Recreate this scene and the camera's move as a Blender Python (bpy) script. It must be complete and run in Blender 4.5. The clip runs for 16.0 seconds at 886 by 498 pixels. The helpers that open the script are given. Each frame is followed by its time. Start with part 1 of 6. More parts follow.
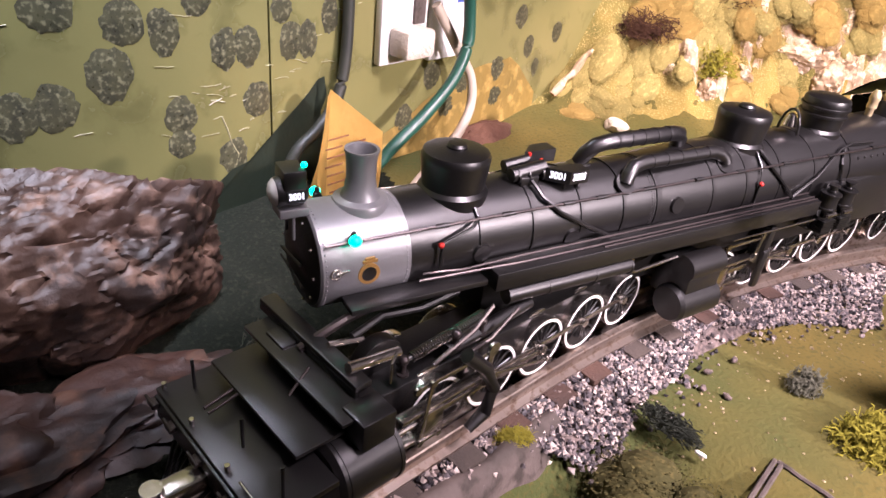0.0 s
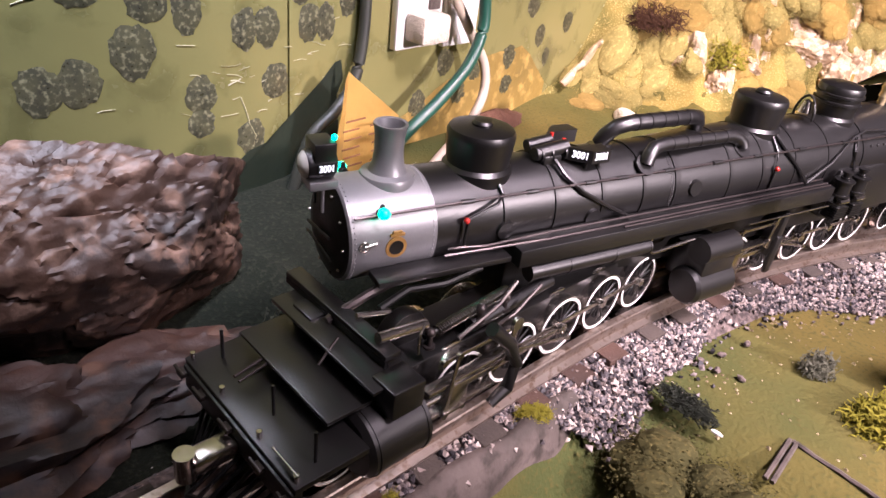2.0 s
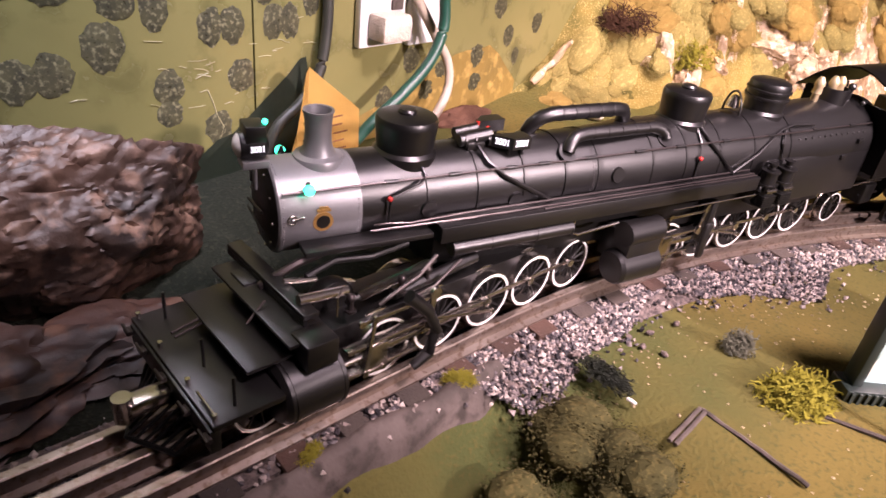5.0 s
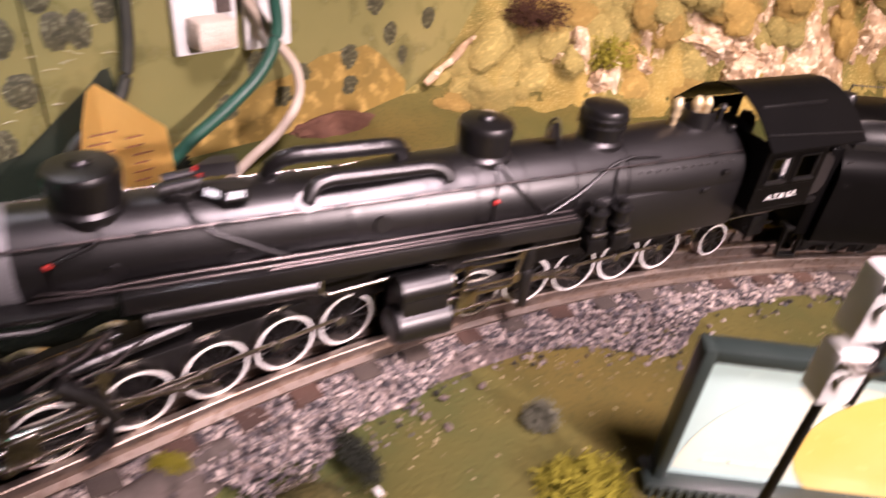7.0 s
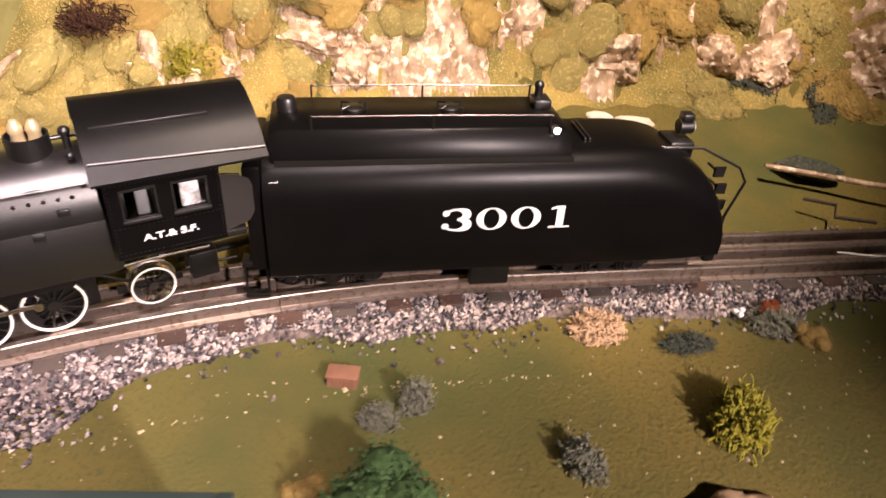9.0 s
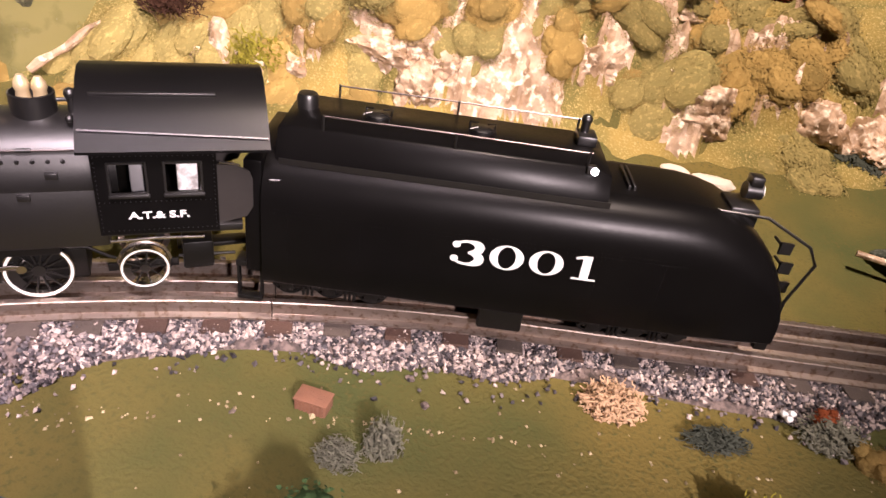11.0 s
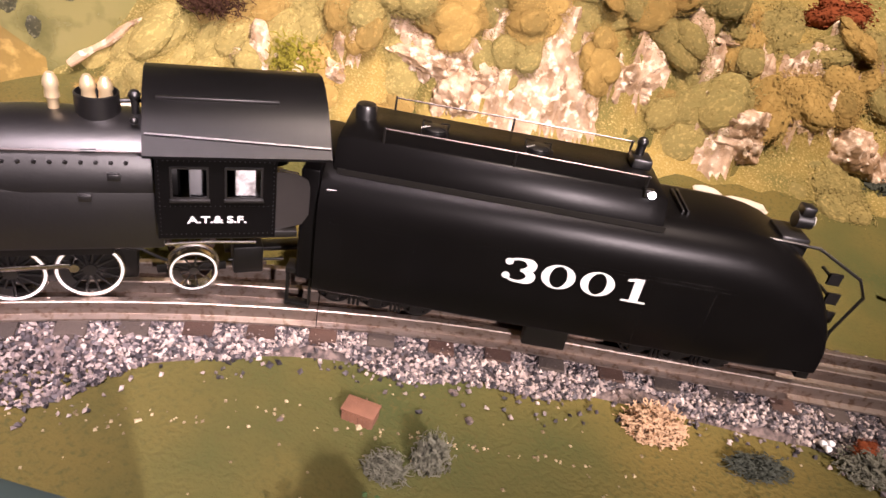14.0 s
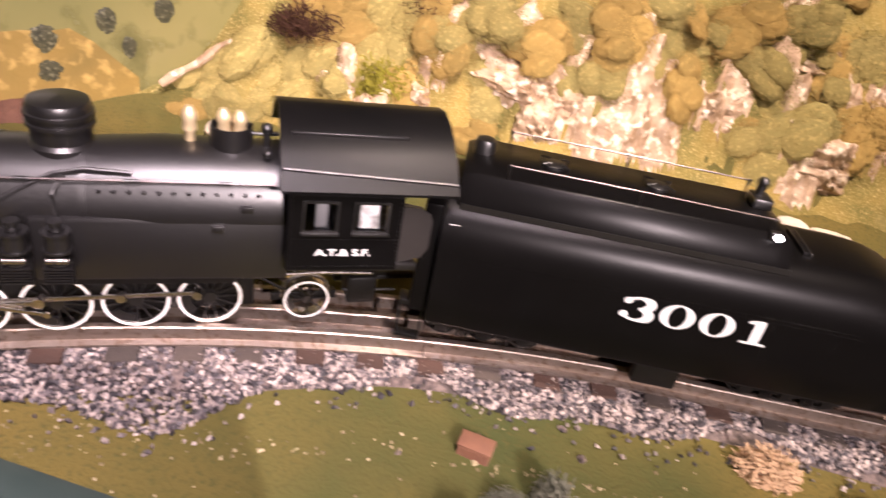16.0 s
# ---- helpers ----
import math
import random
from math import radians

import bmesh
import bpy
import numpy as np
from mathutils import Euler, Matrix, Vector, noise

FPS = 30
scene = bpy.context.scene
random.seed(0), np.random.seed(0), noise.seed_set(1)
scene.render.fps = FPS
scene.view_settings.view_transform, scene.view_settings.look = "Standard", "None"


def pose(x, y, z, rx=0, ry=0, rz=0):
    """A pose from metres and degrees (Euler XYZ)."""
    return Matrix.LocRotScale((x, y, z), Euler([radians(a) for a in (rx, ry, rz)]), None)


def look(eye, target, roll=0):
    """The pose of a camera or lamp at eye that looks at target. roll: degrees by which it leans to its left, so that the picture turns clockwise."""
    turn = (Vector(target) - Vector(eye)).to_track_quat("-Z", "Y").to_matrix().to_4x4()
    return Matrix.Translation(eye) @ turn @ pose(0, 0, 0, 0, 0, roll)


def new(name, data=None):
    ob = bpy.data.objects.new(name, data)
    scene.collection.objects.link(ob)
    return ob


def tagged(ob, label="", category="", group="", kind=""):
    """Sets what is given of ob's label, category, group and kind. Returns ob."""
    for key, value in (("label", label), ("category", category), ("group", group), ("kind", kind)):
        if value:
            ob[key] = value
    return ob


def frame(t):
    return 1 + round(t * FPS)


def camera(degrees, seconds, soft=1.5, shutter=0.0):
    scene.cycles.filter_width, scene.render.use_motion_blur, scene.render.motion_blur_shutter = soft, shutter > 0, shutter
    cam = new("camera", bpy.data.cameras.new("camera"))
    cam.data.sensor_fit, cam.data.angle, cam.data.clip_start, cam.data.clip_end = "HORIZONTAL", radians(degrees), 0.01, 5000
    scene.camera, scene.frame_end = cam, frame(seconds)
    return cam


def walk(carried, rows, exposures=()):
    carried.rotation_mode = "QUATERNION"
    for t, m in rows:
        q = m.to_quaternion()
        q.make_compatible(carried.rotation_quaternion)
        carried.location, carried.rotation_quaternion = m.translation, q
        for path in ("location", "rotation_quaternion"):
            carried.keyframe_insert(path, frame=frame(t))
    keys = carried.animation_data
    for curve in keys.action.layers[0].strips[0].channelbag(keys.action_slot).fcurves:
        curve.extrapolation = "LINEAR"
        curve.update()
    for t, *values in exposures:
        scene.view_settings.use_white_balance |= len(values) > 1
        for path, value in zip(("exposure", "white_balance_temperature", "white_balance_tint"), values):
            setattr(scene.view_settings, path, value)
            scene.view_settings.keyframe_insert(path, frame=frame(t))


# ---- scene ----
cam = camera(66.7, 16.0, shutter=0.7)
PATH = [
    (0, (0.299, 0.253, 0.197), (0.122, 1.965, -0.822), 6.8),
    (0.5, (0.293, 0.253, 0.193), (0.135, 1.962, -0.835), 7.4),
    (1, (0.291, 0.248, 0.188), (0.107, 1.944, -0.855), 7.6),
    (1.5, (0.29, 0.244, 0.189), (0.122, 1.953, -0.838), 7.8),
    (2, (0.29, 0.245, 0.19), (0.125, 1.955, -0.834), 7.6),
    (2.5, (0.291, 0.244, 0.188), (0.133, 1.961, -0.826), 7.5),
    (3, (0.289, 0.244, 0.186), (0.134, 1.954, -0.839), 7.7),
    (3.2, (0.289, 0.242, 0.187), (0.124, 1.956, -0.83), 7.6),
    (5.3, (0.338, 0.223, 0.199), (0.125, 1.929, -0.825), 7.8),
    (5.5, (0.345, 0.243, 0.2), (0.158, 1.884, -0.928), 9.3),
    (6, (0.393, 0.264, 0.205), (0.113, 1.88, -0.939), 6.7),
    (6.3, (0.413, 0.279, 0.201), (0.171, 1.904, -0.94), 7.5),
    (6.5, (0.419, 0.28, 0.202), (0.146, 1.914, -0.918), 7.4),
    (6.6, (0.421, 0.281, 0.202), (0.126, 1.924, -0.899), 6.6),
    (7, (0.444, 0.31, 0.221), (0.149, 1.948, -0.887), 6.7),
    (7.3, (0.485, 0.341, 0.228), (0.234, 1.972, -0.902), 8.0),
    (7.5, (0.526, 0.36, 0.235), (0.312, 2.018, -0.864), 7.4),
    (7.8, (0.583, 0.396, 0.24), (0.455, 2.01, -0.934), 6.9),
    (8, (0.621, 0.415, 0.235), (0.468, 1.982, -0.998), 6.1),
    (8.2, (0.646, 0.427, 0.226), (0.593, 2.024, -0.977), 7.2),
    (8.5, (0.68, 0.433, 0.225), (0.591, 2.06, -0.934), 5.4),
    (10.8, (0.75, 0.482, 0.212), (0.296, 2.118, -0.846), 8.6),
    (11, (0.749, 0.48, 0.21), (0.29, 2.116, -0.845), 8.6),
    (11.5, (0.743, 0.483, 0.21), (0.278, 2.125, -0.833), 9.4),
    (12, (0.743, 0.485, 0.209), (0.3, 2.127, -0.842), 10.0),
    (12.5, (0.735, 0.483, 0.208), (0.277, 2.122, -0.842), 10.2),
    (13, (0.734, 0.483, 0.208), (0.279, 2.12, -0.848), 10.3),
    (13.5, (0.732, 0.479, 0.211), (0.284, 2.121, -0.84), 10.7),
    (14, (0.724, 0.473, 0.211), (0.27, 2.117, -0.833), 11.2),
    (14.5, (0.719, 0.473, 0.211), (0.262, 2.115, -0.836), 11.2),
    (15, (0.715, 0.473, 0.213), (0.256, 2.117, -0.83), 11.4),
    (15.5, (0.707, 0.468, 0.214), (0.231, 2.113, -0.82), 11.5),
    (16, (0.68, 0.462, 0.214), (0.158, 2.091, -0.821), 11.4),
]
walk(cam, [(t, look(eye, target, roll)) for t, eye, target, roll in PATH],
     [(0, 0.24, 5450, 26), (3.2, 0.30, 5450, 26), (5.6, 0.06, 5850, 34), (6.8, -0.14, 5850, 32), (7.6, -0.42, 5950, 26), (8.0, -0.3, 6200, 24), (8.7, -0.06, 6000, 22), (10.8, 0.0, 5650, 25), (16, 0.03, 5650, 24)])

# ---- light ----
world = bpy.data.worlds.new("room")
scene.world = world
world.use_nodes = True
world.node_tree.nodes["Background"].inputs[0].default_value = (1.0, 0.86, 0.7, 1)
world.node_tree.nodes["Background"].inputs[1].default_value = 0.02


def lamp(name, kind, eye, target, watts, color, size=0.1, cone=60, blend=0.4):
    data = bpy.data.lights.new(name, kind)
    data.energy, data.color = watts, color
    if kind == "AREA":
        data.shape, data.size = "DISK", size
    else:
        data.shadow_soft_size = size
    if kind == "SPOT":
        data.spot_size, data.spot_blend = radians(cone), blend
    ob = new(name, data)
    ob.matrix_world = look(eye, target)
    return ob


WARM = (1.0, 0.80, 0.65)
# unseen spots: two set from shadows and highlights, two added for hill and board
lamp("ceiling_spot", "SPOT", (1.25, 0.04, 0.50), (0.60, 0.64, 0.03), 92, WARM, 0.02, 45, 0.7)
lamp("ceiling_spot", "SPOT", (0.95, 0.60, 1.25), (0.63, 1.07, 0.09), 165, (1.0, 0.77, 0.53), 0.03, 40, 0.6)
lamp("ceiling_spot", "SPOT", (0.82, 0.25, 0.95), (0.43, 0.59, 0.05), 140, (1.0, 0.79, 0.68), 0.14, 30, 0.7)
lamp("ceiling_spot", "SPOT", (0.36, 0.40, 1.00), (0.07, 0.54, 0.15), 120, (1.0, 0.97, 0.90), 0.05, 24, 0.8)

# ---- materials ----


def mat(name, c1, c2=None, rough=0.6, metal=0.0, scale=60.0, bump=0.0, c3=None, fine=None, spec=0.5, contrast=0.25, rand=0.0, emit=None, strength=0.0):
    """A two-scale noise material: c1 and c2 mixed by coarse noise, c3 by fine noise."""
    m = bpy.data.materials.new(name)
    m.use_nodes = True
    t = m.node_tree
    b = t.nodes["Principled BSDF"]
    b.inputs["Roughness"].default_value = rough
    b.inputs["Metallic"].default_value = metal
    b.inputs["Specular IOR Level"].default_value = spec
    tc = t.nodes.new("ShaderNodeTexCoord")

    def nz(sc, det=6.0):
        n = t.nodes.new("ShaderNodeTexNoise")
        n.inputs["Scale"].default_value = sc
        n.inputs["Detail"].default_value = det
        t.links.new(tc.outputs["Object"], n.inputs["Vector"])
        return n

    def ramp(src, lo, hi):
        r = t.nodes.new("ShaderNodeMapRange")
        r.inputs[1].default_value, r.inputs[2].default_value = lo, hi
        t.links.new(src, r.inputs[0])
        return r.outputs[0]

    def mix(fac, a, bb):
        x = t.nodes.new("ShaderNodeMix")
        x.data_type = "RGBA"
        t.links.new(fac, x.inputs[0])
        for sock, v in ((x.inputs[6], a), (x.inputs[7], bb)):
            if isinstance(v, tuple):
                sock.default_value = (*v, 1)
            else:
                t.links.new(v, sock)
        return x.outputs[2]
    c2 = c2 or tuple(0.8 * v for v in c1)
    n1 = nz(scale)
    col = mix(ramp(n1.outputs["Fac"], 0.5 - contrast, 0.5 + contrast), c1, c2)
    n2 = nz(fine or scale * 7)
    if c3:
        col = mix(ramp(n2.outputs["Fac"], 0.52, 0.68), col, c3)
    if rand:
        oi = t.nodes.new("ShaderNodeObjectInfo")
        hs = t.nodes.new("ShaderNodeHueSaturation")
        t.links.new(ramp(oi.outputs["Random"], 0, 1), hs.inputs["Fac"])
        r = t.nodes.new("ShaderNodeMapRange")
        r.inputs[3].default_value, r.inputs[4].default_value = 1 - rand, 1 + rand
        t.links.new(oi.outputs["Random"], r.inputs[0])
        t.links.new(r.outputs[0], hs.inputs["Value"])
        hs.inputs["Fac"].default_value = 1
        for l in list(hs.inputs["Fac"].links):
            t.links.remove(l)
        t.links.new(col, hs.inputs["Color"])
        col = hs.outputs[0]
    t.links.new(col, b.inputs["Base Color"])
    rr = t.nodes.new("ShaderNodeMapRange")
    rr.inputs[3].default_value, rr.inputs[4].default_value = max(0.03, rough - 0.08), min(1, rough + 0.08)
    t.links.new(n2.outputs["Fac"], rr.inputs[0])
    t.links.new(rr.outputs[0], b.inputs["Roughness"])
    if bump:
        bp = t.nodes.new("ShaderNodeBump")
        bp.inputs["Strength"].default_value = min(1.0, bump)
        bp.inputs["Distance"].default_value = 0.002
        t.links.new(n2.outputs["Fac"], bp.inputs["Height"])
        t.links.new(bp.outputs[0], b.inputs["Normal"])
    if emit:
        b.inputs["Emission Color"].default_value = (*emit, 1)
        b.inputs["Emission Strength"].default_value = strength
    return m


BLACK = mat("black_enamel", (0.0036, 0.0033, 0.0033), (0.0055, 0.005, 0.005), 0.37, 0.0, 40, 0.03, fine=900, spec=0.85)
TENDER_BLACK = mat("tender_black_enamel", (0.0026, 0.0024, 0.0024), (0.0036, 0.0034, 0.0034), 0.32, 0.0, 40, 0.02, fine=900, spec=0.10)
BLACK_FLAT = mat("black_flat", (0.003, 0.003, 0.003), (0.006, 0.0055, 0.005), 0.42, 0.0, 60, 0.06, fine=900, spec=0.3)
APRON = mat("worn_dark_grey_apron", (0.022, 0.019, 0.017), (0.014, 0.012, 0.011), 0.5, scale=60, fine=400)
ROOF_BLACK = mat("satin_black_roof", (0.003, 0.003, 0.003), (0.0045, 0.0042, 0.0042), 0.36, 0.0, 40, 0.0, fine=250, spec=0.12)
WINDOW_LIGHT = mat("painted_window_light", (0.8, 0.8, 0.8), (0.35, 0.33, 0.32), 0.35, scale=260, contrast=0.12)
GRAPHITE = mat("graphite_paint", (0.27, 0.27, 0.28), (0.33, 0.33, 0.34), 0.40, 0.55, 70, 0.03, fine=800)
STEEL = mat("bright_steel", (0.64, 0.60, 0.56), (0.46, 0.42, 0.38), 0.24, 1.0, 90, 0.05, fine=700)
RAIL = mat("worn_rail", (0.42, 0.36, 0.31), (0.28, 0.22, 0.18), 0.34, 0.85, 45, 0.08, c3=(0.2, 0.14, 0.10), fine=300)
WHITE = mat("white_paint", (0.8, 0.8, 0.78), (0.74, 0.74, 0.72), 0.5, scale=80)
DARK_STEEL = mat("dark_wire", (0.10, 0.085, 0.08), (0.06, 0.05, 0.05), 0.35, 0.8, 90)
RED = mat("red_paint", (0.55, 0.03, 0.02), rough=0.45)
BRASS = mat("brass", (0.62, 0.44, 0.18), (0.5, 0.33, 0.12), 0.3, 1.0, 100)
GOLD = mat("gold_decal", (0.42, 0.25, 0.07), (0.3, 0.16, 0.04), 0.5, 0.2, 200)
CREAM = mat("cream_brass", (0.75, 0.62, 0.38), (0.6, 0.46, 0.25), 0.4, 0.6, 160)
GREEN_GLOW = mat("green_lens", (0.02, 0.3, 0.2), rough=0.2, emit=(0.02, 1.0, 0.42), strength=7.0)
WHITE_GLOW = mat("lit_bulb", (0.9, 0.8, 0.7), rough=0.3, emit=(1.0, 0.85, 0.7), strength=14.0)
BOARD_GLOW = mat("lit_digits", (0.9, 0.9, 0.9), rough=0.4, emit=(1.0, 0.95, 0.9), strength=1.2)
GLASS_WHITE = mat("headlight_glass", (0.88, 0.86, 0.82), rough=0.15)
RUBBER = mat("green_hose_rubber", (0.015, 0.06, 0.04), (0.02, 0.09, 0.06), 0.35, scale=50)
WIRE = mat("pale_cable", (0.55, 0.47, 0.38), (0.45, 0.37, 0.28), 0.5, scale=60)
WOOD_RED = mat("red_brown_tie", (0.065, 0.032, 0.020), (0.038, 0.020, 0.013), 0.75, scale=90, bump=0.4, rand=0.25)
WOOD_DARK = mat("dark_tie", (0.035, 0.027, 0.022), (0.06, 0.045, 0.035), 0.8, scale=90, bump=0.4, rand=0.25)
STONE = mat("ballast_stone", (0.18, 0.136, 0.12), (0.06, 0.046, 0.041), 0.75, scale=350, bump=0.5, contrast=0.12)
GRASS = mat("grass_mat", (0.060, 0.070, 0.022), (0.140, 0.108, 0.028), 0.95, scale=7, bump=0.5, c3=(0.085, 0.078, 0.024), fine=420, spec=0.12, contrast=0.13)
HILL = mat("moss_hill", (0.31, 0.225, 0.062), (0.150, 0.132, 0.038), 0.92, scale=17, bump=0.55, c3=(0.40, 0.31, 0.12), fine=620, spec=0.12, contrast=0.12)
ROCK = mat("brown_rock", (0.070, 0.034, 0.020), (0.013, 0.008, 0.006), 0.55, scale=19, bump=1.0, c3=(0.16, 0.095, 0.065), fine=90, contrast=0.15)
LEDGE_ROCK = mat("dark_red_brown_rock", (0.045, 0.019, 0.011), (0.010, 0.006, 0.005), 0.55, scale=22, bump=1.0, c3=(0.085, 0.040, 0.022), fine=70, contrast=0.15)
PALE_ROCK = mat("pale_plaster_rock", (0.54, 0.38, 0.25), (0.20, 0.125, 0.062), 0.5, scale=60, bump=1.0, c3=(0.84, 0.70, 0.54), fine=150, contrast=0.13)
WHITE_STONE = mat("white_stone", (0.72, 0.64, 0.54), (0.55, 0.46, 0.36), 0.6, scale=60, bump=0.6)
CONCRETE = mat("grey_plaster_wall", (0.13, 0.102, 0.088), (0.055, 0.043, 0.035), 0.8, scale=30, bump=1.0, c3=(0.045, 0.035, 0.028), fine=120, contrast=0.15)
BACKPAINT = mat("painted_green_board", (0.18, 0.18, 0.066), (0.26, 0.235, 0.09), 0.26, scale=6, bump=0.25, c3=(0.13, 0.125, 0.045), fine=34, contrast=0.2)
SPOTPAINT = mat("dark_dabbed_paint", (0.032, 0.032, 0.022), (0.085, 0.082, 0.042), 0.3, scale=130, bump=0.12, c3=(0.20, 0.19, 0.11), fine=420)
STREAK = mat("white_scratch", (0.42, 0.40, 0.24), (0.30, 0.28, 0.15), 0.4, scale=120)
PAPER = mat("yellow_paper", (0.80, 0.54, 0.15), (0.66, 0.40, 0.09), 0.55, scale=25, bump=0.2)
INK = mat("brown_ink", (0.22, 0.09, 0.03), rough=0.7)
PLASTER = mat("white_outlet_plastic", (0.82, 0.82, 0.80), rough=0.35)
BUSH_OLIVE = mat("olive_foam_foliage", (0.27, 0.215, 0.072), (0.18, 0.155, 0.055), 0.95, scale=1.6, c3=(0.36, 0.28, 0.10), fine=14, rand=0.22, spec=0.1)
BUSH_LIME = mat("lime_lichen", (0.24, 0.21, 0.02), (0.16, 0.15, 0.015), 0.9, scale=90, c3=(0.34, 0.29, 0.05), fine=300, spec=0.1)
BUSH_DARK = mat("dark_green_lichen", (0.022, 0.028, 0.020), (0.05, 0.055, 0.04), 0.85, scale=120, c3=(0.09, 0.095, 0.075), fine=400, spec=0.2)
BUSH_GREEN = mat("green_foam_leaves", (0.04, 0.075, 0.025), (0.025, 0.05, 0.018), 0.9, scale=90, c3=(0.08, 0.12, 0.04), fine=300, spec=0.1)
BUSH_TAN = mat("tan_lichen", (0.54, 0.37, 0.23), (0.40, 0.26, 0.14), 0.85, scale=90, c3=(0.55, 0.4, 0.25), fine=300, spec=0.1)
BUSH_GREY = mat("grey_green_lichen", (0.15, 0.15, 0.11), (0.09, 0.09, 0.06), 0.9, scale=120, c3=(0.26, 0.25, 0.19), fine=400, spec=0.1)
BUSH_RUST = mat("rust_lichen", (0.22, 0.06, 0.02), (0.14, 0.035, 0.012), 0.9, scale=90, fine=300, spec=0.1)
BUSH_BROWN = mat("brown_twig_foliage", (0.08, 0.04, 0.025), (0.045, 0.022, 0.014), 0.9, scale=120, fine=300, spec=0.1)
BRICK = mat("brick_box", (0.24, 0.11, 0.06), (0.17, 0.08, 0.045), 0.8, scale=150, bump=0.4)
FRAME = mat("dark_teal_frame", (0.022, 0.034, 0.031), (0.034, 0.046, 0.041), 0.32, scale=60)
SKYPIC = mat("pale_blue_picture", (0.42, 0.62, 0.60), (0.55, 0.72, 0.66), 0.25, scale=14, contrast=0.2)
SUNPIC = mat("yellow_picture", (0.75, 0.52, 0.10), (0.80, 0.62, 0.2), 0.25, scale=20)
PALEPIC = mat("cream_picture", (0.80, 0.80, 0.60), (0.74, 0.80, 0.66), 0.25, scale=18)
ROOM = mat("assumed_room_paint", (0.42, 0.36, 0.28), (0.38, 0.32, 0.25), 0.8, scale=3)
SOIL = mat("red_brown_soil", (0.13, 0.06, 0.035), (0.08, 0.035, 0.02), 0.95, scale=90, bump=0.9, fine=300)

# ---- mesh helpers ----


def link_mesh(name, bm, material, parent=None, label="", smooth=True):
    me = bpy.data.meshes.new(name)
    bm.normal_update()
    bm.to_mesh(me)
    bm.free()
    me.materials.append(material)
    if smooth:
        me.polygons.foreach_set("use_smooth", [True] * len(me.polygons))
        me.set_sharp_from_angle(angle=radians(38))
    ob = new(name, me)
    if parent:
        ob.parent = parent
    if label:
        tagged(ob, label)
    return ob


def part(name, bm, material, parent, label="", m=None):
    ob = link_mesh(name, bm, material, parent, label)
    if m is not None:
        ob.matrix_basis = m
    return ob


def thing(name, m, label, category, group="", kind=""):
    ob = new(name)
    ob.empty_display_size = 0.01
    ob.matrix_basis = m
    return tagged(ob, label, category, group, kind)


def box(bm, x0, y0, z0, x1, y1, z1, bevel=0.0, m=None):
    r = bmesh.ops.create_cube(bm, size=1)
    v = r["verts"]
    mm = Matrix.Translation(((x0 + x1) / 2, (y0 + y1) / 2, (z0 + z1) / 2)) @ Matrix.Diagonal((x1 - x0, y1 - y0, z1 - z0, 1))
    bmesh.ops.transform(bm, matrix=mm, verts=v)
    if bevel:
        e = list({e for q in v for e in q.link_edges})
        v = bmesh.ops.bevel(bm, geom=e, offset=bevel, segments=2, affect="EDGES", profile=0.5)["verts"]
    if m is not None:
        bmesh.ops.transform(bm, matrix=m, verts=v)
    return bm


def rod(bm, p0, p1, r0, r1=None, seg=12):
    p0, p1 = Vector(p0), Vector(p1)
    d = p1 - p0
    m = Matrix.Translation((p0 + p1) / 2) @ d.to_track_quat("Z", "Y").to_matrix().to_4x4()
    bmesh.ops.create_cone(bm, cap_ends=True, segments=seg, radius1=r0, radius2=r0 if r1 is None else r1, depth=d.length, matrix=m)
    return bm


def tube(bm, pts, r, seg=8, closed=False):
    """A round pipe along points."""
    pts = [Vector(p) for p in pts]
    rings = []
    n = len(pts)
    up = Vector((0.123, 0.31, 0.94)).normalized()
    for i, p in enumerate(pts):
        a, b = pts[max(i - 1, 0)], pts[min(i + 1, n - 1)]
        d = (b - a).normalized()
        s = d.cross(up)
        s = s.normalized() if s.length > 1e-6 else Vector((1, 0, 0))
        w = s.cross(d).normalized()
        rr = r[i] if isinstance(r, (list, tuple)) else r
        rings.append([bm.verts.new(p + rr * (math.cos(2 * math.pi * k / seg) * s + math.sin(2 * math.pi * k / seg) * w)) for k in range(seg)])
    for a, b in zip(rings, rings[1:]):
        for k in range(seg):
            bm.faces.new((a[k], a[(k + 1) % seg], b[(k + 1) % seg], b[k]))
    bm.faces.new(rings[0])
    bm.faces.new(list(reversed(rings[-1])))
    bmesh.ops.recalc_face_normals(bm, faces=bm.faces)
    return bm


def lathe(bm, prof, m=None, seg=32):
    """Turns (radius, height) pairs round the z axis."""
    rings = []
    for r, z in prof:
        rings.append([bm.verts.new((r * math.cos(2 * math.pi * k / seg), r * math.sin(2 * math.pi * k / seg), z)) for k in range(seg)])
    for a, b in zip(rings, rings[1:]):
        for k in range(seg):
            bm.faces.new((a[k], a[(k + 1) % seg], b[(k + 1) % seg], b[k]))
    vs = [v for ring in rings for v in ring]
    bmesh.ops.recalc_face_normals(bm, faces=list({f for v in vs for f in v.link_faces}))
    if m is not None:
        bmesh.ops.transform(bm, matrix=m, verts=vs)
    return bm


ALONG = Matrix.Rotation(radians(90), 4, "Y")       # z axis to x axis
SIDE = Matrix.Rotation(radians(90), 4, "X")        # z axis to -y axis


def B():
    return bmesh.new()


def arc_pts(fn, n):
    return [fn(i / (n - 1)) for i in range(n)]


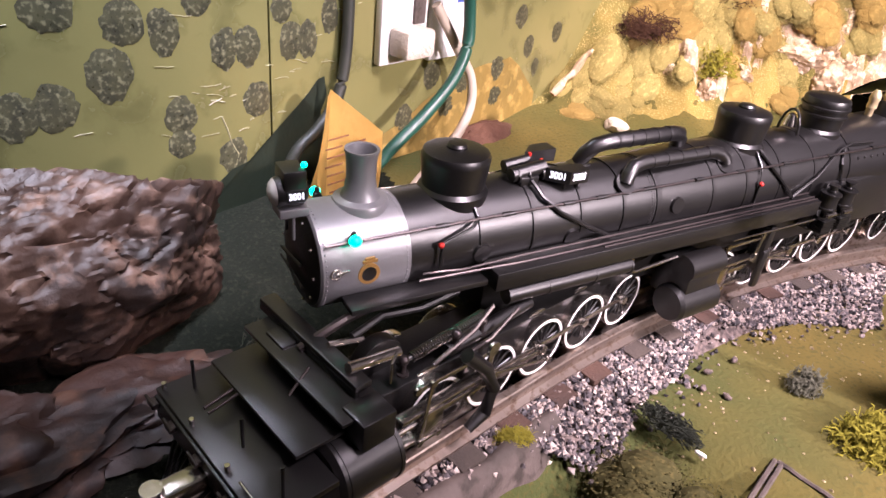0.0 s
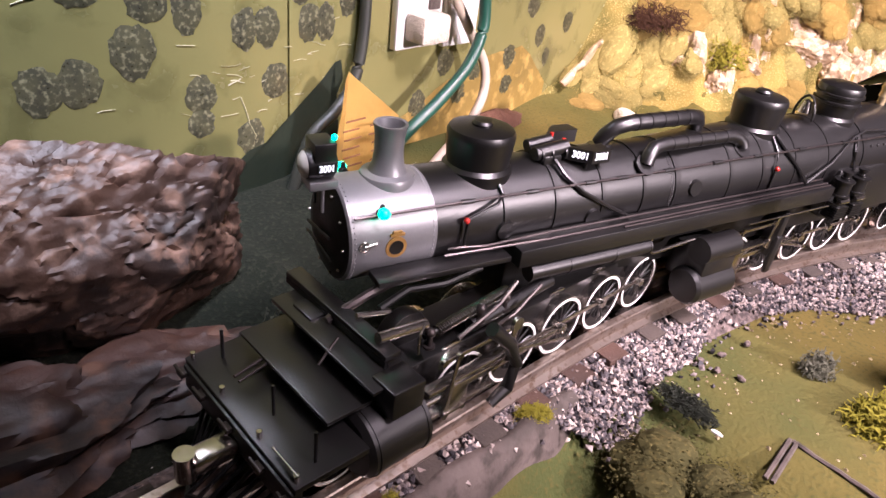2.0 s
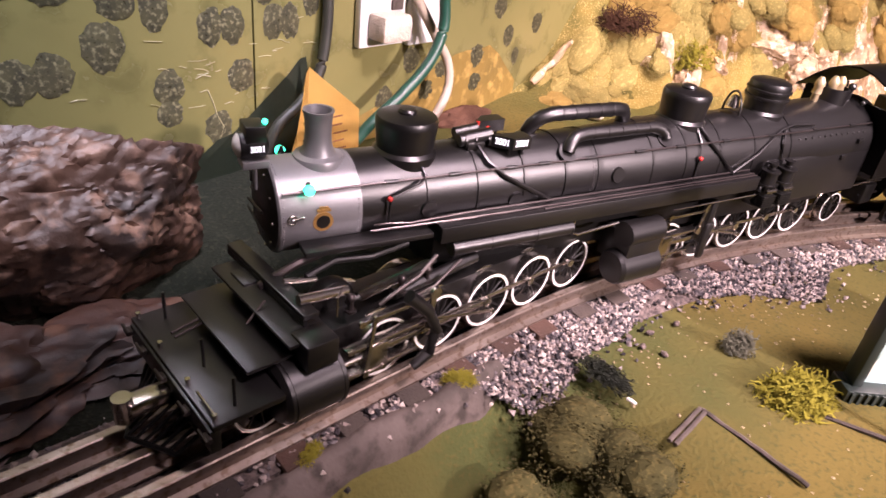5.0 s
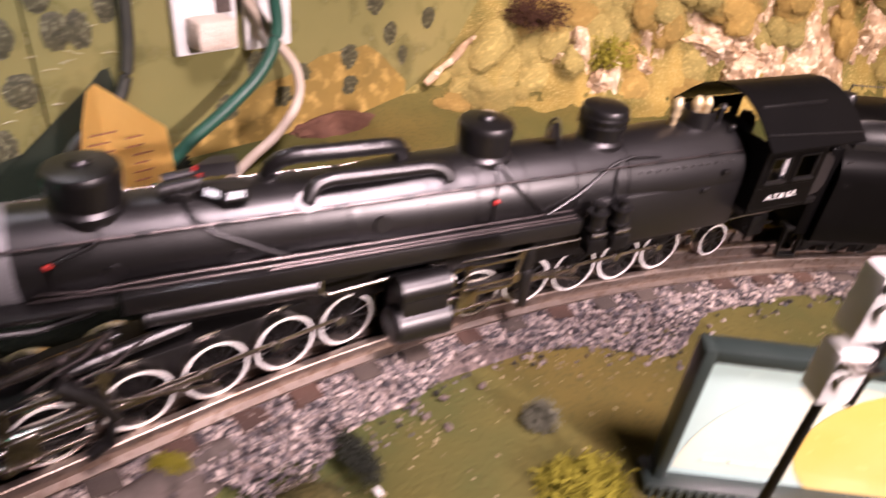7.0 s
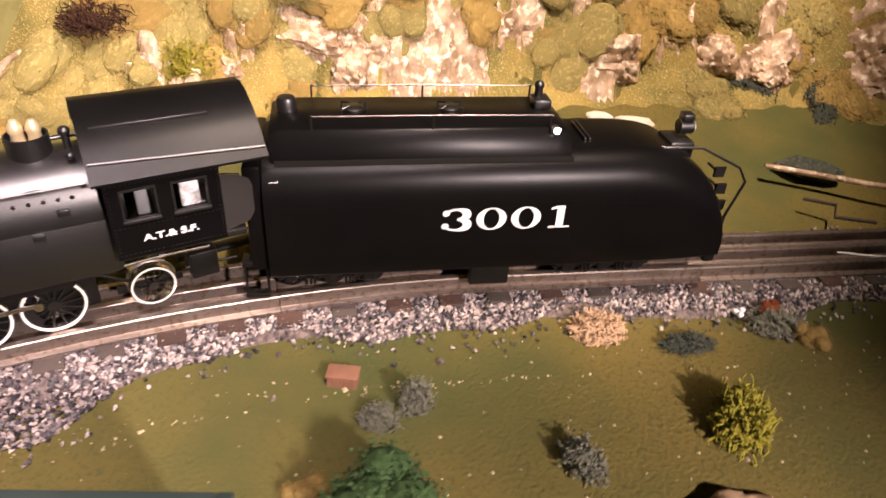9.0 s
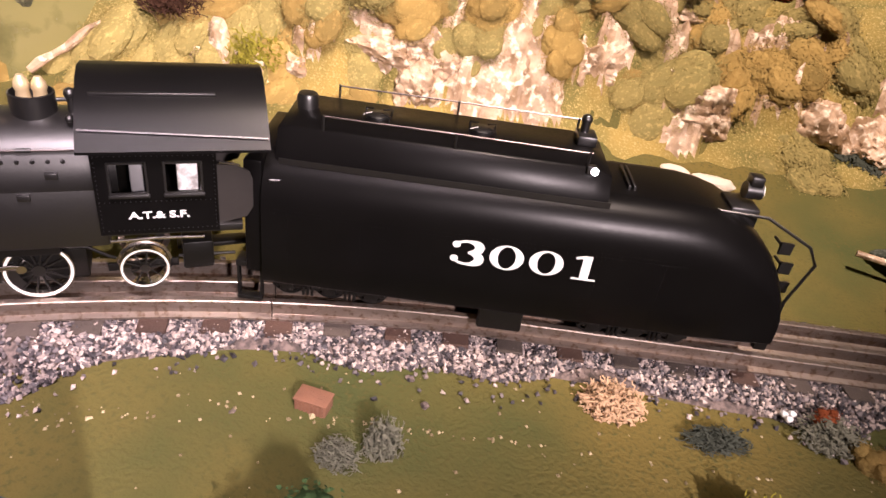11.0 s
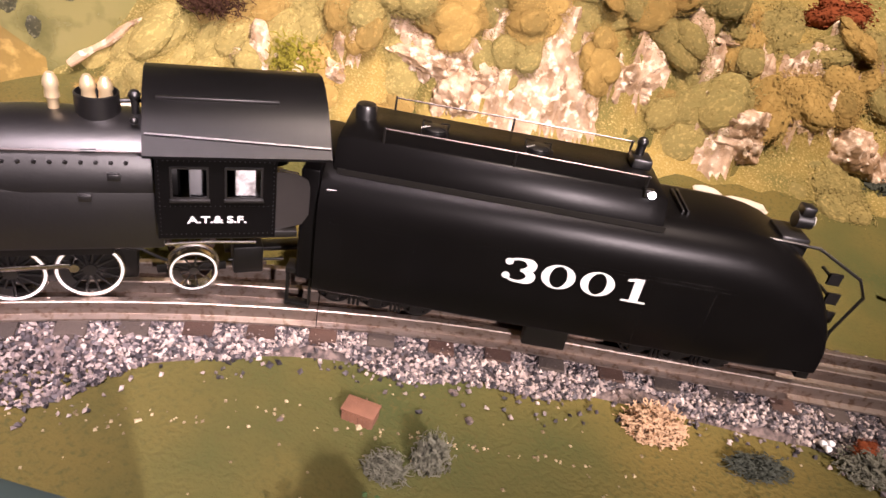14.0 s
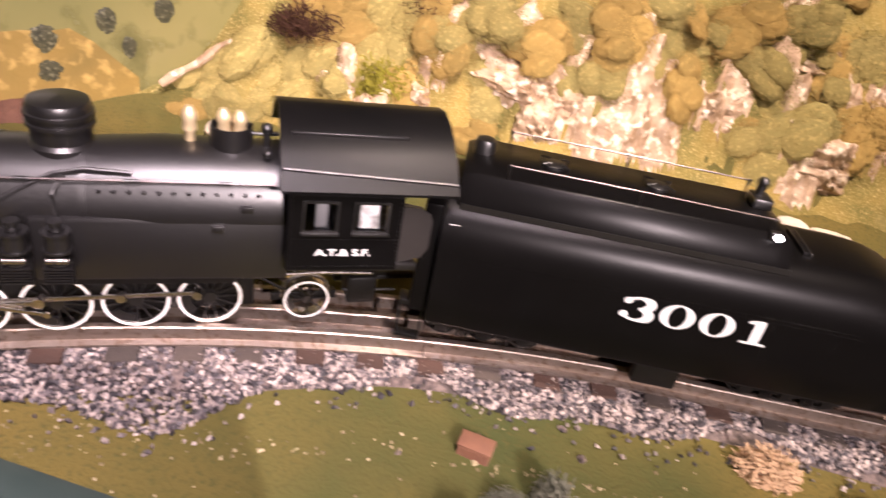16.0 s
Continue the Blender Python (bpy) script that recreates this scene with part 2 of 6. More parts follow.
def writing(name, text, size, material, parent, m, depth=0.0003, shear=0.0, width=1.0):
    cu = bpy.data.curves.new(name, "FONT")
    cu.body, cu.size, cu.extrude, cu.align_x, cu.align_y = text, size, depth, "CENTER", "CENTER"
    cu.offset = size * 0.022
    tmp = new(name, cu)
    dg = bpy.context.evaluated_depsgraph_get()
    me = bpy.data.meshes.new_from_object(tmp.evaluated_get(dg))
    bpy.data.objects.remove(tmp)
    me.materials.clear()
    me.materials.append(material)
    me.transform(Matrix.Diagonal((width, 1, 1, 1)))
    ob = new(name, me)
    ob.parent = parent
    ob.matrix_basis = m
    return ob


NEARSIDE = Matrix.Rotation(radians(90), 4, "X")    # letters upright on a face that looks towards -y

# ---- the line of the track: straight, curve, straight ----
HEAD0, TURNED, RADIUS = radians(52.4), radians(35.4), 0.813
P1 = Vector((0.3065, 0.4955))
CENTRE = P1 + RADIUS * Vector((math.sin(HEAD0), -math.cos(HEAD0)))
ARC = RADIUS * TURNED


def track(s, off=0.0):
    """The place and heading at s along the middle rail, off metres to the inner side."""
    if s < 0:
        h, p = HEAD0, P1 + s * Vector((math.cos(HEAD0), math.sin(HEAD0)))
    else:
        a = HEAD0 - min(s, ARC) / RADIUS
        h, p = a, CENTRE + RADIUS * Vector((-math.sin(a), math.cos(a)))
        if s > ARC:
            p = p + (s - ARC) * Vector((math.cos(a), math.sin(a)))
    return p + off * Vector((math.sin(h), -math.cos(h))), h


def side_of(x, y):
    """s and off of a place beside the track."""
    q = Vector((x, y)) - P1
    d0 = Vector((math.cos(HEAD0), math.sin(HEAD0)))
    if q.dot(d0) < 0:
        return q.dot(d0), q.dot(Vector((d0.y, -d0.x)))
    v = Vector((x, y)) - CENTRE
    a = math.atan2(v.x, v.y) * -1
    s = (HEAD0 - a) * RADIUS
    if s <= ARC:
        return s, RADIUS - v.length
    pe, he = track(ARC)
    d1 = Vector((math.cos(he), math.sin(he)))
    q = Vector((x, y)) - pe
    return ARC + q.dot(d1), q.dot(Vector((d1.y, -d1.x)))

# ---- ground, hill, track ----
HILL_FOOT = [(0.05, 0.66), (0.30, 0.835), (0.45, 0.875), (0.585, 0.925), (0.68, 0.99), (0.80, 1.03), (0.97, 1.07), (1.25, 1.06), (1.8, 1.0)]


def foot(x):
    for (x0, y0), (x1, y1) in zip(HILL_FOOT, HILL_FOOT[1:]):
        if x <= x1:
            return y0 + (y1 - y0) * (x - x0) / (x1 - x0)
    return HILL_FOOT[-1][1]


def smooth(a, b, v):
    t = min(1.0, max(0.0, (v - a) / (b - a)))
    return t * t * (3 - 2 * t)


def dip(x, y):
    s, off = side_of(x, y)
    return smooth(0.03, 0.06, off) * (1 - smooth(-0.03, 0.07, s)) * (1 - smooth(0.13, 0.22, off))


def ground_z(x, y):
    s, off = side_of(x, y)
    z = -0.019 + 0.004 * noise.noise(Vector((x * 9, y * 9, 0)))
    z -= 0.035 * dip(x, y)
    z += 0.022 * smooth(0.03, 0.22, -off)
    d = y - foot(x)
    if d > -0.03:
        q = smooth(-0.03, 0.10, d)
        n1 = noise.noise(Vector((x * 11, y * 11, 3.0)))
        z += q * (0.085 + 0.5 * max(0.0, d - 0.02) + 0.030 * n1)
    return z


# where bare rock breaks through the moss: x, y, how far it spreads
OUTCROPS = [(0.546, 0.960, 0.034), (0.575, 0.950, 0.026), (0.635, 1.000, 0.030), (0.660, 1.016, 0.026), (0.700, 1.045, 0.030), (0.786, 1.062, 0.042), (0.877, 1.085, 0.036),
            (0.843, 1.114, 0.026), (0.495, 0.934, 0.026), (0.430, 0.908, 0.026), (0.725, 1.098, 0.040), (0.827, 1.086, 0.022), (0.590, 1.010, 0.024), (0.93, 1.10, 0.040), (1.02, 1.12, 0.05), (0.62, 0.975, 0.02), (0.665, 0.992, 0.016), (0.775, 1.034, 0.022), (0.470, 0.900, 0.016)]


def bare(x, y):
    """Above nought where the rock is bare."""
    m = -1.06 + 0.9 * noise.noise(Vector((x * 17, y * 17, 1.0))) + 0.45 * noise.noise(Vector((x * 46, y * 46, 4.0))) + 0.25 * noise.noise(Vector((x * 130, y * 130, 9.0)))
    for cx, cy, r in OUTCROPS:
        m += 1.15 * math.exp(-((x - cx) ** 2 + (y - cy) ** 2) / (r * r))
    return m


def crag_z(x, y):
    """The hillside with broken ledges on bare rock and lumpy turf between."""
    z = ground_z(x, y)
    k = smooth(-0.02, 0.03, y - foot(x))
    m = smooth(-0.25, 0.3, bare(x, y))
    w = 0.012 * noise.noise(Vector((x * 30, y * 30, 2.0)))
    r1 = 1 - 2 * abs(noise.noise(Vector(((x + w) * 26, (y + w) * 15, 5.0))))
    r2 = 1 - 2 * abs(noise.noise(Vector(((x - w) * 70, (y + w) * 30, 6.0))))
    r3 = 1 - 2 * abs(noise.noise(Vector((x * 160, y * 90, 8.0))))
    h = 0.013 * r1 + 0.007 * r2 + 0.0025 * r3
    h = 0.55 * h + 0.45 * 0.009 * round(h / 0.009)
    turf = 0.012 * noise.noise(Vector((x * 21, y * 17, 14.0))) + 0.006 * noise.noise(Vector((x * 38, y * 38, 11.0))) + 0.0028 * noise.noise(Vector((x * 110, y * 110, 12.0))) + 0.0014 * noise.noise(Vector((x * 290, y * 290, 13.0)))
    return z + k * (m * (h + 0.006) + (1 - m) * turf)


def sheet(name, material, x0, x1, y0, y1, n, m, zf, label, keep=None):
    bm = B()
    vs = {}
    for i in range(n + 1):
        for j in range(m + 1):
            x, y = x0 + (x1 - x0) * i / n, y0 + (y1 - y0) * j / m
            vs[i, j] = bm.verts.new((x, y, zf(x, y)))
    for i in range(n):
        for j in range(m):
            q = (vs[i, j], vs[i + 1, j], vs[i + 1, j + 1], vs[i, j + 1])
            if keep is None or keep(q):
                bm.faces.new(q)
    for v in [v for v in bm.verts if not v.link_faces]:
        bm.verts.remove(v)
    ob = link_mesh(name, bm, material)
    return tagged(ob, label, name, kind="structure")


sheet("ground", GRASS, -0.35, 1.9, 0.0, 1.16, 225, 116, lambda x, y: ground_z(x, y) - 0.003 * smooth(-0.012, 0.004, y - foot(x) + 0.010 * noise.noise(Vector((x * 40, y * 40, 2.0)))), "olive green scenic grass mat with scattered crumbs",
      lambda q: sum(v.co.y - foot(v.co.x) for v in q) / 4 < 0.022)
FINE = (0.27, 1.23, 0.79, 1.37)


def in_fine(q):
    x, y = sum(v.co.x for v in q) / 4, sum(v.co.y for v in q) / 4
    return FINE[0] < x < FINE[1] and FINE[2] < y < FINE[3]


sheet("hillside_far", HILL, -0.33, 1.89, 0.49, 1.69, 222, 120, lambda x, y: ground_z(x, y) - (0.004 if FINE[0] < x < FINE[1] and FINE[2] < y < FINE[3] else 0), "moss covered rocky model hillside",
      lambda q: sum(v.co.y - foot(v.co.x) for v in q) / 4 >= 0.0 and not in_fine(q))
hill = sheet("hillside", HILL, FINE[0], FINE[1], FINE[2], FINE[3], 320, 194, lambda x, y: crag_z(x, y) - 0.003 * (1 - smooth(-0.012, 0.004, y - foot(x) + 0.010 * noise.noise(Vector((x * 40, y * 40, 2.0))))), "moss covered hillside with bare pale rock ledges",
             lambda q: sum(v.co.y - foot(v.co.x) for v in q) / 4 >= -0.03)
hill.data.materials.append(PALE_ROCK)
for f in hill.data.polygons:
    if bare(f.center.x, f.center.y) > 0.0:
        f.material_index = 1
        f.use_smooth = False

# rails
S0, S1 = -0.42, 0.95


def sweep(name, off, prof, material, s0, s1, label, step=0.012):
    bm = B()
    n = int((s1 - s0) / step)
    rings = []
    for i in range(n + 1):
        p, h = track(s0 + (s1 - s0) * i / n)
        nx, ny = math.sin(h), -math.cos(h)
        rings.append([bm.verts.new((p.x + (off + a) * nx, p.y + (off + a) * ny, z)) for a, z in prof])
    k = len(prof)
    for a, b in zip(rings, rings[1:]):
        for i in range(k):
            bm.faces.new((a[i], a[(i + 1) % k], b[(i + 1) % k], b[i]))
    bm.faces.new(rings[0])
    bm.faces.new(rings[-1])
    bmesh.ops.recalc_face_normals(bm, faces=bm.faces)
    ob = link_mesh(name, bm, material)
    return tagged(ob, label, "rail", kind="structure")


RAIL_PROF = [(-0.0042, -0.0096), (-0.0042, -0.0086), (-0.0012, -0.0074), (-0.0012, -0.0036), (-0.0021, -0.0029), (-0.0021, -0.0005), (-0.0016, 0),
             (0.0016, 0), (0.0021, -0.0005), (0.0021, -0.0029), (0.0012, -0.0036), (0.0012, -0.0074), (0.0042, -0.0086), (0.0042, -0.0096)]
JOINT = 0.372
for off in (0.0165, 0.0, -0.0165):
    sweep("rail", off, RAIL_PROF, RAIL, S0, JOINT, "worn silvery brown steel model rail")
    sweep("rail", off, RAIL_PROF, RAIL, JOINT + 0.0006, S1, "worn silvery brown steel model rail")

# raised bed of ballast under the ties
sweep("ballast_bed", 0.0, [(-0.046, -0.024), (-0.034, -0.0130), (0.026, -0.0130), (0.027, -0.024)], STONE, S0, 0.0, "bed of small dusty brown ballast stones")
sweep("ballast_bed", 0.0, [(-0.046, -0.024), (-0.034, -0.0130), (0.030, -0.0130), (0.045, -0.024)], STONE, 0.0005, S1, "bed of small grey ballast stones")

# ties
tie_bm = B()
box(tie_bm, -0.0068, -0.0300, -0.0155, 0.0068, 0.0300, -0.0097, 0.0006)
tie_mesh = None
rnd = random.Random(5)
ties = thing("tie_row", Matrix(), "row of red-brown and dark wooden model ties under the rails", "ties", kind="structure")
n = int((S1 - S0) / 0.0302)
for i in range(n):
    s = S0 + 0.012 + i * 0.0302 + rnd.uniform(-0.0015, 0.0015)
    p, h = track(s)
    if tie_mesh is None:
        ob = part("tie", tie_bm, WOOD_RED, ties)
        tie_mesh = ob.data
        dark_mesh = tie_mesh.copy()
        dark_mesh.materials.clear()
        dark_mesh.materials.append(WOOD_DARK)
    else:
        ob = new("tie", dark_mesh if rnd.random() < 0.55 else tie_mesh)
        ob.parent = ties
    ob.matrix_basis = pose(p.x, p.y, rnd.uniform(-0.0004, 0.0002), 0, 0, math.degrees(h) + rnd.uniform(-2, 2))


def ballast_edge(s):
    """How far the loose stones reach on the inner side."""
    w = 0.039 + 0.006 * math.sin(s * 31) + 0.004 * math.sin(s * 77 + 1)
    w += 0.016 * math.exp(-((s - 0.02) / 0.035) ** 2) + 0.018 * math.exp(-((s - 0.235) / 0.045) ** 2)
    w -= 0.022 * math.exp(-((s + 0.10) / 0.09) ** 2)
    return w


def stones(name, count, seed, s0, s1, lo, hi, size, material, label):
    rr = np.random.RandomState(seed)
    base = np.array([(1, 0, 0), (-1, 0, 0), (0, 1, 0), (0, -1, 0), (0, 0, 1), (0, 0, -1)], float)
    tri = [(0, 2, 4), (2, 1, 4), (1, 3, 4), (3, 0, 4), (2, 0, 5), (1, 2, 5), (3, 1, 5), (0, 3, 5)]
    vs, fs = [], []
    for _ in range(count):
        s = rr.uniform(s0, s1)
        a, b = lo(s), hi(s)
        f = rr.uniform() ** 0.8
        off = a + (b - a) * f
        if rr.uniform() < 0.05:
            off += rr.uniform(0, 0.02)
        p, h = track(s, off)
        r = size * rr.uniform(0.6, 1.35)
        gz = ground_z(p.x, p.y)
        bed = -0.0125 if abs(off) < 0.031 else -0.0125 - (abs(off) - 0.031) * 0.8
        z = max(gz + r * 0.3, bed) + rr.uniform(0, 0.0016)
        q = Euler(rr.uniform(0, 6.28, 3)).to_matrix()
        sh = base * (r * rr.uniform(0.6, 1.2, 3)) + rr.uniform(-0.25, 0.25, (6, 3)) * r
        k = len(vs)
        for v in sh:
            w = q @ Vector(v)
            vs.append((p.x + w.x, p.y + w.y, z + w.z))
        fs += [(k + a, k + b, k + c) for a, b, c in tri]
    me = bpy.data.meshes.new(name)
    me.from_pydata(vs, [], fs)
    me.materials.append(material)
    return tagged(new(name, me), label, "gravel", kind="stuff")


STONE_I = mat("gravel_bits", (0.36, 0.30, 0.29), (0.07, 0.062, 0.066), 0.6, scale=260, contrast=0.05, fine=900)
nt = STONE_I.node_tree
geo = nt.nodes.new("ShaderNodeNewGeometry")
ramp = nt.nodes.new("ShaderNodeValToRGB")
for pos, c in ((0.25, (0.035, 0.03, 0.034)), (0.5, (0.13, 0.11, 0.112)), (0.75, (0.30, 0.245, 0.22))):
    el = ramp.color_ramp.elements.new(pos)
    el.color = (*c, 1)
ramp.color_ramp.elements[0].color = (0.02, 0.018, 0.02, 1)
ramp.color_ramp.elements[-1].color = (0.52, 0.44, 0.39, 1)
nt.links.new(geo.outputs["Random Per Island"], ramp.inputs[0])
nt.links.new(ramp.outputs[0], nt.nodes["Principled BSDF"].inputs["Base Color"])
stones("ballast_stones", 19000, 3, -0.06, 0.78, lambda s: 0.012, ballast_edge, 0.00145, STONE_I, "loose grey and white ballast stones beside the rails")
stones("ballast_stones", 3500, 4, -0.40, 0.80, lambda s: -0.045, lambda s: 0.02, 0.0017, STONE_I, "loose grey ballast stones between the ties")
stones("ballast_stones", 900, 6, -0.35, -0.03, lambda s: 0.013, lambda s: 0.028, 0.0017, STONE_I, "dusty ballast stones along the wall edge")

# retaining wall below the track
wall = sweep("retaining_wall", 0.0, [(0.0275, -0.07), (0.0275, -0.030), (0.0275, -0.012), (0.0290, -0.0110), (0.031, -0.0108), (0.034, -0.0125), (0.0375, -0.020), (0.040, -0.030), (0.043, -0.045), (0.047, -0.07)], CONCRETE, -0.42, 0.004, "rough grey plaster retaining wall below the track", 0.004)
for v in wall.data.vertices:
    q = v.co * 45
    v.co += Vector((noise.noise(q), noise.noise(q + Vector((9, 0, 0))), noise.noise(q + Vector((0, 9, 0))))) * 0.0028

# blackish sheet that puts the shade behind the track into the ground colour
SHADE_GREEN = mat("blackish_shade_green", (0.006, 0.008, 0.005), (0.011, 0.012, 0.008), 0.9, scale=40, bump=0.8, c3=(0.022, 0.023, 0.015), fine=420, spec=0.1)


def shade_keep(q):
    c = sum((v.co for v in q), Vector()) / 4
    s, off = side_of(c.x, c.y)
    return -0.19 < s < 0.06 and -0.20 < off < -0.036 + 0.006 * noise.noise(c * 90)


sheet("turf_bank", SHADE_GREEN, -0.06, 0.30, 0.34, 0.72, 90, 95, lambda x, y: ground_z(x, y) + 0.003 + 0.003 * noise.noise(Vector((x * 60, y * 60, 0))), "blackish green sheet painting the shade behind the track", shade_keep)

# ---- the painted board and an assumed room ----
BOARD_H = radians(57)
BD, BN = Vector((math.cos(BOARD_H), math.sin(BOARD_H), 0)), Vector((math.sin(BOARD_H), -math.cos(BOARD_H), 0))
BOARD = Matrix(((BD.x, BN.x, 0, 0.165), (BD.y, BN.y, 0, 0.625), (0, 0, 1, 0), (0, 0, 0, 1)))    # x along it, y towards the track


def board_panel(a, b, label):
    bm = B()
    box(bm, a, -0.006, -0.08, b, 0.0, 0.55, 0.0006)
    ob = link_mesh("backdrop_board", bm, BACKPAINT)
    ob.matrix_basis = BOARD
    tagged(ob, label, "backdrop", kind="structure")


board_panel(-0.62, -0.0205, "glossy green painted hardboard panel")
board_panel(-0.0195, 0.34, "glossy green painted hardboard panel")

# assumed room box, out of view: closes the scene and bounces light
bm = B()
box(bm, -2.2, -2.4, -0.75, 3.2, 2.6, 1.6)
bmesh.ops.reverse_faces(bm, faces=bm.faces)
tagged(link_mesh("room_shell", bm, ROOM, smooth=False), "assumed plain room box out of view around the layout", "room", kind="structure")

# ---- the locomotive ----
LOCO_M = pose(0.244, 0.469, 0, 0, 0, 38.5)
FRONT = pose(0.1319, -0.0003, 0, 0, 0, 13.5)
REAR = pose(0.3278, 0.0055, 0, 0, 0, 2.7)
AXIS = 0.064
loco = thing("steam_locomotive", LOCO_M, "matte black articulated model steam locomotive with a graphite smokebox", "locomotive")


def ax(prof, seg=40, z=AXIS):
    """A turned shape along the boiler: (x, radius) pairs."""
    return lathe(B(), [(r, x) for x, r in prof], Matrix.Translation((0, 0, z)) @ ALONG, seg)


def boiler_r(x):
    if x < 0.14:
        return 0.0200
    if x < 0.17:
        return 0.0200 + 0.0025 * (x - 0.14) / 0.03
    if x < 0.28:
        return 0.0225
    return 0.0225 + 0.0022 * min(1, (x - 0.28) / 0.03)


def on_boiler(x, deg, lift=0.0):
    """A place on the boiler's near side: 0 degrees is the side, 90 the top."""
    r = boiler_r(x) + lift
    return Vector((x, -r * math.cos(radians(deg)), AXIS + r * math.sin(radians(deg))))


part("smokebox", ax([(-0.022, 0.0), (-0.022, 0.0192), (-0.0212, 0.0200), (0.0128, 0.0200), (0.0128, 0.0)]), GRAPHITE, loco, "silvery graphite painted smokebox")
part("boiler", ax([(0.0128, 0.0), (0.0128, 0.0197), (0.14, 0.0198), (0.17, 0.0225), (0.28, 0.0225), (0.31, 0.0247), (0.362, 0.0247), (0.362, 0.0)], 48), BLACK, loco)
# straps round the boiler
for x, w in ((0.0435, 0.0008), (0.069, 0.0008), (0.094, 0.0008), (0.118, 0.0008), (0.139, 0.0016), (0.172, 0.0008), (0.196, 0.0008), (0.222, 0.0008), (0.25, 0.0008), (0.282, 0.0012)):
    r = boiler_r(x) + 0.0004
    part("boiler_band", ax([(x - w, r - 0.0005), (x - w, r), (x + w, r), (x + w, r - 0.0005)]), BLACK, loco)
# rivet rings
for x in (-0.0200, 0.0113):
    bm = B()
    for k in range(64):
        a = 2 * math.pi * k / 64
        bmesh.ops.create_icosphere(bm, subdivisions=1, radius=0.00035, matrix=Matrix.Translation((x, 0.0201 * math.cos(a), AXIS + 0.0201 * math.sin(a))))
    part("rivet_ring", bm, GRAPHITE, loco)
bm = B()
for i in range(3):
    for k in range(90):
        a = 2 * math.pi * (k + 0.5 * (i % 2)) / 90
        x = 0.1345 + i * 0.0016
        bmesh.ops.create_icosphere(bm, subdivisions=1, radius=0.0003, matrix=Matrix.Translation((x, 0.02015 * math.cos(a), AXIS + 0.02015 * math.sin(a))))
part("boiler_rivets", bm, BLACK, loco)
# smokebox front
part("smokebox_front", ax([(-0.0255, 0.0), (-0.0252, 0.009), (-0.0238, 0.0155), (-0.0222, 0.0175), (-0.022, 0.019)]), BLACK_FLAT, loco)
bm = B()
tube(bm, [(-0.0262, -0.010, AXIS + 0.002), (-0.0266, 0.010, AXIS - 0.001)], 0.0006)
tube(bm, [(-0.0262, -0.012, AXIS - 0.006), (-0.0262, 0.012, AXIS - 0.006)], 0.0005)
part("door_strap", bm, BLACK_FLAT, loco)
bm = B()
for k in range(10):
    a = 2 * math.pi * k / 10
    bmesh.ops.create_icosphere(bm, subdivisions=1, radius=0.0007, matrix=Matrix.Translation((-0.0236, 0.0168 * math.cos(a), AXIS + 0.0168 * math.sin(a))))
part("door_lugs", bm, STEEL, loco)
# chimney
part("smokestack", lathe(B(), [(0.0108, 0.0790), (0.0106, 0.0835), (0.0100, 0.0845), (0.0074, 0.0854), (0.0060, 0.0880), (0.0054, 0.0930), (0.0055, 0.0985), (0.0060, 0.1020), (0.0064, 0.1028), (0.0063, 0.1036), (0.0053, 0.1034), (0.0047, 0.1010), (0.0044, 0.092), (0.0, 0.091)]), GRAPHITE, loco, "flared graphite grey chimney")
# headlight on its bracket
HL_M = pose(0.0075, 0, 0.0025)
hl = part("headlight", ax([(-0.0395, 0.0), (-0.0395, 0.0050), (-0.0385, 0.0054), (-0.0300, 0.0054), (-0.0285, 0.004), (-0.0285, 0.0)], 24, 0.0885), BLACK, loco, "", HL_M)
part("lens", ax([(-0.0418, 0.0), (-0.0415, 0.0018), (-0.0408, 0.0036), (-0.0394, 0.0050), (-0.0390, 0.0)], 24, 0.0885), GLASS_WHITE, hl, "pale round glass lens")
bm = B()
box(bm, -0.0375, -0.0052, 0.0905, -0.0295, 0.0052, 0.0975, 0.0006)
part("headlight_visor", bm, BLACK, hl)
bm = B()
box(bm, -0.039, -0.0050, 0.0800, -0.0285, 0.0050, 0.0832, 0.0004)
rod(bm, (-0.034, -0.004, 0.071), (-0.034, -0.004, 0.081), 0.0006)
rod(bm, (-0.034, 0.004, 0.071), (-0.034, 0.004, 0.081), 0.0006)
part("headlight_shelf", bm, GRAPHITE, loco, "", HL_M)
bm = B()
box(bm, -0.0365, -0.0058, 0.0868, -0.0300, -0.0053, 0.0905)
nb = part("side_number_plate", bm, BLACK, hl)
writing("digits", "3001", 0.0034, BOARD_GLOW, nb, pose(-0.0333, -0.00595, 0.0886) @ NEARSIDE, 0.0001, width=0.85)
# classification lamps with green lenses
for y, z, x in ((-0.0172, 0.0775, -0.0100), (0.0172, 0.0775, -0.0100)):
    s = -1 if y < 0 else 1
    cl = part("marker_lamp", rod(B(), (x, y, z), (x, y + s * 0.0022, z + 0.0008), 0.0018), BLACK, loco)
    bm = B()
    bmesh.ops.create_uvsphere(bm, u_segments=14, v_segments=8, radius=0.0022, matrix=Matrix.Translation((x, y + s * 0.0028, z + 0.001)))
    part("lens", bm, GREEN_GLOW, cl, "glowing green glass lens")
    part("lamp_cap", rod(B(), (x, y + s * 0.001, z + 0.0018), (x, y + s * 0.0012, z + 0.0036), 0.0012, 0.0009), BLACK, cl)
bm = B()
bmesh.ops.create_uvsphere(bm, u_segments=14, v_segments=8, radius=0.0011, matrix=Matrix.Translation((-0.0282, -0.0012, 0.0985)))
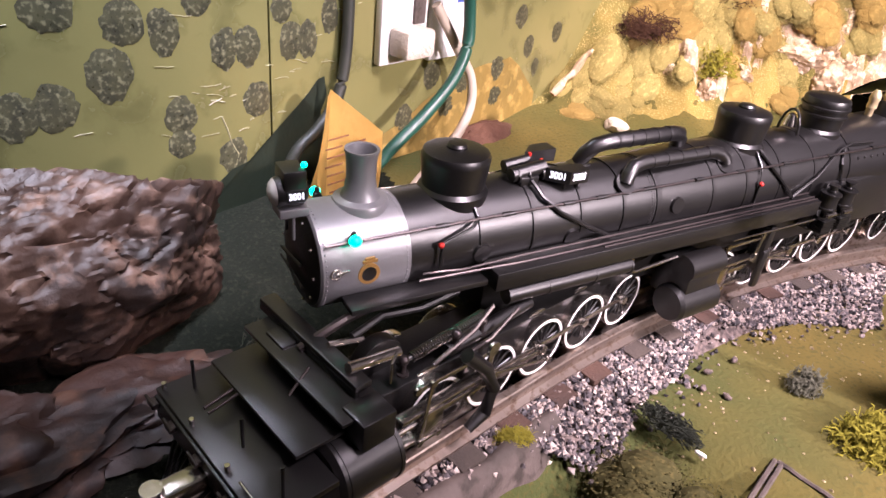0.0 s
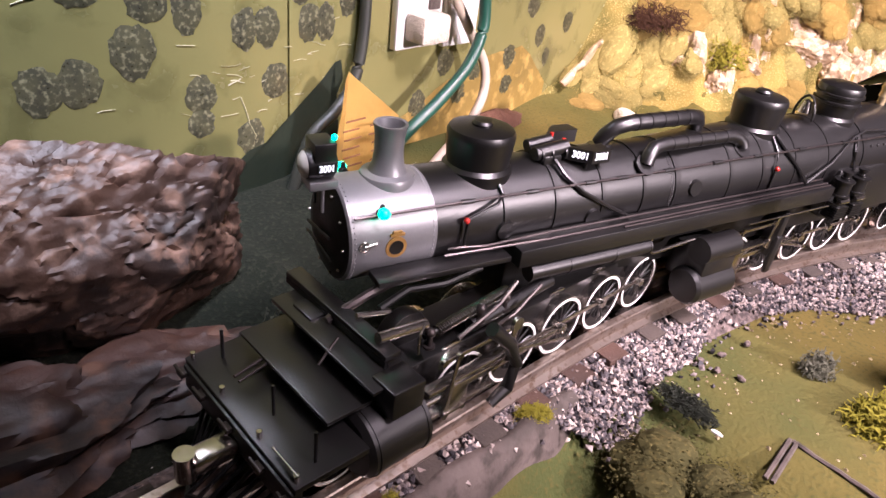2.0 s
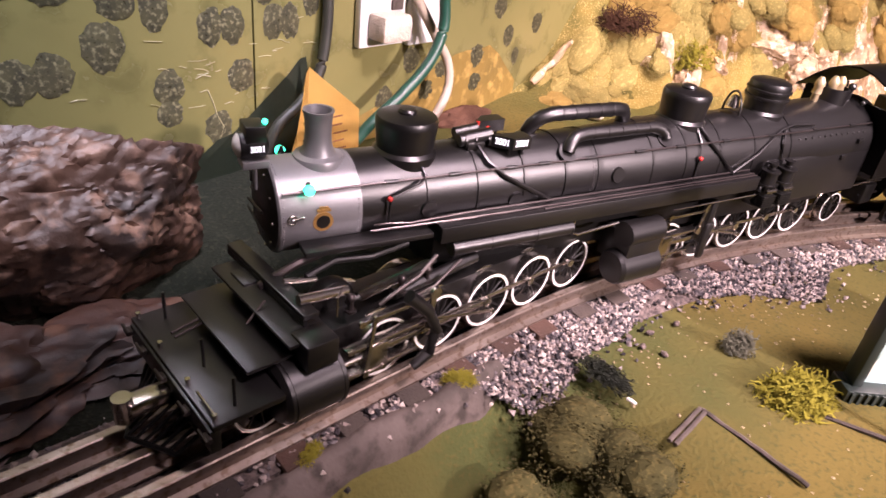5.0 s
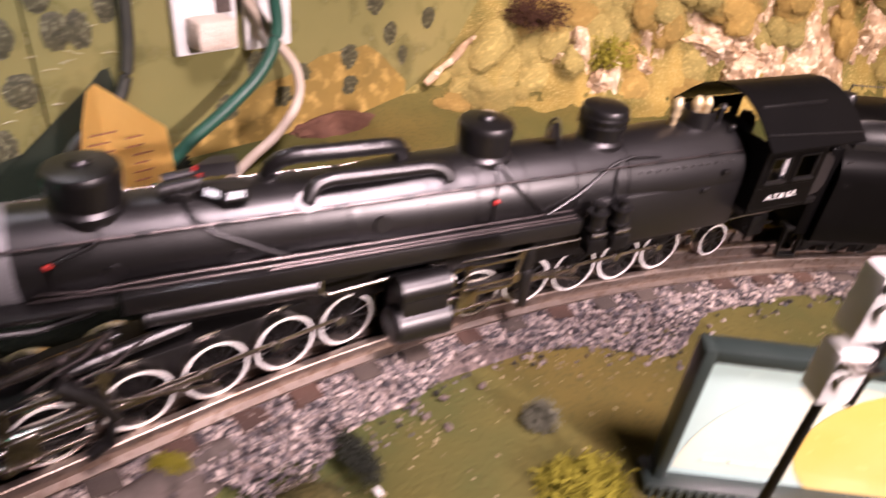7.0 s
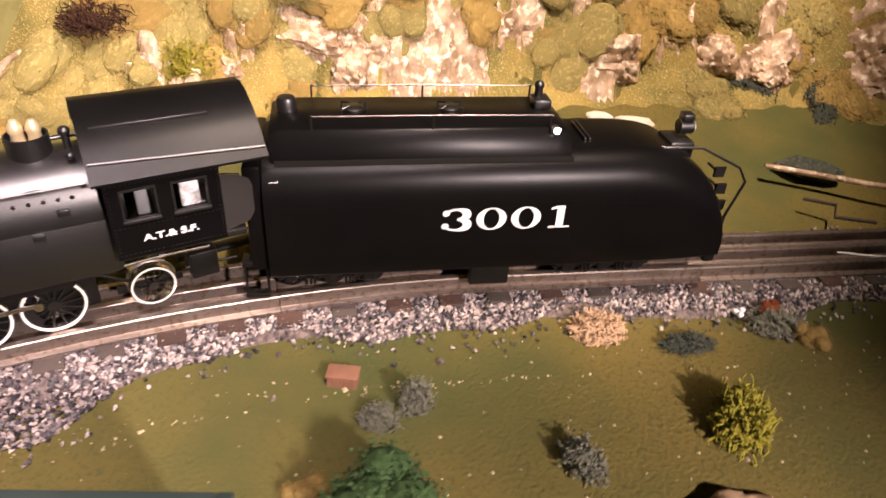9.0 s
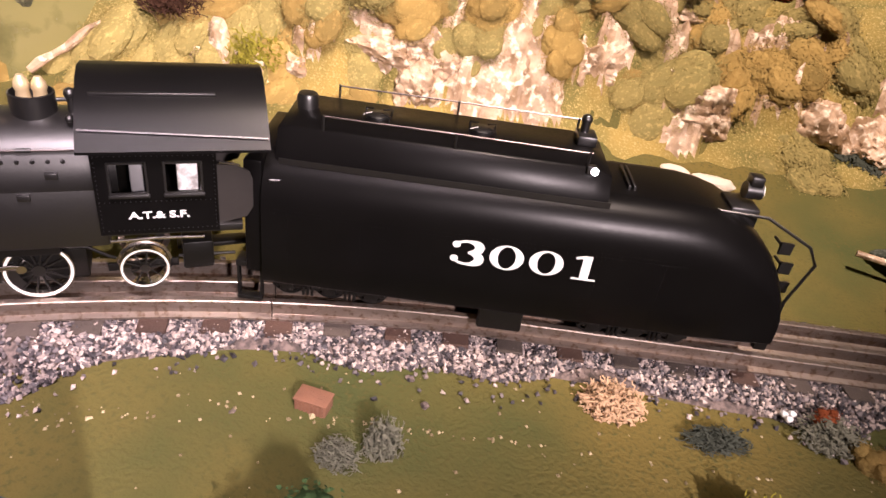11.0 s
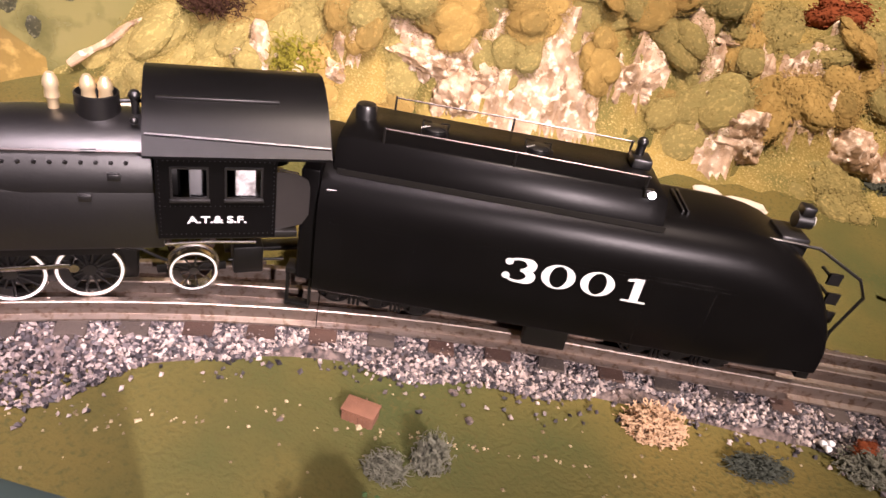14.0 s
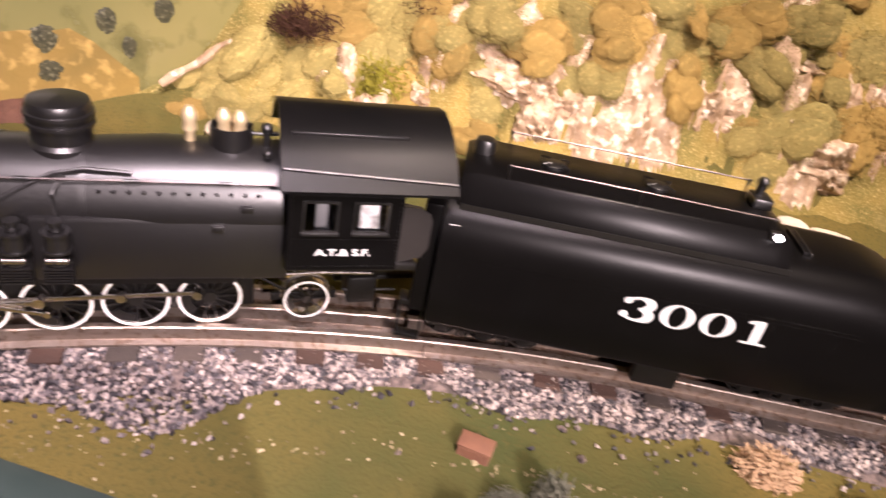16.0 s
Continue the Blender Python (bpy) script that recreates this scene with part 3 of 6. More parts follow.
part("indicator_lens", bm, GREEN_GLOW, loco, "", pose(0.0065, 0, 0.002))
# sand and steam domes


def dome(name, x, r, top, label, lid=True, knob=True):
    z0 = AXIS + boiler_r(x) - 0.004
    prof = [(r * 1.02, z0 - 0.003), (r * 1.04, z0 + 0.0030), (r * 0.93, z0 + 0.0046), (r * 0.96, z0 + 0.009), (r, top - 0.0048), (r * 1.01, top - 0.0030), (r * 0.95, top - 0.0014), (r * 0.7, top - 0.0004), (0, top)]
    d = part(name, lathe(B(), prof, Matrix.Translation((x, 0, 0)), 36), BLACK, loco, label)
    if knob:
        part("lid_knob", lathe(B(), [(0.0040, top - 0.001), (0.0042, top + 0.0006), (0.0034, top + 0.0016), (0, top + 0.0018)], Matrix.Translation((x, 0, 0)), 20), BLACK, d)
    return d


dome("sand_dome", 0.0395, 0.0136, 0.0998, "wide black dome with a round lid")
dome("steam_dome", 0.2065, 0.0130, 0.1025, "wide black dome")
t3 = dome("rear_dome", 0.2735, 0.0118, 0.1045, "short black dome with turned rings", knob=False)
for z in (0.0945, 0.0985):
    part("ring", lathe(B(), [(0.0117, z - 0.0009), (0.0127, z - 0.0006), (0.0127, z + 0.0006), (0.0117, z + 0.0009)], Matrix.Translation((0.2735, 0, 0)), 32), BLACK, t3)
# turret, bell and whistle on top
part("bell", lathe(B(), [(0.0036, 0.0905), (0.0030, 0.0935), (0.0020, 0.0965), (0, 0.0975)], Matrix.Translation((0.2435, -0.002, 0)), 18), STEEL, loco, "small chromed bell")
bm = B()
tube(bm, arc_pts(lambda q: (0.2435, -0.002 - 0.006 * math.cos(math.pi * q), 0.087 + 0.0125 * math.sin(math.pi * q)), 9), 0.0007)
part("bell_yoke", bm, BLACK, loco)
ring = part("safety_valve_casing", lathe(B(), [(0.0088, 0.084), (0.0088, 0.0965), (0.0080, 0.0968), (0.0078, 0.088), (0, 0.0875)], Matrix.Translation((0.3375, 0, 0)), 28), BLACK, loco)
for dx, dy, h in ((-0.003, 0.0, 0.1035), (0.0035, -0.0005, 0.1030), (-0.0165, 0.0005, 0.1035)):
    part("safety_valve", lathe(B(), [(0.0022, 0.086), (0.0022, 0.0925), (0.0030, 0.0935), (0.0026, 0.097), (0.0032, 0.0985), (0.0028, h - 0.0025), (0.0014, h), (0, h)], Matrix.Translation((0.3375 + dx, dy, 0)), 14), CREAM, ring, "cream and brass safety valve")
bm = B()
rod(bm, (0.352, -0.002, 0.086), (0.352, -0.002, 0.0985), 0.0016)
bmesh.ops.create_icosphere(bm, subdivisions=2, radius=0.0026, matrix=Matrix.Translation((0.352, -0.002, 0.0965)))
bmesh.ops.create_icosphere(bm, subdivisions=2, radius=0.0018, matrix=Matrix.Translation((0.352, -0.0125, 0.0895)))
rod(bm, (0.3455, 0, 0.093), (0.357, 0, 0.0935), 0.0009)
part("turret_valve", bm, BLACK, loco)
# feed pump on the boiler top
bm = B()
rod(bm, (0.064, -0.0045, 0.0865), (0.080, -0.0045, 0.0885), 0.0030)
rod(bm, (0.066, 0.004, 0.0865), (0.078, 0.004, 0.088), 0.0026)
box(bm, 0.067, -0.008, 0.082, 0.076, 0.007, 0.0862, 0.0006)
for x in (0.066, 0.071, 0.078):
    rod(bm, (x, -0.0045, 0.0862), (x + 0.0008, -0.0045, 0.0863), 0.0037)
pump = part("feed_pump", bm, BLACK, loco)
bm = B()
rod(bm, (0.0795, -0.003, 0.0900), (0.0795, -0.003, 0.0912), 0.0009)
rod(bm, (0.0785, 0.004, 0.0895), (0.0785, 0.004, 0.0912), 0.0008)
part("red_handwheel", bm, RED, pump, "small red handwheel")
# number boards
for y, flip in ((-0.0115, 1), (0.0115, -1)):
    bm = B()
    x0, x1, z0, z1 = 0.079, 0.096, 0.0838, 0.0895
    vs = [bm.verts.new(p) for p in ((x0, y + flip * 0.0035, z0), (0.0865, y - flip * 0.0035, z0), (x1, y - flip * 0.0035, z0), (x1, y + flip * 0.0035, z0), (x0, y + flip * 0.0035, z1), (0.0865, y - flip * 0.0035, z1), (x1, y - flip * 0.0035, z1), (x1, y + flip * 0.0035, z1))]
    for f in ((0, 1, 2, 3), (7, 6, 5, 4), (0, 4, 5, 1), (1, 5, 6, 2), (2, 6, 7, 3), (3, 7, 4, 0)):
        bm.faces.new([vs[i] for i in f])
    bmesh.ops.recalc_face_normals(bm, faces=bm.faces)
    board = part("number_board", bm, BLACK, loco)
    if flip > 0:
        writing("digits", "3001", 0.0042, BOARD_GLOW, board, pose(0.0912, y - 0.00360, 0.0868) @ NEARSIDE, 0.00012, width=0.85)
        writing("digits", "3001", 0.0042, BOARD_GLOW, board, pose(0.0826, y - 0.00015, 0.0868, 0, 0, -43) @ NEARSIDE, 0.00012, width=0.85)
    bm = B()
    for x in (0.087, 0.094):
        rod(bm, (x, y, 0.0805), (x, y, 0.084), 0.0006)
    part("board_leg", bm, BLACK, board)
# superheater pipes


def fat_pipe(pts, r, label):
    p = part("steam_pipe", tube(B(), pts, r, 16), BLACK, loco, label)
    a, b = Vector(pts[3]), Vector(pts[-4])
    for k in range(5):
        c = a.lerp(b, (k + 0.5) / 5)
        d = (b - a).normalized()
        part("clamp", rod(B(), c - d * 0.0006, c + d * 0.0006, r * 1.07, seg=16), BLACK, p)
    for q in (pts[0], pts[-1]):
        q = Vector(q)
        part("flange", rod(B(), q, q + (Vector((q.x, 0, AXIS)) - q).normalized() * 0.0012, r * 1.55, seg=18), BLACK, p)


fat_pipe([(0.119, -0.0150, 0.0800), (0.1205, -0.0140, 0.0835), (0.1240, -0.0125, 0.0862), (0.130, -0.0120, 0.0872), (0.174, -0.0120, 0.0874), (0.1790, -0.0128, 0.0862), (0.1820, -0.0140, 0.0840), (0.1825, -0.0150, 0.0815)], 0.0032, "black clamped steam pipe over the boiler")
fat_pipe([(0.107, 0.004, 0.0835), (0.108, 0.0025, 0.0880), (0.112, 0.001, 0.0920), (0.118, 0.0, 0.0936), (0.158, 0.0, 0.0936), (0.1635, 0.001, 0.0925), (0.166, 0.002, 0.0895), (0.1665, 0.003, 0.085)], 0.0036, "black clamped steam pipe over the boiler")
# long handrail
xs = [-0.02, 0.02, 0.06, 0.10, 0.14, 0.18, 0.22, 0.26, 0.30, 0.355]
hr = part("handrail", tube(B(), [on_boiler(x, 36, 0.0018) for x in xs], 0.0006, 6), DARK_STEEL, loco, "thin wire handrail")
for x in (0.026, 0.056, 0.086, 0.104, 0.132, 0.162, 0.19, 0.225, 0.262, 0.30, 0.335):
    c = on_boiler(x, 36, 0.0016)
    bm = B()
    rod(bm, c - Vector((0.0028, 0, -0.0001)), c + Vector((0.0028, 0, 0.0001)), 0.0009)
    rod(bm, on_boiler(x, 36, -0.0006), c, 0.0006)
    part("stanchion", bm, BLACK, hr)
part("handrail", tube(B(), [Vector((p.x, -p.y, p.z)) for p in [on_boiler(x, 36, 0.0018) for x in xs]], 0.00045, 6), STEEL, loco)
# pipes down the near side
for pts, r in (
    ([(0.0415, -0.0115, 0.0815), (0.0425, -0.0165, 0.0770), (0.0380, -0.0203, 0.0755), (0.0245, -0.0212, 0.0712), (0.0238, -0.0222, 0.0590)], 0.0007),
    ([(0.2070, -0.0120, 0.0850), (0.2060, -0.0195, 0.0780), (0.2035, -0.0230, 0.0705), (0.2030, -0.0235, 0.0590)], 0.0007),
    ([(0.072, -0.0085, 0.0850), (0.074, -0.0150, 0.0800), (0.082, -0.0195, 0.0735), (0.098, -0.0215, 0.0650), (0.110, -0.0225, 0.0590)], 0.0010),
    ([(0.209, -0.0125, 0.0850), (0.214, -0.0205, 0.0770), (0.224, -0.0235, 0.0680), (0.233, -0.0245, 0.0600)], 0.0009),
    ([(0.232, -0.0245, 0.0600), (0.250, -0.0235, 0.0690), (0.272, -0.0180, 0.0800), (0.283, -0.0170, 0.0820), (0.300, -0.0185, 0.0815)], 0.0008),
    ([(0.276, -0.0175, 0.0800), (0.272, -0.0220, 0.0730), (0.273, -0.0240, 0.0640)], 0.0009),
    ([(0.018, -0.0205, 0.0590), (0.024, -0.0225, 0.0600), (0.034, -0.0230, 0.0590), (0.060, -0.0240, 0.0605), (0.110, -0.0240, 0.0605), (0.247, -0.0240, 0.0605)], 0.0006),
    ([(0.016, -0.0215, 0.0570), (0.060, -0.0275, 0.0598), (0.110, -0.0275, 0.0598), (0.247, -0.0275, 0.0598)], 0.0006),
    ([(0.100, -0.0295, 0.0596), (0.180, -0.0295, 0.0596), (0.247, -0.0295, 0.0596)], 0.0005),
):
    part("pipe", tube(B(), pts, r, 7), DARK_STEEL if r < 0.00065 else BLACK, loco)
for x, z, y in ((0.0240, 0.0709, -0.0214), (0.2035, 0.0715, -0.0236)):
    bm = B()
    bmesh.ops.create_icosphere(bm, subdivisions=2, radius=0.0013, matrix=Matrix.Translation((x, y, z)))
    part("red_valve_knob", bm, RED, loco, "tiny red valve knob")
# washout plugs and hatches on the boiler side
for x, deg in ((0.044, -4), (0.0895, -8), (0.150, 8)):
    c, o = on_boiler(x, deg, -0.0008), on_boiler(x, deg, 0.0007)
    part("inspection_cover", rod(B(), c, o, 0.0042, 0.0038, 20), BLACK, loco)
bm = B()
for i in range(12):
    c = on_boiler(0.288 + i * 0.0055, 26, -0.0002)
    bmesh.ops.create_icosphere(bm, subdivisions=1, radius=0.0011, matrix=Matrix.Translation(c))
part("staybolt_caps", bm, BLACK, loco)
for x, z in ((0.344, 0.0702), (0.3325, 0.0606)):
    bm = B()
    box(bm, x - 0.0024, -0.0262, z - 0.0018, x + 0.0024, -0.0240, z + 0.0012, 0.0004)
    part("washout_step", bm, BLACK, loco)
# builder's plate and gold mark on the smokebox
bm = B()
rod(bm, on_boiler(-0.0042, 0, -0.0008), on_boiler(-0.0042, 0, 0.0003), 0.0042, seg=24)
pl = part("builders_plate", bm, GOLD, loco, "round gilt maker's plate")
part("plate_ring", rod(B(), on_boiler(-0.0042, 0, 0.0002), on_boiler(-0.0042, 0, 0.0004), 0.0029, seg=24), BLACK, pl)
bm = B()
box(bm, -0.0066, -0.0201, 0.0684, -0.0010, -0.0190, 0.0694)
box(bm, -0.0056, -0.0200, 0.0694, -0.0020, -0.0190, 0.0704)
part("gilt_mark", bm, GOLD, loco)
bm = B()
tube(bm, arc_pts(lambda q: (-0.0168 + 0.0018 * math.cos(6.28 * q), -0.0204, 0.0665 + 0.0018 * math.sin(6.28 * q)), 13), 0.0004, 6)
rod(bm, (-0.0168, -0.0204, 0.0665), (-0.0123, -0.0205, 0.0672), 0.0005)
part("blower_fitting", bm, STEEL, loco)
# running boards
for x0, x1, y0, y1, z0, z1 in ((-0.014, 0.043, -0.0285, -0.0185, 0.0530, 0.0556), (0.045, 0.249, -0.0315, -0.0195, 0.0510, 0.0590)):
    for s in (1, -1):
        bm = B()
        box(bm, x0, min(y0 * s, y1 * s), z0, x1, max(y0 * s, y1 * s), z1, 0.0005)
        part("running_board", bm, BLACK, loco)
bm = B()
rod(bm, (0.052, -0.0290, 0.0465), (0.118, -0.0290, 0.0468), 0.0036, seg=18)
for x in (0.052, 0.072, 0.097, 0.1175):
    rod(bm, (x, -0.0290, 0.0465), (x + 0.001, -0.0290, 0.0465), 0.0039, seg=18)
part("air_reservoir", bm, BLACK, loco)
part("cooling_pipe", tube(B(), [(0.120, -0.029, 0.051), (0.1205, -0.029, 0.0430), (0.124, -0.029, 0.0415), (0.150, -0.029, 0.0440)], 0.0009), STEEL, loco)
part("grab_rail", tube(B(), [(0.185, -0.0318, 0.0475), (0.249, -0.0318, 0.0482)], 0.0005), STEEL, loco)
bm = B()
box(bm, 0.05, -0.0165, 0.026, 0.34, 0.0165, 0.050, 0.001)
part("main_frame", bm, BLACK_FLAT, loco)
# firebox
bm = B()
box(bm, 0.262, -0.0247, 0.034, 0.362, 0.0247, 0.064, 0.002)
part("firebox", bm, BLACK, loco)
# air pumps beside the firebox
for x in (0.259, 0.2735):
    pump2 = part("air_pump", rod(B(), (x, -0.0295, 0.0480), (x, -0.0295, 0.053), 0.0014), BLACK, loco)
    for z, r, h, nm in ((0.0395, 0.0042, 0.009, "air_cylinder"), (0.0525, 0.0045, 0.009, "steam_cylinder"), (0.0620, 0.0020, 0.004, "valve_cap")):
        part(nm, lathe(B(), [(0, z), (r + 0.0008, z), (r + 0.0008, z + 0.001), (r, z + 0.001), (r, z + h - 0.001), (r + 0.0008, z + h - 0.001), (r + 0.0008, z + h), (0, z + h)], Matrix.Translation((x, -0.0295, 0)), 16), BLACK, pump2)
    for k in range(6):
        part("fin", box(B(), x - 0.0052, -0.0350, 0.0400 + k * 0.0013, x + 0.0052, -0.0300, 0.0405 + k * 0.0013), BLACK, pump2)
    part("link_pipe", rod(B(), (x - 0.004, -0.0335, 0.0500), (x + 0.004, -0.0335, 0.0500), 0.0014), STEEL, pump2)

# cab
cab = part("cab_floor", box(B(), 0.360, -0.0325, 0.0440, 0.418, 0.0325, 0.0475, 0.0004), BLACK, loco)


def cab_side(y):
    """A side wall with two window openings, built from strips."""
    bm = B()
    y0, y1 = y - 0.0006, y + 0.0006
    for x0, x1, z0, z1 in ((0.360, 0.408, 0.0455, 0.0648), (0.360, 0.408, 0.0795, 0.0870), (0.360, 0.3655, 0.0648, 0.0795), (0.3805, 0.3868, 0.0648, 0.0795), (0.4022, 0.408, 0.0648, 0.0795)):
        box(bm, x0, y0, z0, x1, y1, z1)
    bmesh.ops.remove_doubles(bm, verts=bm.verts, dist=1e-6)
    w = part("cab_side", bm, TENDER_BLACK, loco)
    s = -1 if y < 0 else 1
    for x0, x1 in ((0.3655, 0.3805), (0.3868, 0.4022)):
        bm = B()
        for b in ((x0, 0.0648, x1, 0.0656), (x0, 0.0787, x1, 0.0795), (x0, 0.0656, x0 + 0.0008, 0.0787), (x1 - 0.0008, 0.0656, x1, 0.0787)):
            box(bm, b[0], y + s * 0.0003, b[1], b[2], y + s * 0.0013, b[3])
        f = part("window_frame", bm, BLACK, w)
        part("armrest", box(B(), x0 - 0.0004, y + s * 0.0006, 0.0636, x1 + 0.0004, y + s * 0.0022, 0.0648, 0.0002), BLACK, w)
    bm = B()
    for i in range(24):
        for x, z in ((0.3612 + i * 0.00198, 0.0475), (0.3612 + i * 0.00198, 0.0612), (0.3612 + i * 0.00198, 0.0822)):
            bmesh.ops.create_icosphere(bm, subdivisions=1, radius=0.00028, matrix=Matrix.Translation((x, y + s * 0.0006, z)))
    for i in range(18):
        for x in (0.3612, 0.4068):
            bmesh.ops.create_icosphere(bm, subdivisions=1, radius=0.00028, matrix=Matrix.Translation((x, y + s * 0.0006, 0.0475 + i * 0.002)))
    part("rivets", bm, BLACK, w)
    return w


near_side = cab_side(-0.0332)
cab_side(0.0332)
writing("cab_lettering", "A.T.& S.F.", 0.0046, WHITE, near_side, pose(0.3838, -0.03395, 0.0545) @ NEARSIDE, 0.0001, width=1.32)
bm = B()
box(bm, 0.360, -0.0326, 0.0475, 0.3612, 0.0326, 0.088)
part("cab_front", bm, TENDER_BLACK, loco)
# roof: an arched sheet with a folded eave
bm = B()
rings = []
sec = [(-0.0385, 0.0862), (-0.0365, 0.0880), (-0.0330, 0.0912), (-0.0270, 0.0968), (-0.0195, 0.1025), (-0.010, 0.1068), (0, 0.1085), (0.010, 0.1068), (0.0195, 0.1025), (0.0270, 0.0968), (0.0330, 0.0912), (0.0365, 0.0880), (0.0385, 0.0862)]
for x, g in ((0.3560, 0.0), (0.392, 0.0), (0.4300, 0.0)):
    rings.append([[bm.verts.new((x, y, z - d)) for y, z in sec] for d in (0.0, 0.0011)])
for (a, a2), (b, b2) in zip(rings, rings[1:]):
    for k in range(len(sec) - 1):
        bm.faces.new((a[k], a[k + 1], b[k + 1], b[k]))
        bm.faces.new((b2[k], b2[k + 1], a2[k + 1], a2[k]))
    for k in (0, -1):
        bm.faces.new((a[k], b[k], b2[k], a2[k]))
for a, a2 in (rings[0], rings[-1]):
    for k in range(len(sec) - 1):
        bm.faces.new((a[k], a2[k], a2[k + 1], a[k + 1]))
bmesh.ops.recalc_face_normals(bm, faces=bm.faces)
roof = part("cab_roof", bm, ROOF_BLACK, loco)
part("roof_hatch", box(B(), 0.361, -0.020, 0.1020, 0.4095, -0.0186, 0.1036, 0.0003), BLACK, roof)
part("rain_gutter", tube(B(), [(0.3570, -0.0318, 0.0926), (0.4295, -0.0352, 0.0896)], 0.0006, 6), BLACK, roof)
# backhead glimpsed through the windows
bm = B()
rod(bm, (0.3615, 0, 0.066), (0.368, 0, 0.066), 0.0235, seg=28)
bh = part("backhead", bm, BLACK_FLAT, loco)
bm = B()
for y, z in ((-0.016, 0.078), (-0.008, 0.082), (0.004, 0.08), (0.012, 0.075)):
    rod(bm, (0.368, y, z), (0.3705, y, z), 0.0022, seg=14)
part("gauge", bm, WHITE, bh)
bm = B()
bmesh.ops.create_uvsphere(bm, u_segments=12, v_segments=8, radius=0.0018, matrix=Matrix.Translation((0.396, 0.0, 0.0935)))
part("cab_bulb", bm, WHITE_GLOW, loco, "lit miniature cab bulb")
# added panels: their white and grey put the windows' brightness into colour
bm = B()
box(bm, 0.394, -0.022, 0.0475, 0.402, -0.014, 0.060, 0.001)
box(bm, 0.3915, -0.0235, 0.060, 0.4035, -0.0215, 0.0795, 0.001)
part("cab_seat", bm, WINDOW_LIGHT, loco)
part("cab_seat", box(B(), 0.3725, -0.0215, 0.0475, 0.3800, -0.0195, 0.0770, 0.001), GRAPHITE, loco)
# rear of the cab: curved grab plates
for y in (-0.0300, 0.0300):
    bm = B()
    tube(bm, [(0.409, y, 0.048), (0.417, y, 0.052), (0.4195, y, 0.068), (0.417, y, 0.0755), (0.409, y, 0.077)], 0.0006)
    part("cab_handrail", bm, STEEL, loco)
    bm = B()
    edge = [(0.408, 0.047), (0.420, 0.050), (0.4235, 0.056), (0.4240, 0.066), (0.4215, 0.0725), (0.416, 0.0755), (0.408, 0.0760)]
    for side in (-0.0006, 0.0006):
        bm.faces.new([bm.verts.new((x, y + side, z)) for x, z in edge])
    bm.verts.ensure_lookup_table()
    for k in range(7):
        bm.faces.new((bm.verts[k], bm.verts[(k + 1) % 7], bm.verts[7 + (k + 1) % 7], bm.verts[7 + k]))
    bmesh.ops.recalc_face_normals(bm, faces=bm.faces)
    part("cab_apron", bm, APRON, loco, "dark grey curved apron")

# ---- wheels and rods ----


def wheel_meshes(r, spokes, tag):
    """Centre, white rim and tread, turned round the y axis, near face towards -y."""
    bm = B()
    lathe(bm, [(0.0, -0.0012), (r * 0.20, -0.0012), (r * 0.22, 0.0), (r * 0.22, 0.0012), (0.0, 0.0012)], SIDE.inverted(), 18)
    centre = bm
    rim = lathe(B(), [(r * 0.865, 0.0006), (r * 0.87, 0.0013), (r * 0.955, 0.0013), (r * 0.96, 0.0006)], SIDE.inverted() @ Matrix.Rotation(math.pi, 4, "X"), 40)
    tread = lathe(B(), [(r * 0.82, -0.0010), (r * 0.84, 0.0012), (r * 0.99, 0.0012), (r, 0.0004), (r, -0.0038), (r * 1.09, -0.0042), (r * 1.09, -0.0052), (r * 0.82, -0.0050), (r * 0.82, -0.0010)], SIDE.inverted() @ Matrix.Rotation(math.pi, 4, "X"), 40)
    return centre, rim, tread


def first_wheel(name, r, spokes, m, label):
    c, rim, tread = wheel_meshes(r, spokes, name)
    w = part(name, c, BLACK, loco, label, m)
    part("tyre", tread, STEEL, w)
    part("white_rim", rim, WHITE, w, "white painted rim")
    # crescent counterweight between the spokes
    bm = B()
    arc = [math.radians(200 + k * 9) for k in range(-3, 4)]
    rows = [[bm.verts.new((q * math.cos(a), y, q * math.sin(a))) for a in arc] for q, y in ((r * 0.86, -0.0008), (r * 0.56, -0.0008), (r * 0.56, 0.0012), (r * 0.86, 0.0012))]
    for u, v in zip(rows, rows[1:] + rows[:1]):
        for k in range(6):
            bm.faces.new((u[k], u[k + 1], v[k + 1], v[k]))
    for k in (0, 6):
        bm.faces.new([u[k] for u in rows])
    bmesh.ops.recalc_face_normals(bm, faces=bm.faces)
    part("counterweight", bm, BLACK, w)
    sp = part("spoke", rod(B(), (r * 0.2, 0, 0), (r * 0.86, 0, 0), r * 0.042, r * 0.032, 6), BLACK, w)
    for k in range(1, spokes):
        o = sp.copy()
        scene.collection.objects.link(o)
        o.matrix_basis = Matrix.Rotation(2 * math.pi * k / spokes, 4, "Y")
    return w


def again(ob, m):
    o = ob.copy()
    scene.collection.objects.link(o)
    o.matrix_basis = m
    for ch in ob.children:
        c2 = ch.copy()
        scene.collection.objects.link(c2)
        c2.parent = o
    return o


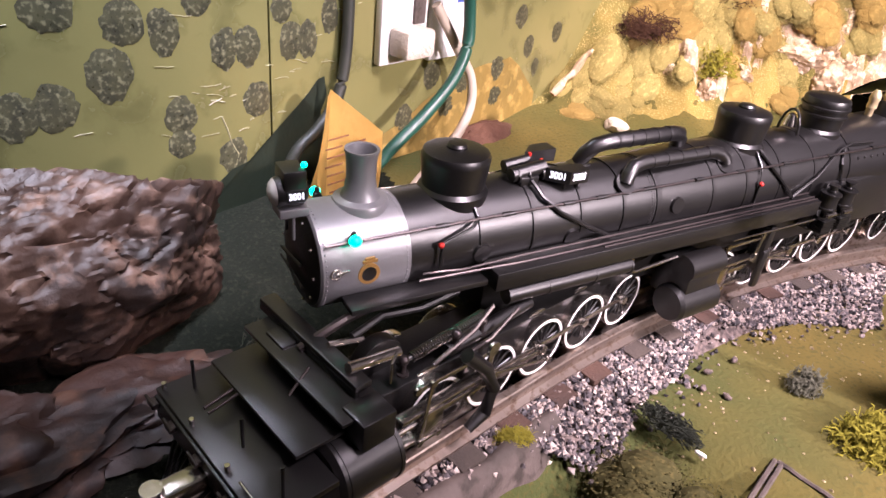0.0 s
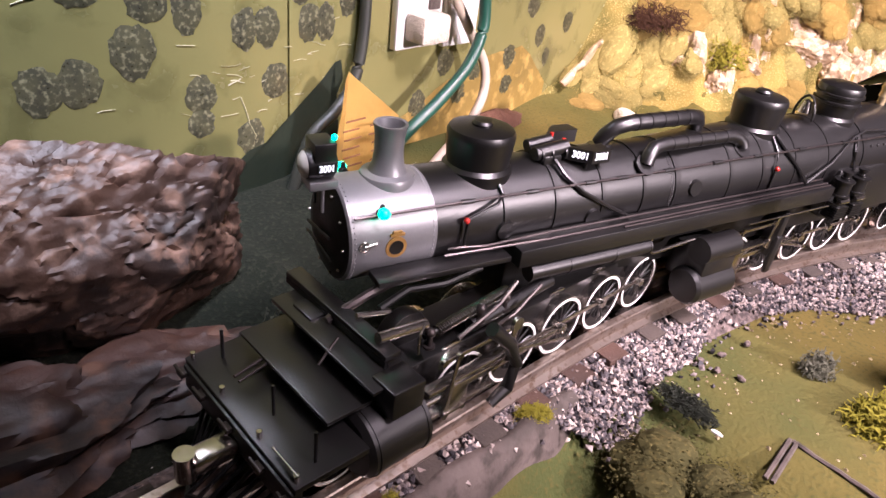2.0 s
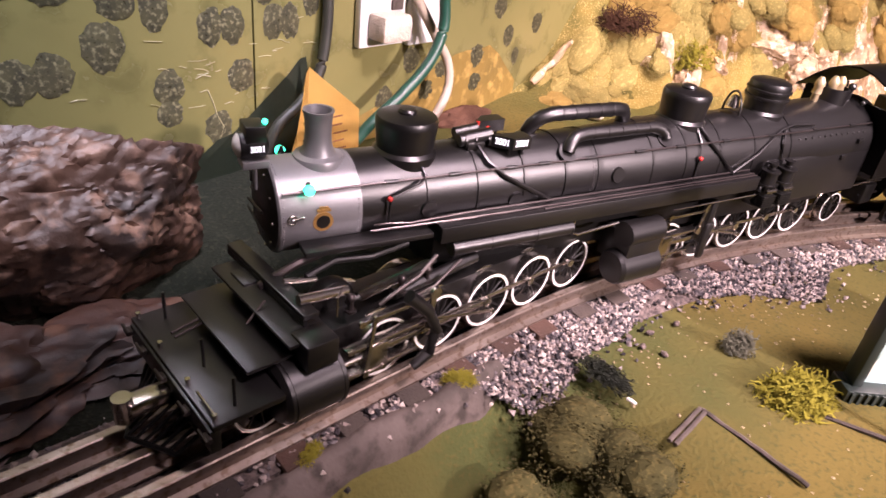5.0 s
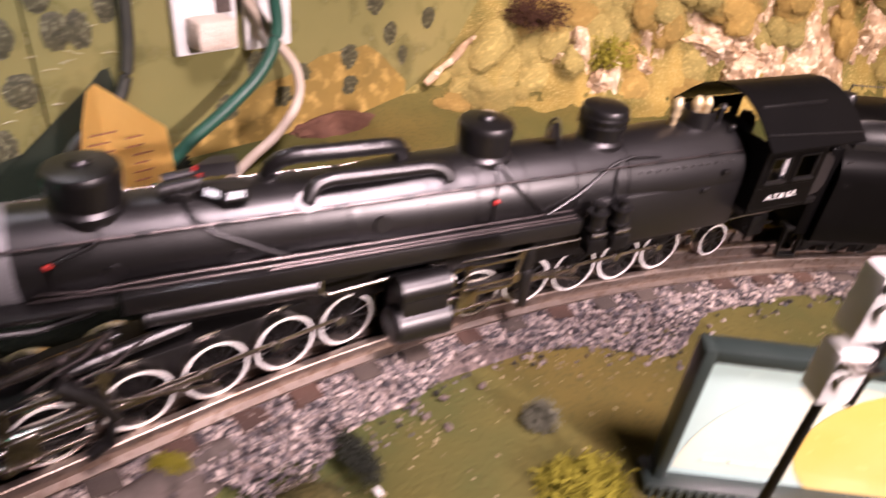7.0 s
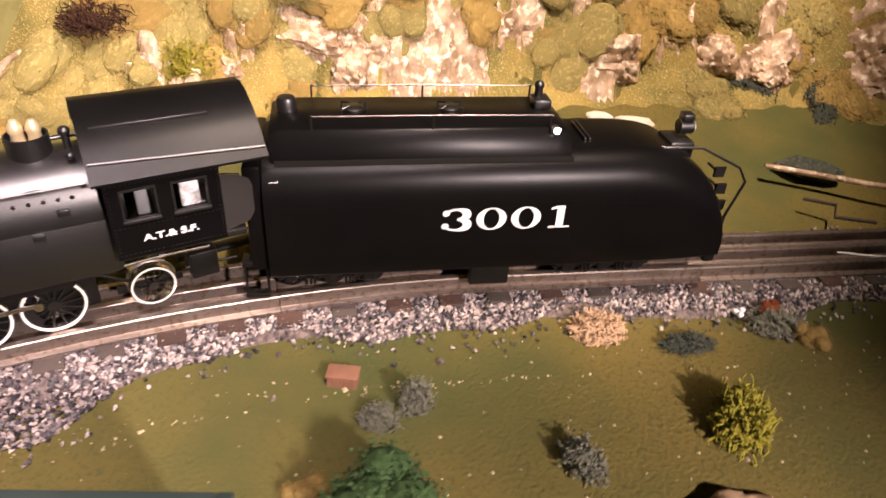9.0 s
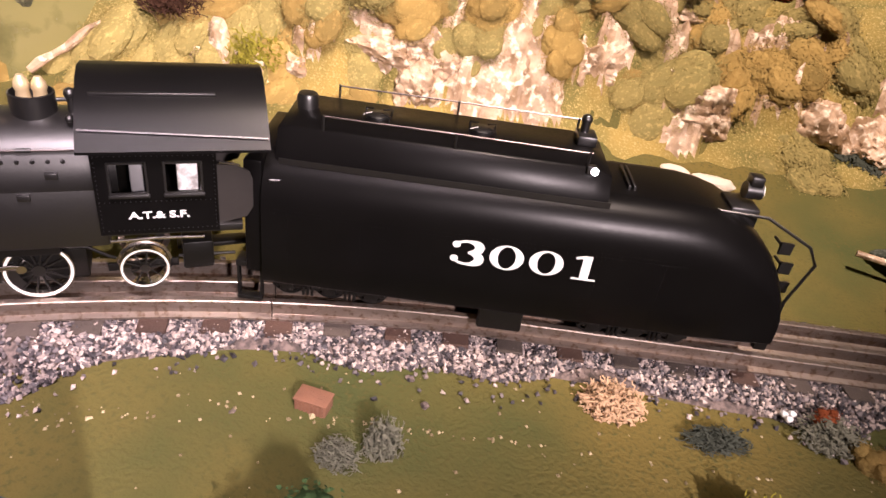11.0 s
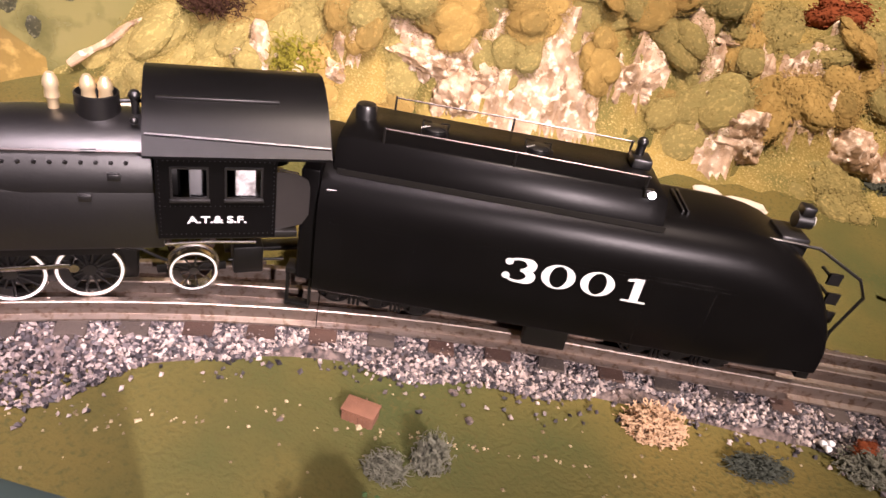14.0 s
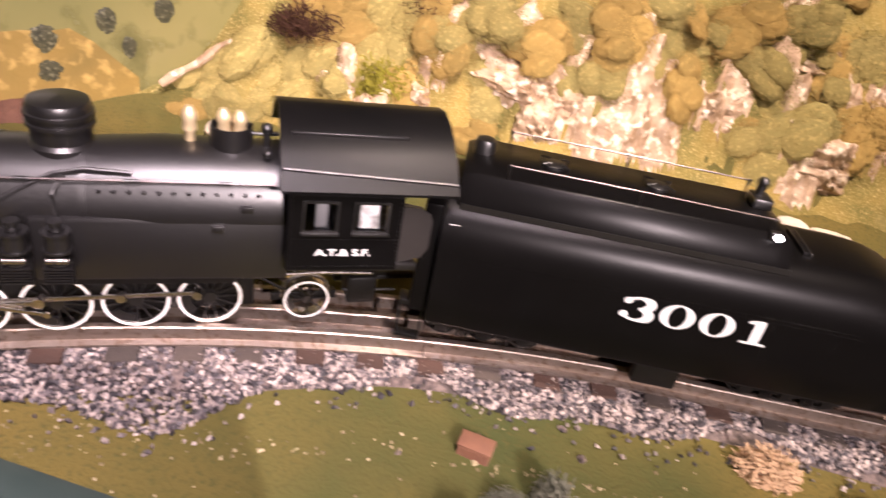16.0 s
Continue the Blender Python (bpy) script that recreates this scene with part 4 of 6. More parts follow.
R = 0.0148
drv = first_wheel("driving_wheel", R, 14, REAR @ pose(0, -0.0160, R), "black spoked driving wheel with a white rim")
trail = first_wheel("trailing_wheel", 0.0114, 9, REAR @ pose(0.0445, -0.0165, 0.0114), "small black spoked wheel with a white rim")
FLIP = Matrix.Rotation(math.pi, 4, "Z")
for base in (REAR, FRONT):
    for i in range(5):
        if not (base is REAR and i == 0):
            again(drv, base @ pose(-0.0314 * i, -0.0160, R, 0, -40, 0))
        again(drv, base @ pose(-0.0314 * i, 0.0160, R) @ FLIP)
again(trail, REAR @ pose(0.0445, 0.0165, 0.0114) @ FLIP)
for s in (-1, 1):
    again(trail, FRONT @ pose(-0.1820, s * 0.0160, 0.0114) @ (FLIP if s > 0 else Matrix()))


def bar(name, base, x0, z0, x1, z1, y, h, t, material=STEEL, knobs=True):
    """A flat rod with eyes at both ends."""
    bm = B()
    a, b = Vector((x0, y, z0)), Vector((x1, y, z1))
    ang = math.atan2(z1 - z0, x1 - x0)
    box(bm, 0, -t / 2, -h / 2, (b - a).length, t / 2, h / 2, h * 0.15, Matrix.Translation(a) @ Matrix.Rotation(-ang, 4, "Y"))
    if knobs:
        for q in (a, b):
            rod(bm, q - Vector((0, t * 0.9, 0)), q + Vector((0, t * 0.6, 0)), h * 0.85, seg=14)
    return part(name, bm, material, loco, "", base)


for base in (REAR, FRONT):
    px, pz = -0.0058, R + 0.0042
    bar("side_rod", base, px - 0.1256, pz, px, pz, -0.0190, 0.0024, 0.0009)
    for i in range(5):
        bm = B()
        rod(bm, (px - 0.0314 * i, -0.0165, pz), (px - 0.0314 * i, -0.0215, pz), 0.0021, seg=14)
        part("crank_pin", bm, STEEL, loco, "", base)
    bar("main_rod", base, -0.134, 0.0190, px - 0.0628, pz, -0.0216, 0.0030, 0.0011)
    bar("eccentric_rod", base, px - 0.0628 + 0.003, pz - 0.005, -0.108, 0.0260, -0.0236, 0.0017, 0.0008)
    bar("radius_rod", base, -0.106, 0.0370, -0.142, 0.0375, -0.0236, 0.0018, 0.0008)
    bar("combination_lever", base, -0.140, 0.0125, -0.1365, 0.0390, -0.0250, 0.0018, 0.0009)
    bar("union_link", base, -0.131, 0.0125, -0.140, 0.0125, -0.0250, 0.0014, 0.0008)
    bar("expansion_link", base, -0.107, 0.0250, -0.105, 0.0390, -0.0240, 0.0034, 0.0010)
    bm = B()
    box(bm, -0.1480, -0.0242, 0.0245, -0.1020, -0.0195, 0.0262, 0.0003)
    box(bm, -0.1480, -0.0242, 0.0120, -0.1120, -0.0195, 0.0136, 0.0003)
    part("slide_bar", bm, STEEL, loco, "", base)
    bm = B()
    box(bm, -0.139, -0.0252, 0.0135, -0.129, -0.0190, 0.0250, 0.0006)
    part("crosshead", bm, STEEL, loco, "", base)
    rod_bm = rod(B(), (-0.150, -0.0216, 0.0190), (-0.132, -0.0216, 0.0190), 0.0013)
    part("piston_rod", rod_bm, STEEL, loco, "", base)
    bm = B()
    box(bm, -0.1040, -0.0262, 0.0160, -0.0990, -0.0170, 0.0440, 0.001)
    box(bm, -0.1045, -0.0275, 0.0060, -0.0985, -0.0240, 0.0300, 0.002)
    if base is REAR:
        part("valve_gear_bracket", bm, BLACK, loco, "", base)
    else:
        bm.free()
    bm = B()
    box(bm, -0.150, -0.0125, 0.0060, 0.020, 0.0125, 0.0300, 0.001)
    part("engine_frame", bm, BLACK_FLAT, loco, "", base)
# rear cylinders
for s in (-1, 1):
    bm = B()
    rod(bm, (-0.1755, s * 0.0275, 0.0175), (-0.1495, s * 0.0275, 0.0175), 0.0098, seg=28)
    cylinder = part("high_pressure_cylinder", bm, BLACK, loco, "", REAR)
    part("front_cover", rod(B(), (-0.1775, s * 0.0275, 0.0175), (-0.1755, s * 0.0275, 0.0175), 0.0085, 0.0098, 28), BLACK, cylinder)
    part("piston_valve", rod(B(), (-0.1745, s * 0.0280, 0.0372), (-0.1500, s * 0.0280, 0.0372), 0.0068, seg=24), BLACK, cylinder)
    part("saddle", box(B(), -0.1740, min(s * 0.012, s * 0.0335), 0.018, -0.1505, max(s * 0.012, s * 0.0335), 0.0372, 0.001), BLACK, cylinder)
    part("rear_cover", rod(B(), (-0.1500, s * 0.0275, 0.0175), (-0.1480, s * 0.0275, 0.0175), 0.0088, 0.0070, 24), STEEL, cylinder)
    part("valve_cover", rod(B(), (-0.1500, s * 0.0280, 0.0372), (-0.1475, s * 0.0280, 0.0372), 0.0045, seg=18), STEEL, cylinder)
# front low pressure cylinders
for s, yc in ((-1, -0.0200), (1, 0.0270)):
    bm = B()
    rod(bm, (-0.1770, yc, 0.0185), (-0.1535, yc, 0.0185), 0.0130, seg=32)
    rod(bm, (-0.1755, yc, 0.0185), (-0.1743, yc, 0.0185), 0.0134, seg=32)
    rod(bm, (-0.1552, yc, 0.0185), (-0.1540, yc, 0.0185), 0.0134, seg=32)
    rod(bm, (-0.1790, yc, 0.0185), (-0.1770, yc, 0.0185), 0.0112, 0.0130, 32)
    box(bm, -0.1765, min(yc, yc - s * 0.02), 0.0100, -0.1540, max(yc, yc - s * 0.02), 0.0320, 0.001)
    part("low_pressure_cylinder", bm, BLACK, loco, "fat black front cylinder", FRONT)
    bm = B()
    box(bm, -0.1700, yc - 0.0100, 0.0310, -0.1565, yc + 0.0020, 0.0425, 0.0009)
    part("valve_chest", bm, BLACK, loco, "", FRONT)
# pilot deck and steps
YC = 0.0040
bm = B()
box(bm, -0.2065, YC - 0.0355, 0.0250, -0.1795, YC + 0.0355, 0.0275, 0.0004)
box(bm, -0.2075, YC - 0.0350, 0.0150, -0.2035, YC + 0.0350, 0.0252, 0.0006)
deck = part("pilot_deck", bm, BLACK, loco, "flat black pilot deck", FRONT)
bm = B()
box(bm, -0.1885, YC - 0.0250, 0.0330, -0.1690, YC + 0.0300, 0.0345, 0.0003)
box(bm, -0.1705, YC - 0.0250, 0.0270, -0.1690, YC + 0.0300, 0.0330)
part("step_plate", bm, BLACK, deck)
bm = B()
box(bm, -0.1740, YC - 0.0285, 0.0400, -0.1560, YC + 0.0330, 0.0415, 0.0003)
box(bm, -0.1575, YC - 0.0285, 0.0270, -0.1560, YC + 0.0330, 0.0400)
part("step_plate", bm, BLACK, deck)
bm = B()
box(bm, -0.1640, YC - 0.0215, 0.0440, -0.1575, YC + 0.0390, 0.0465, 0.0004)
box(bm, -0.1640, YC - 0.0215, 0.0415, -0.1628, YC + 0.0390, 0.0440)
part("step_plate", bm, BLACK, deck)
for y in (YC - 0.033, YC - 0.012, YC + 0.012, YC + 0.033):
    part("deck_stud", rod(B(), (-0.2045, y, 0.0275), (-0.2045, y, 0.0305), 0.0009), STEEL, deck)
part("deck_rod", rod(B(), (-0.2045, YC - 0.034, 0.0303), (-0.2045, YC - 0.020, 0.0303), 0.0005), STEEL, deck)
for y in (YC - 0.030, YC + 0.028, YC - 0.006):
    part("flag_post", rod(B(), (-0.196, y, 0.0275), (-0.196, y, 0.0400), 0.0006), BLACK, deck)
for p0, p1, r in (((-0.200, YC + 0.012, 0.0325), (-0.180, YC + 0.016, 0.0330), 0.0007), ((-0.200, YC + 0.009, 0.0325), (-0.180, YC + 0.013, 0.0330), 0.0006), ((-0.178, YC - 0.004, 0.0380), (-0.169, YC - 0.002, 0.0440), 0.0005)):
    part("grab_iron", rod(B(), p0, p1, r), DARK_STEEL, deck)
for y in (YC - 0.034, YC - 0.018, YC + 0.002, YC + 0.020, YC + 0.034):
    bm = B()
    box(bm, -0.2100, y - 0.0022, 0.0215, -0.2070, y + 0.0022, 0.0235, 0.0004)
    rod(bm, (-0.2095, y - 0.0035, 0.0240), (-0.2095, y + 0.0035, 0.0240), 0.0006)
    part("cut_lever_bracket", bm, DARK_STEEL, deck)
# cowcatcher
pts = [(-0.2240 + abs(q) * 0.45 * 0.024, YC + q * 0.018, 0.0035) for q in (-1, -0.5, 0, 0.5, 1)]
catcher = part("cowcatcher", tube(B(), pts, 0.0011, 6), BLACK_FLAT, loco, "black slatted cowcatcher", FRONT)
for k in range(13):
    y = YC - 0.024 + k * 0.004
    part("slat", rod(B(), (-0.205, y, 0.0160), (-0.2240 + abs(y - YC) * 0.45, YC + (y - YC) * 0.75, 0.0035), 0.0008, seg=6), BLACK_FLAT, catcher)
bm = B()
box(bm, -0.222, YC - 0.004, 0.0140, -0.205, YC + 0.004, 0.0200, 0.001)
rod(bm, (-0.2235, YC, 0.0120), (-0.2235, YC, 0.0225), 0.0035)
part("coupler", bm, STEEL, loco, "", FRONT)
part("handrail", tube(B(), [(-0.150, YC - 0.022, 0.0415), (-0.150, YC - 0.022, 0.0500), (-0.146, YC - 0.020, 0.0520)], 0.0005), STEEL, loco, "", FRONT)
# steam pipe and spring between boiler and front engine
part("receiver_pipe", tube(B(), [(-0.118, -0.012, 0.036), (-0.095, -0.012, 0.0375), (-0.070, -0.011, 0.0385)], 0.0028, 14), BLACK, loco, "", FRONT)
coil = []
for i in range(34 * 10):
    a = 2 * math.pi * i / 10
    q = i / 339
    coil.append((-0.1349 + 0.0370 * q, -0.0110 + 0.0019 * math.cos(a), 0.0404 + 0.0038 * q + 0.0019 * math.sin(a)))
part("coil_spring", tube(B(), coil, 0.00042, 5), STEEL, loco, "tightly wound steel spring", FRONT)
part("spring_rod", rod(B(), (-0.1625, -0.0110, 0.0493), (-0.1410, -0.0110, 0.0460), 0.0021), STEEL, loco, "", FRONT)
part("spring_core", rod(B(), (-0.1410, -0.0110, 0.0400), (-0.0950, -0.0110, 0.0445), 0.0010), BLACK, loco, "", FRONT)
# links, eyebolts and pipes between the frames
for x in (-0.1405, -0.1150, -0.1010):
    bm = B()
    rod(bm, (x, -0.0135, 0.0360), (x, -0.0135, 0.0430), 0.0011)
    bmesh.ops.create_icosphere(bm, subdivisions=2, radius=0.0020, matrix=Matrix.Translation((x, -0.0135, 0.0435)))
    rod(bm, (x, -0.0135, 0.0372), (x, -0.0135, 0.0380), 0.0023)
    part("eyebolt", bm, DARK_STEEL, loco, "", FRONT)
for pts, r, ma in (
    ([(-0.150, 0.004, 0.0470), (-0.135, 0.006, 0.0485), (-0.118, 0.004, 0.0460), (-0.100, 0.002, 0.0480)], 0.0014, BLACK),
    ([(-0.128, -0.016, 0.0370), (-0.118, -0.017, 0.0420), (-0.108, -0.016, 0.0440), (-0.098, -0.015, 0.0505)], 0.0009, DARK_STEEL),
    ([(-0.112, -0.018, 0.0360), (-0.100, -0.018, 0.0375), (-0.086, -0.018, 0.0460)], 0.0008, DARK_STEEL),
    ([(-0.165, 0.014, 0.0420), (-0.150, 0.010, 0.0500), (-0.140, 0.010, 0.0510)], 0.0018, DARK_STEEL),
    ([(-0.160, 0.004, 0.0480), (-0.146, 0.003, 0.0450)], 0.0012, STEEL)):
    part("link_pipe", tube(B(), pts, r, 8), ma, loco, "", FRONT)
bm = B()
lathe(bm, [(0.0, -0.0030), (0.0100, -0.0030), (0.0104, -0.0022), (0.0104, 0.0022), (0.0100, 0.0030), (0.0, 0.0030)], pose(-0.1400, 0.002, 0.0330) @ SIDE, 24)
part("sheave", bm, BLACK_FLAT, loco, "", FRONT)
# curved black hanger in front of the first driving wheels
part("hanger", tube(B(), [(-0.1190, -0.0235, 0.0420), (-0.1100, -0.0262, 0.0330), (-0.1050, -0.0275, 0.0215), (-0.1085, -0.0275, 0.0110), (-0.1165, -0.0270, 0.0065)], [0.0030, 0.0027, 0.0026, 0.0028, 0.0022], 10), BLACK, loco, "", FRONT)
# trailing truck and drawbar
bm = B()
box(bm, 0.028, -0.0125, 0.0080, 0.060, -0.0110, 0.0125, 0.0004)
tube(bm, [(0.014, -0.0225, 0.030), (0.022, -0.0225, 0.029), (0.0300, -0.0225, 0.0235), (0.0330, -0.0225, 0.0220)], 0.0008)
rod(bm, (0.060, -0.024, 0.0215), (0.086, -0.024, 0.0205), 0.0008)
box(bm, 0.062, -0.027, 0.0150, 0.076, -0.012, 0.030, 0.0012)
part("trailing_truck", bm, BLACK_FLAT, loco, "", REAR)
part("injector_pipe", tube(B(), [(0.012, -0.0290, 0.0345), (0.050, -0.0290, 0.0352), (0.072, -0.0290, 0.0340)], 0.0008), STEEL, loco, "", REAR)
part("drawbar", box(B(), 0.060, -0.004, 0.0120, 0.110, 0.004, 0.0145, 0.0005), BLACK_FLAT, loco, "", REAR)

# ---- the tender ----
TD = radians(17.5)
TU, TN = Vector((math.cos(TD), math.sin(TD))), Vector((math.sin(TD), -math.cos(TD)))
t0 = TU * 0.784 + TN * -0.5269
tender = thing("tender", pose(t0.x, t0.y, 0, 0, 0, 17.5), "matte black round-backed tender with white numerals", "tender")
TLEN, TW = 0.2490, 0.0343
bm = B()
rings = []
sect = []
for y, z in ((-0.96, 0.0), (-1, 0.03), (-1, 0.30), (-1, 0.50), (-1.0, 0.64)):
    sect.append((y, z))
for k in range(1, 9):
    a = radians(90 * k / 8)
    sect.append((-1 + 0.52 * (1 - math.cos(a)), 0.64 + 0.36 * math.sin(a)))
full = sect + [(-y, z) for y, z in reversed(sect)]
ZB, ZT = 0.0165, 0.0800
for i in range(35):
    x = TLEN * i / 34
    if i > 22:
        x = TLEN * (22 / 34 + 12 / 34 * math.sin(radians(90 * (i - 22) / 12)))
    q = max(0.0, (x - 0.186) / (TLEN - 0.186))
    top = 0.028 + (ZT - 0.028) * math.sqrt(max(0.0, 1 - q ** 2.3))
    w = TW * (1 - 0.10 * q ** 4)
    rings.append([bm.verts.new((x, y * w, ZB + (top - ZB) * z)) for y, z in full])
for a, b in zip(rings, rings[1:]):
    for k in range(len(full) - 1):
        bm.faces.new((a[k], a[k + 1], b[k + 1], b[k]))
    bm.faces.new((a[0], b[0], b[-1], a[-1]))
bm.faces.new(rings[0])
bm.faces.new(list(reversed(rings[-1])))
bmesh.ops.recalc_face_normals(bm, faces=bm.faces)
body = part("tank", bm, TENDER_BLACK, tender, "smooth black rounded tank")
# upper oil bunker
bm = B()
rings = []
for x, s, top in ((0.004, 0.92, 0.0905), (0.010, 1.0, 0.0925), (0.145, 1.0, 0.0925), (0.153, 0.95, 0.0890)):
    rings.append([bm.verts.new((x, y * s, z)) for y, z in ((-0.0268, 0.0770), (-0.0262, 0.0805), (-0.0215, top - 0.001), (-0.0200, top), (0.0200, top), (0.0215, top - 0.001), (0.0262, 0.0805), (0.0268, 0.0770))])
for a, b in zip(rings, rings[1:]):
    for k in range(7):
        bm.faces.new((a[k], a[k + 1], b[k + 1], b[k]))
bm.faces.new(rings[0])
bm.faces.new(list(reversed(rings[-1])))
bmesh.ops.recalc_face_normals(bm, faces=bm.faces)
bunk = part("oil_bunker", bm, TENDER_BLACK, tender)
bm = B()
box(bm, 0.006, -0.0268, 0.0762, 0.154, -0.0262, 0.0790)
part("bunker_ledge", bm, BLACK, bunk)
part("front_bulkhead", box(B(), -0.0090, -0.0300, 0.0190, -0.0004, 0.0300, 0.0780, 0.0015), TENDER_BLACK, tender)
# hatches and railings
part("filler_hatch", lathe(B(), [(0.0050, 0.090), (0.0050, 0.0975), (0.0042, 0.0990), (0, 0.0992)], Matrix.Translation((0.012, 0.004, 0)), 20), BLACK, tender)
for x in (0.045, 0.094):
    h = part("manhole_cover", lathe(B(), [(0.0055, 0.092), (0.0055, 0.0938), (0.0045, 0.0944), (0, 0.0944)], Matrix.Translation((x, 0.003, 0)), 20), BLACK, tender)
    bm = B()
    for dx, dy in ((-0.006, -0.004), (0.006, -0.004), (0.006, 0.006), (-0.006, 0.006)):
        tube(bm, [(x + dx, dy, 0.0925), (x + dx, dy, 0.0955), (x + dx * 0.4, dy * 0.5, 0.0962)], 0.0005, 5)
    part("latch", bm, BLACK, h)
for y in (-0.0205, 0.0205):
    rail = part("railing", tube(B(), [(0.024, y, 0.0985), (0.08, y, 0.0988), (0.142, y, 0.0985)], 0.00045, 6), DARK_STEEL, tender, "thin wire railing")
    for x in (0.024, 0.082, 0.141):
        part("post", rod(B(), (x, y, 0.0918), (x, y, 0.0992), 0.0006, seg=6), BLACK, rail)
bm = B()
box(bm, 0.1385, 0.001, 0.0922, 0.1480, 0.013, 0.0975, 0.0012)
rod(bm, (0.1420, 0.008, 0.0970), (0.1420, 0.008, 0.1040), 0.0022)
bmesh.ops.create_icosphere(bm, subdivisions=2, radius=0.0027, matrix=Matrix.Translation((0.1420, 0.008, 0.1035)))
part("rear_vent", bm, BLACK, tender)
ml = part("marker_lamp", box(B(), 0.1405, -0.0232, 0.0895, 0.1450, -0.0200, 0.0935, 0.0006), BLACK, tender)
bm = B()
bmesh.ops.create_uvsphere(bm, u_segments=12, v_segments=8, radius=0.0017, matrix=Matrix.Translation((0.1440, -0.0236, 0.0915)))
part("lens", bm, WHITE_GLOW, ml, "lit white lens")
for x in (0.164, 0.1665):
    part("deck_step", box(B(), x, -0.012, 0.0795, x + 0.0012, 0.012, 0.0820, 0.0002), BLACK, tender)
# rear backup lamp, ladder and grab rail
bm = B()
rod(bm, (0.2230, 0.002, 0.0820), (0.2310, 0.002, 0.0820), 0.0042, seg=20)
box(bm, 0.2235, -0.0015, 0.0850, 0.2300, 0.0055, 0.0900, 0.001)
box(bm, 0.216, -0.008, 0.066, 0.230, 0.010, 0.0765, 0.001)
bl = part("backup_lamp", bm, BLACK, tender)
part("lens", rod(B(), (0.2310, 0.002, 0.0820), (0.2316, 0.002, 0.0820), 0.0035, seg=20), GLASS_WHITE, bl)
bm = B()
for k in range(5):
    z = 0.020 + 0.0105 * k
    x = 0.2480 - max(0, z - 0.045) * 0.35
    rod(bm, (x + 0.002, -0.018, z), (x + 0.002, -0.004, z), 0.0008, seg=6)
    box(bm, x - 0.002, -0.0185, z - 0.0015, x + 0.004, -0.0170, z + 0.0045)
part("rear_ladder", bm, BLACK, tender)
part("rear_grab_rail", tube(B(), [(0.205, -0.014, 0.0770), (0.228, -0.020, 0.0790), (0.2500, -0.024, 0.0690), (0.2560, -0.024, 0.0600), (0.2500, -0.024, 0.0380), (0.2505, -0.024, 0.0250)], 0.0008, 7), BLACK, tender, "bent black wire grab rail")
bm = B()
box(bm, 0.245, -0.0255, 0.0085, 0.2515, 0.0255, 0.0280, 0.0006)
box(bm, 0.2515, -0.004, 0.0085, 0.262, 0.004, 0.0150, 0.0008)
rod(bm, (0.262, 0, 0.0060), (0.262, 0, 0.0180), 0.0038)
part("rear_beam", bm, BLACK_FLAT, tender)
part("air_hose", tube(B(), [(0.2515, -0.012, 0.012), (0.2545, -0.012, 0.008), (0.2540, -0.011, 0.002)], 0.0013), BLACK_FLAT, tender)
# frame, trucks, steps
bm = B()
box(bm, -0.004, -0.0280, 0.0190, 0.2440, 0.0280, 0.0242, 0.0004)
part("tender_frame", bm, BLACK_FLAT, tender)
bm = B()
box(bm, -0.0140, -0.0290, 0.0205, 0.000, -0.0200, 0.0235, 0.0003)
box(bm, -0.0135, -0.0300, 0.0020, -0.0015, -0.0250, 0.0040, 0.0003)
box(bm, -0.0135, -0.0290, 0.0040, -0.0125, -0.0255, 0.0215)
box(bm, -0.0025, -0.0290, 0.0040, -0.0015, -0.0255, 0.0215)
part("cab_step", bm, BLACK_FLAT, tender)
bm = B()
box(bm, 0.1050, -0.0300, 0.0030, 0.1270, -0.0240, 0.0240, 0.001)
part("tool_box", bm, BLACK_FLAT, tender)


def tender_wheel_mesh():
    return lathe(B(), [(0, -0.002), (0.0030, -0.002), (0.0034, -0.0008), (0.0068, -0.0008), (0.0070, -0.0016), (0.0085, -0.0016), (0.0085, 0.0022), (0.0094, 0.0024), (0.0094, 0.0032), (0, 0.0032)], SIDE.inverted(), 24)


tw = None
for base in (0.030, 0.185):
    bm = B()
    box(bm, base - 0.028, -0.0215, 0.0060, base + 0.028, -0.0195, 0.0100, 0.0006)
    for dx in (-0.021, 0.0, 0.021):
        box(bm, base + dx - 0.0035, -0.0225, 0.0045, base + dx + 0.0035, -0.0190, 0.0115, 0.0006)
    for dx in (-0.0105, 0.0105):
        for k in range(3):
            rod(bm, (base + dx + (k - 1) * 0.0022, -0.0222, 0.0035), (base + dx + (k - 1) * 0.0022, -0.0222, 0.0085), 0.0008, seg=6)
    box(bm, base - 0.008, -0.0190, 0.0080, base + 0.008, 0.0190, 0.0195, 0.001)
    part("truck_frame", bm, BLACK_FLAT, tender)
    for dx in (-0.021, 0.0, 0.021):
        for y in (-0.0165, 0.0165):
            m = pose(base + dx, y, 0.0085) @ (FLIP if y > 0 else Matrix())
            if tw is None:
                tw = part("truck_wheel", tender_wheel_mesh(), BLACK_FLAT, tender, "", m)
            else:
                o = tw.copy()
                scene.collection.objects.link(o)
                o.matrix_basis = m
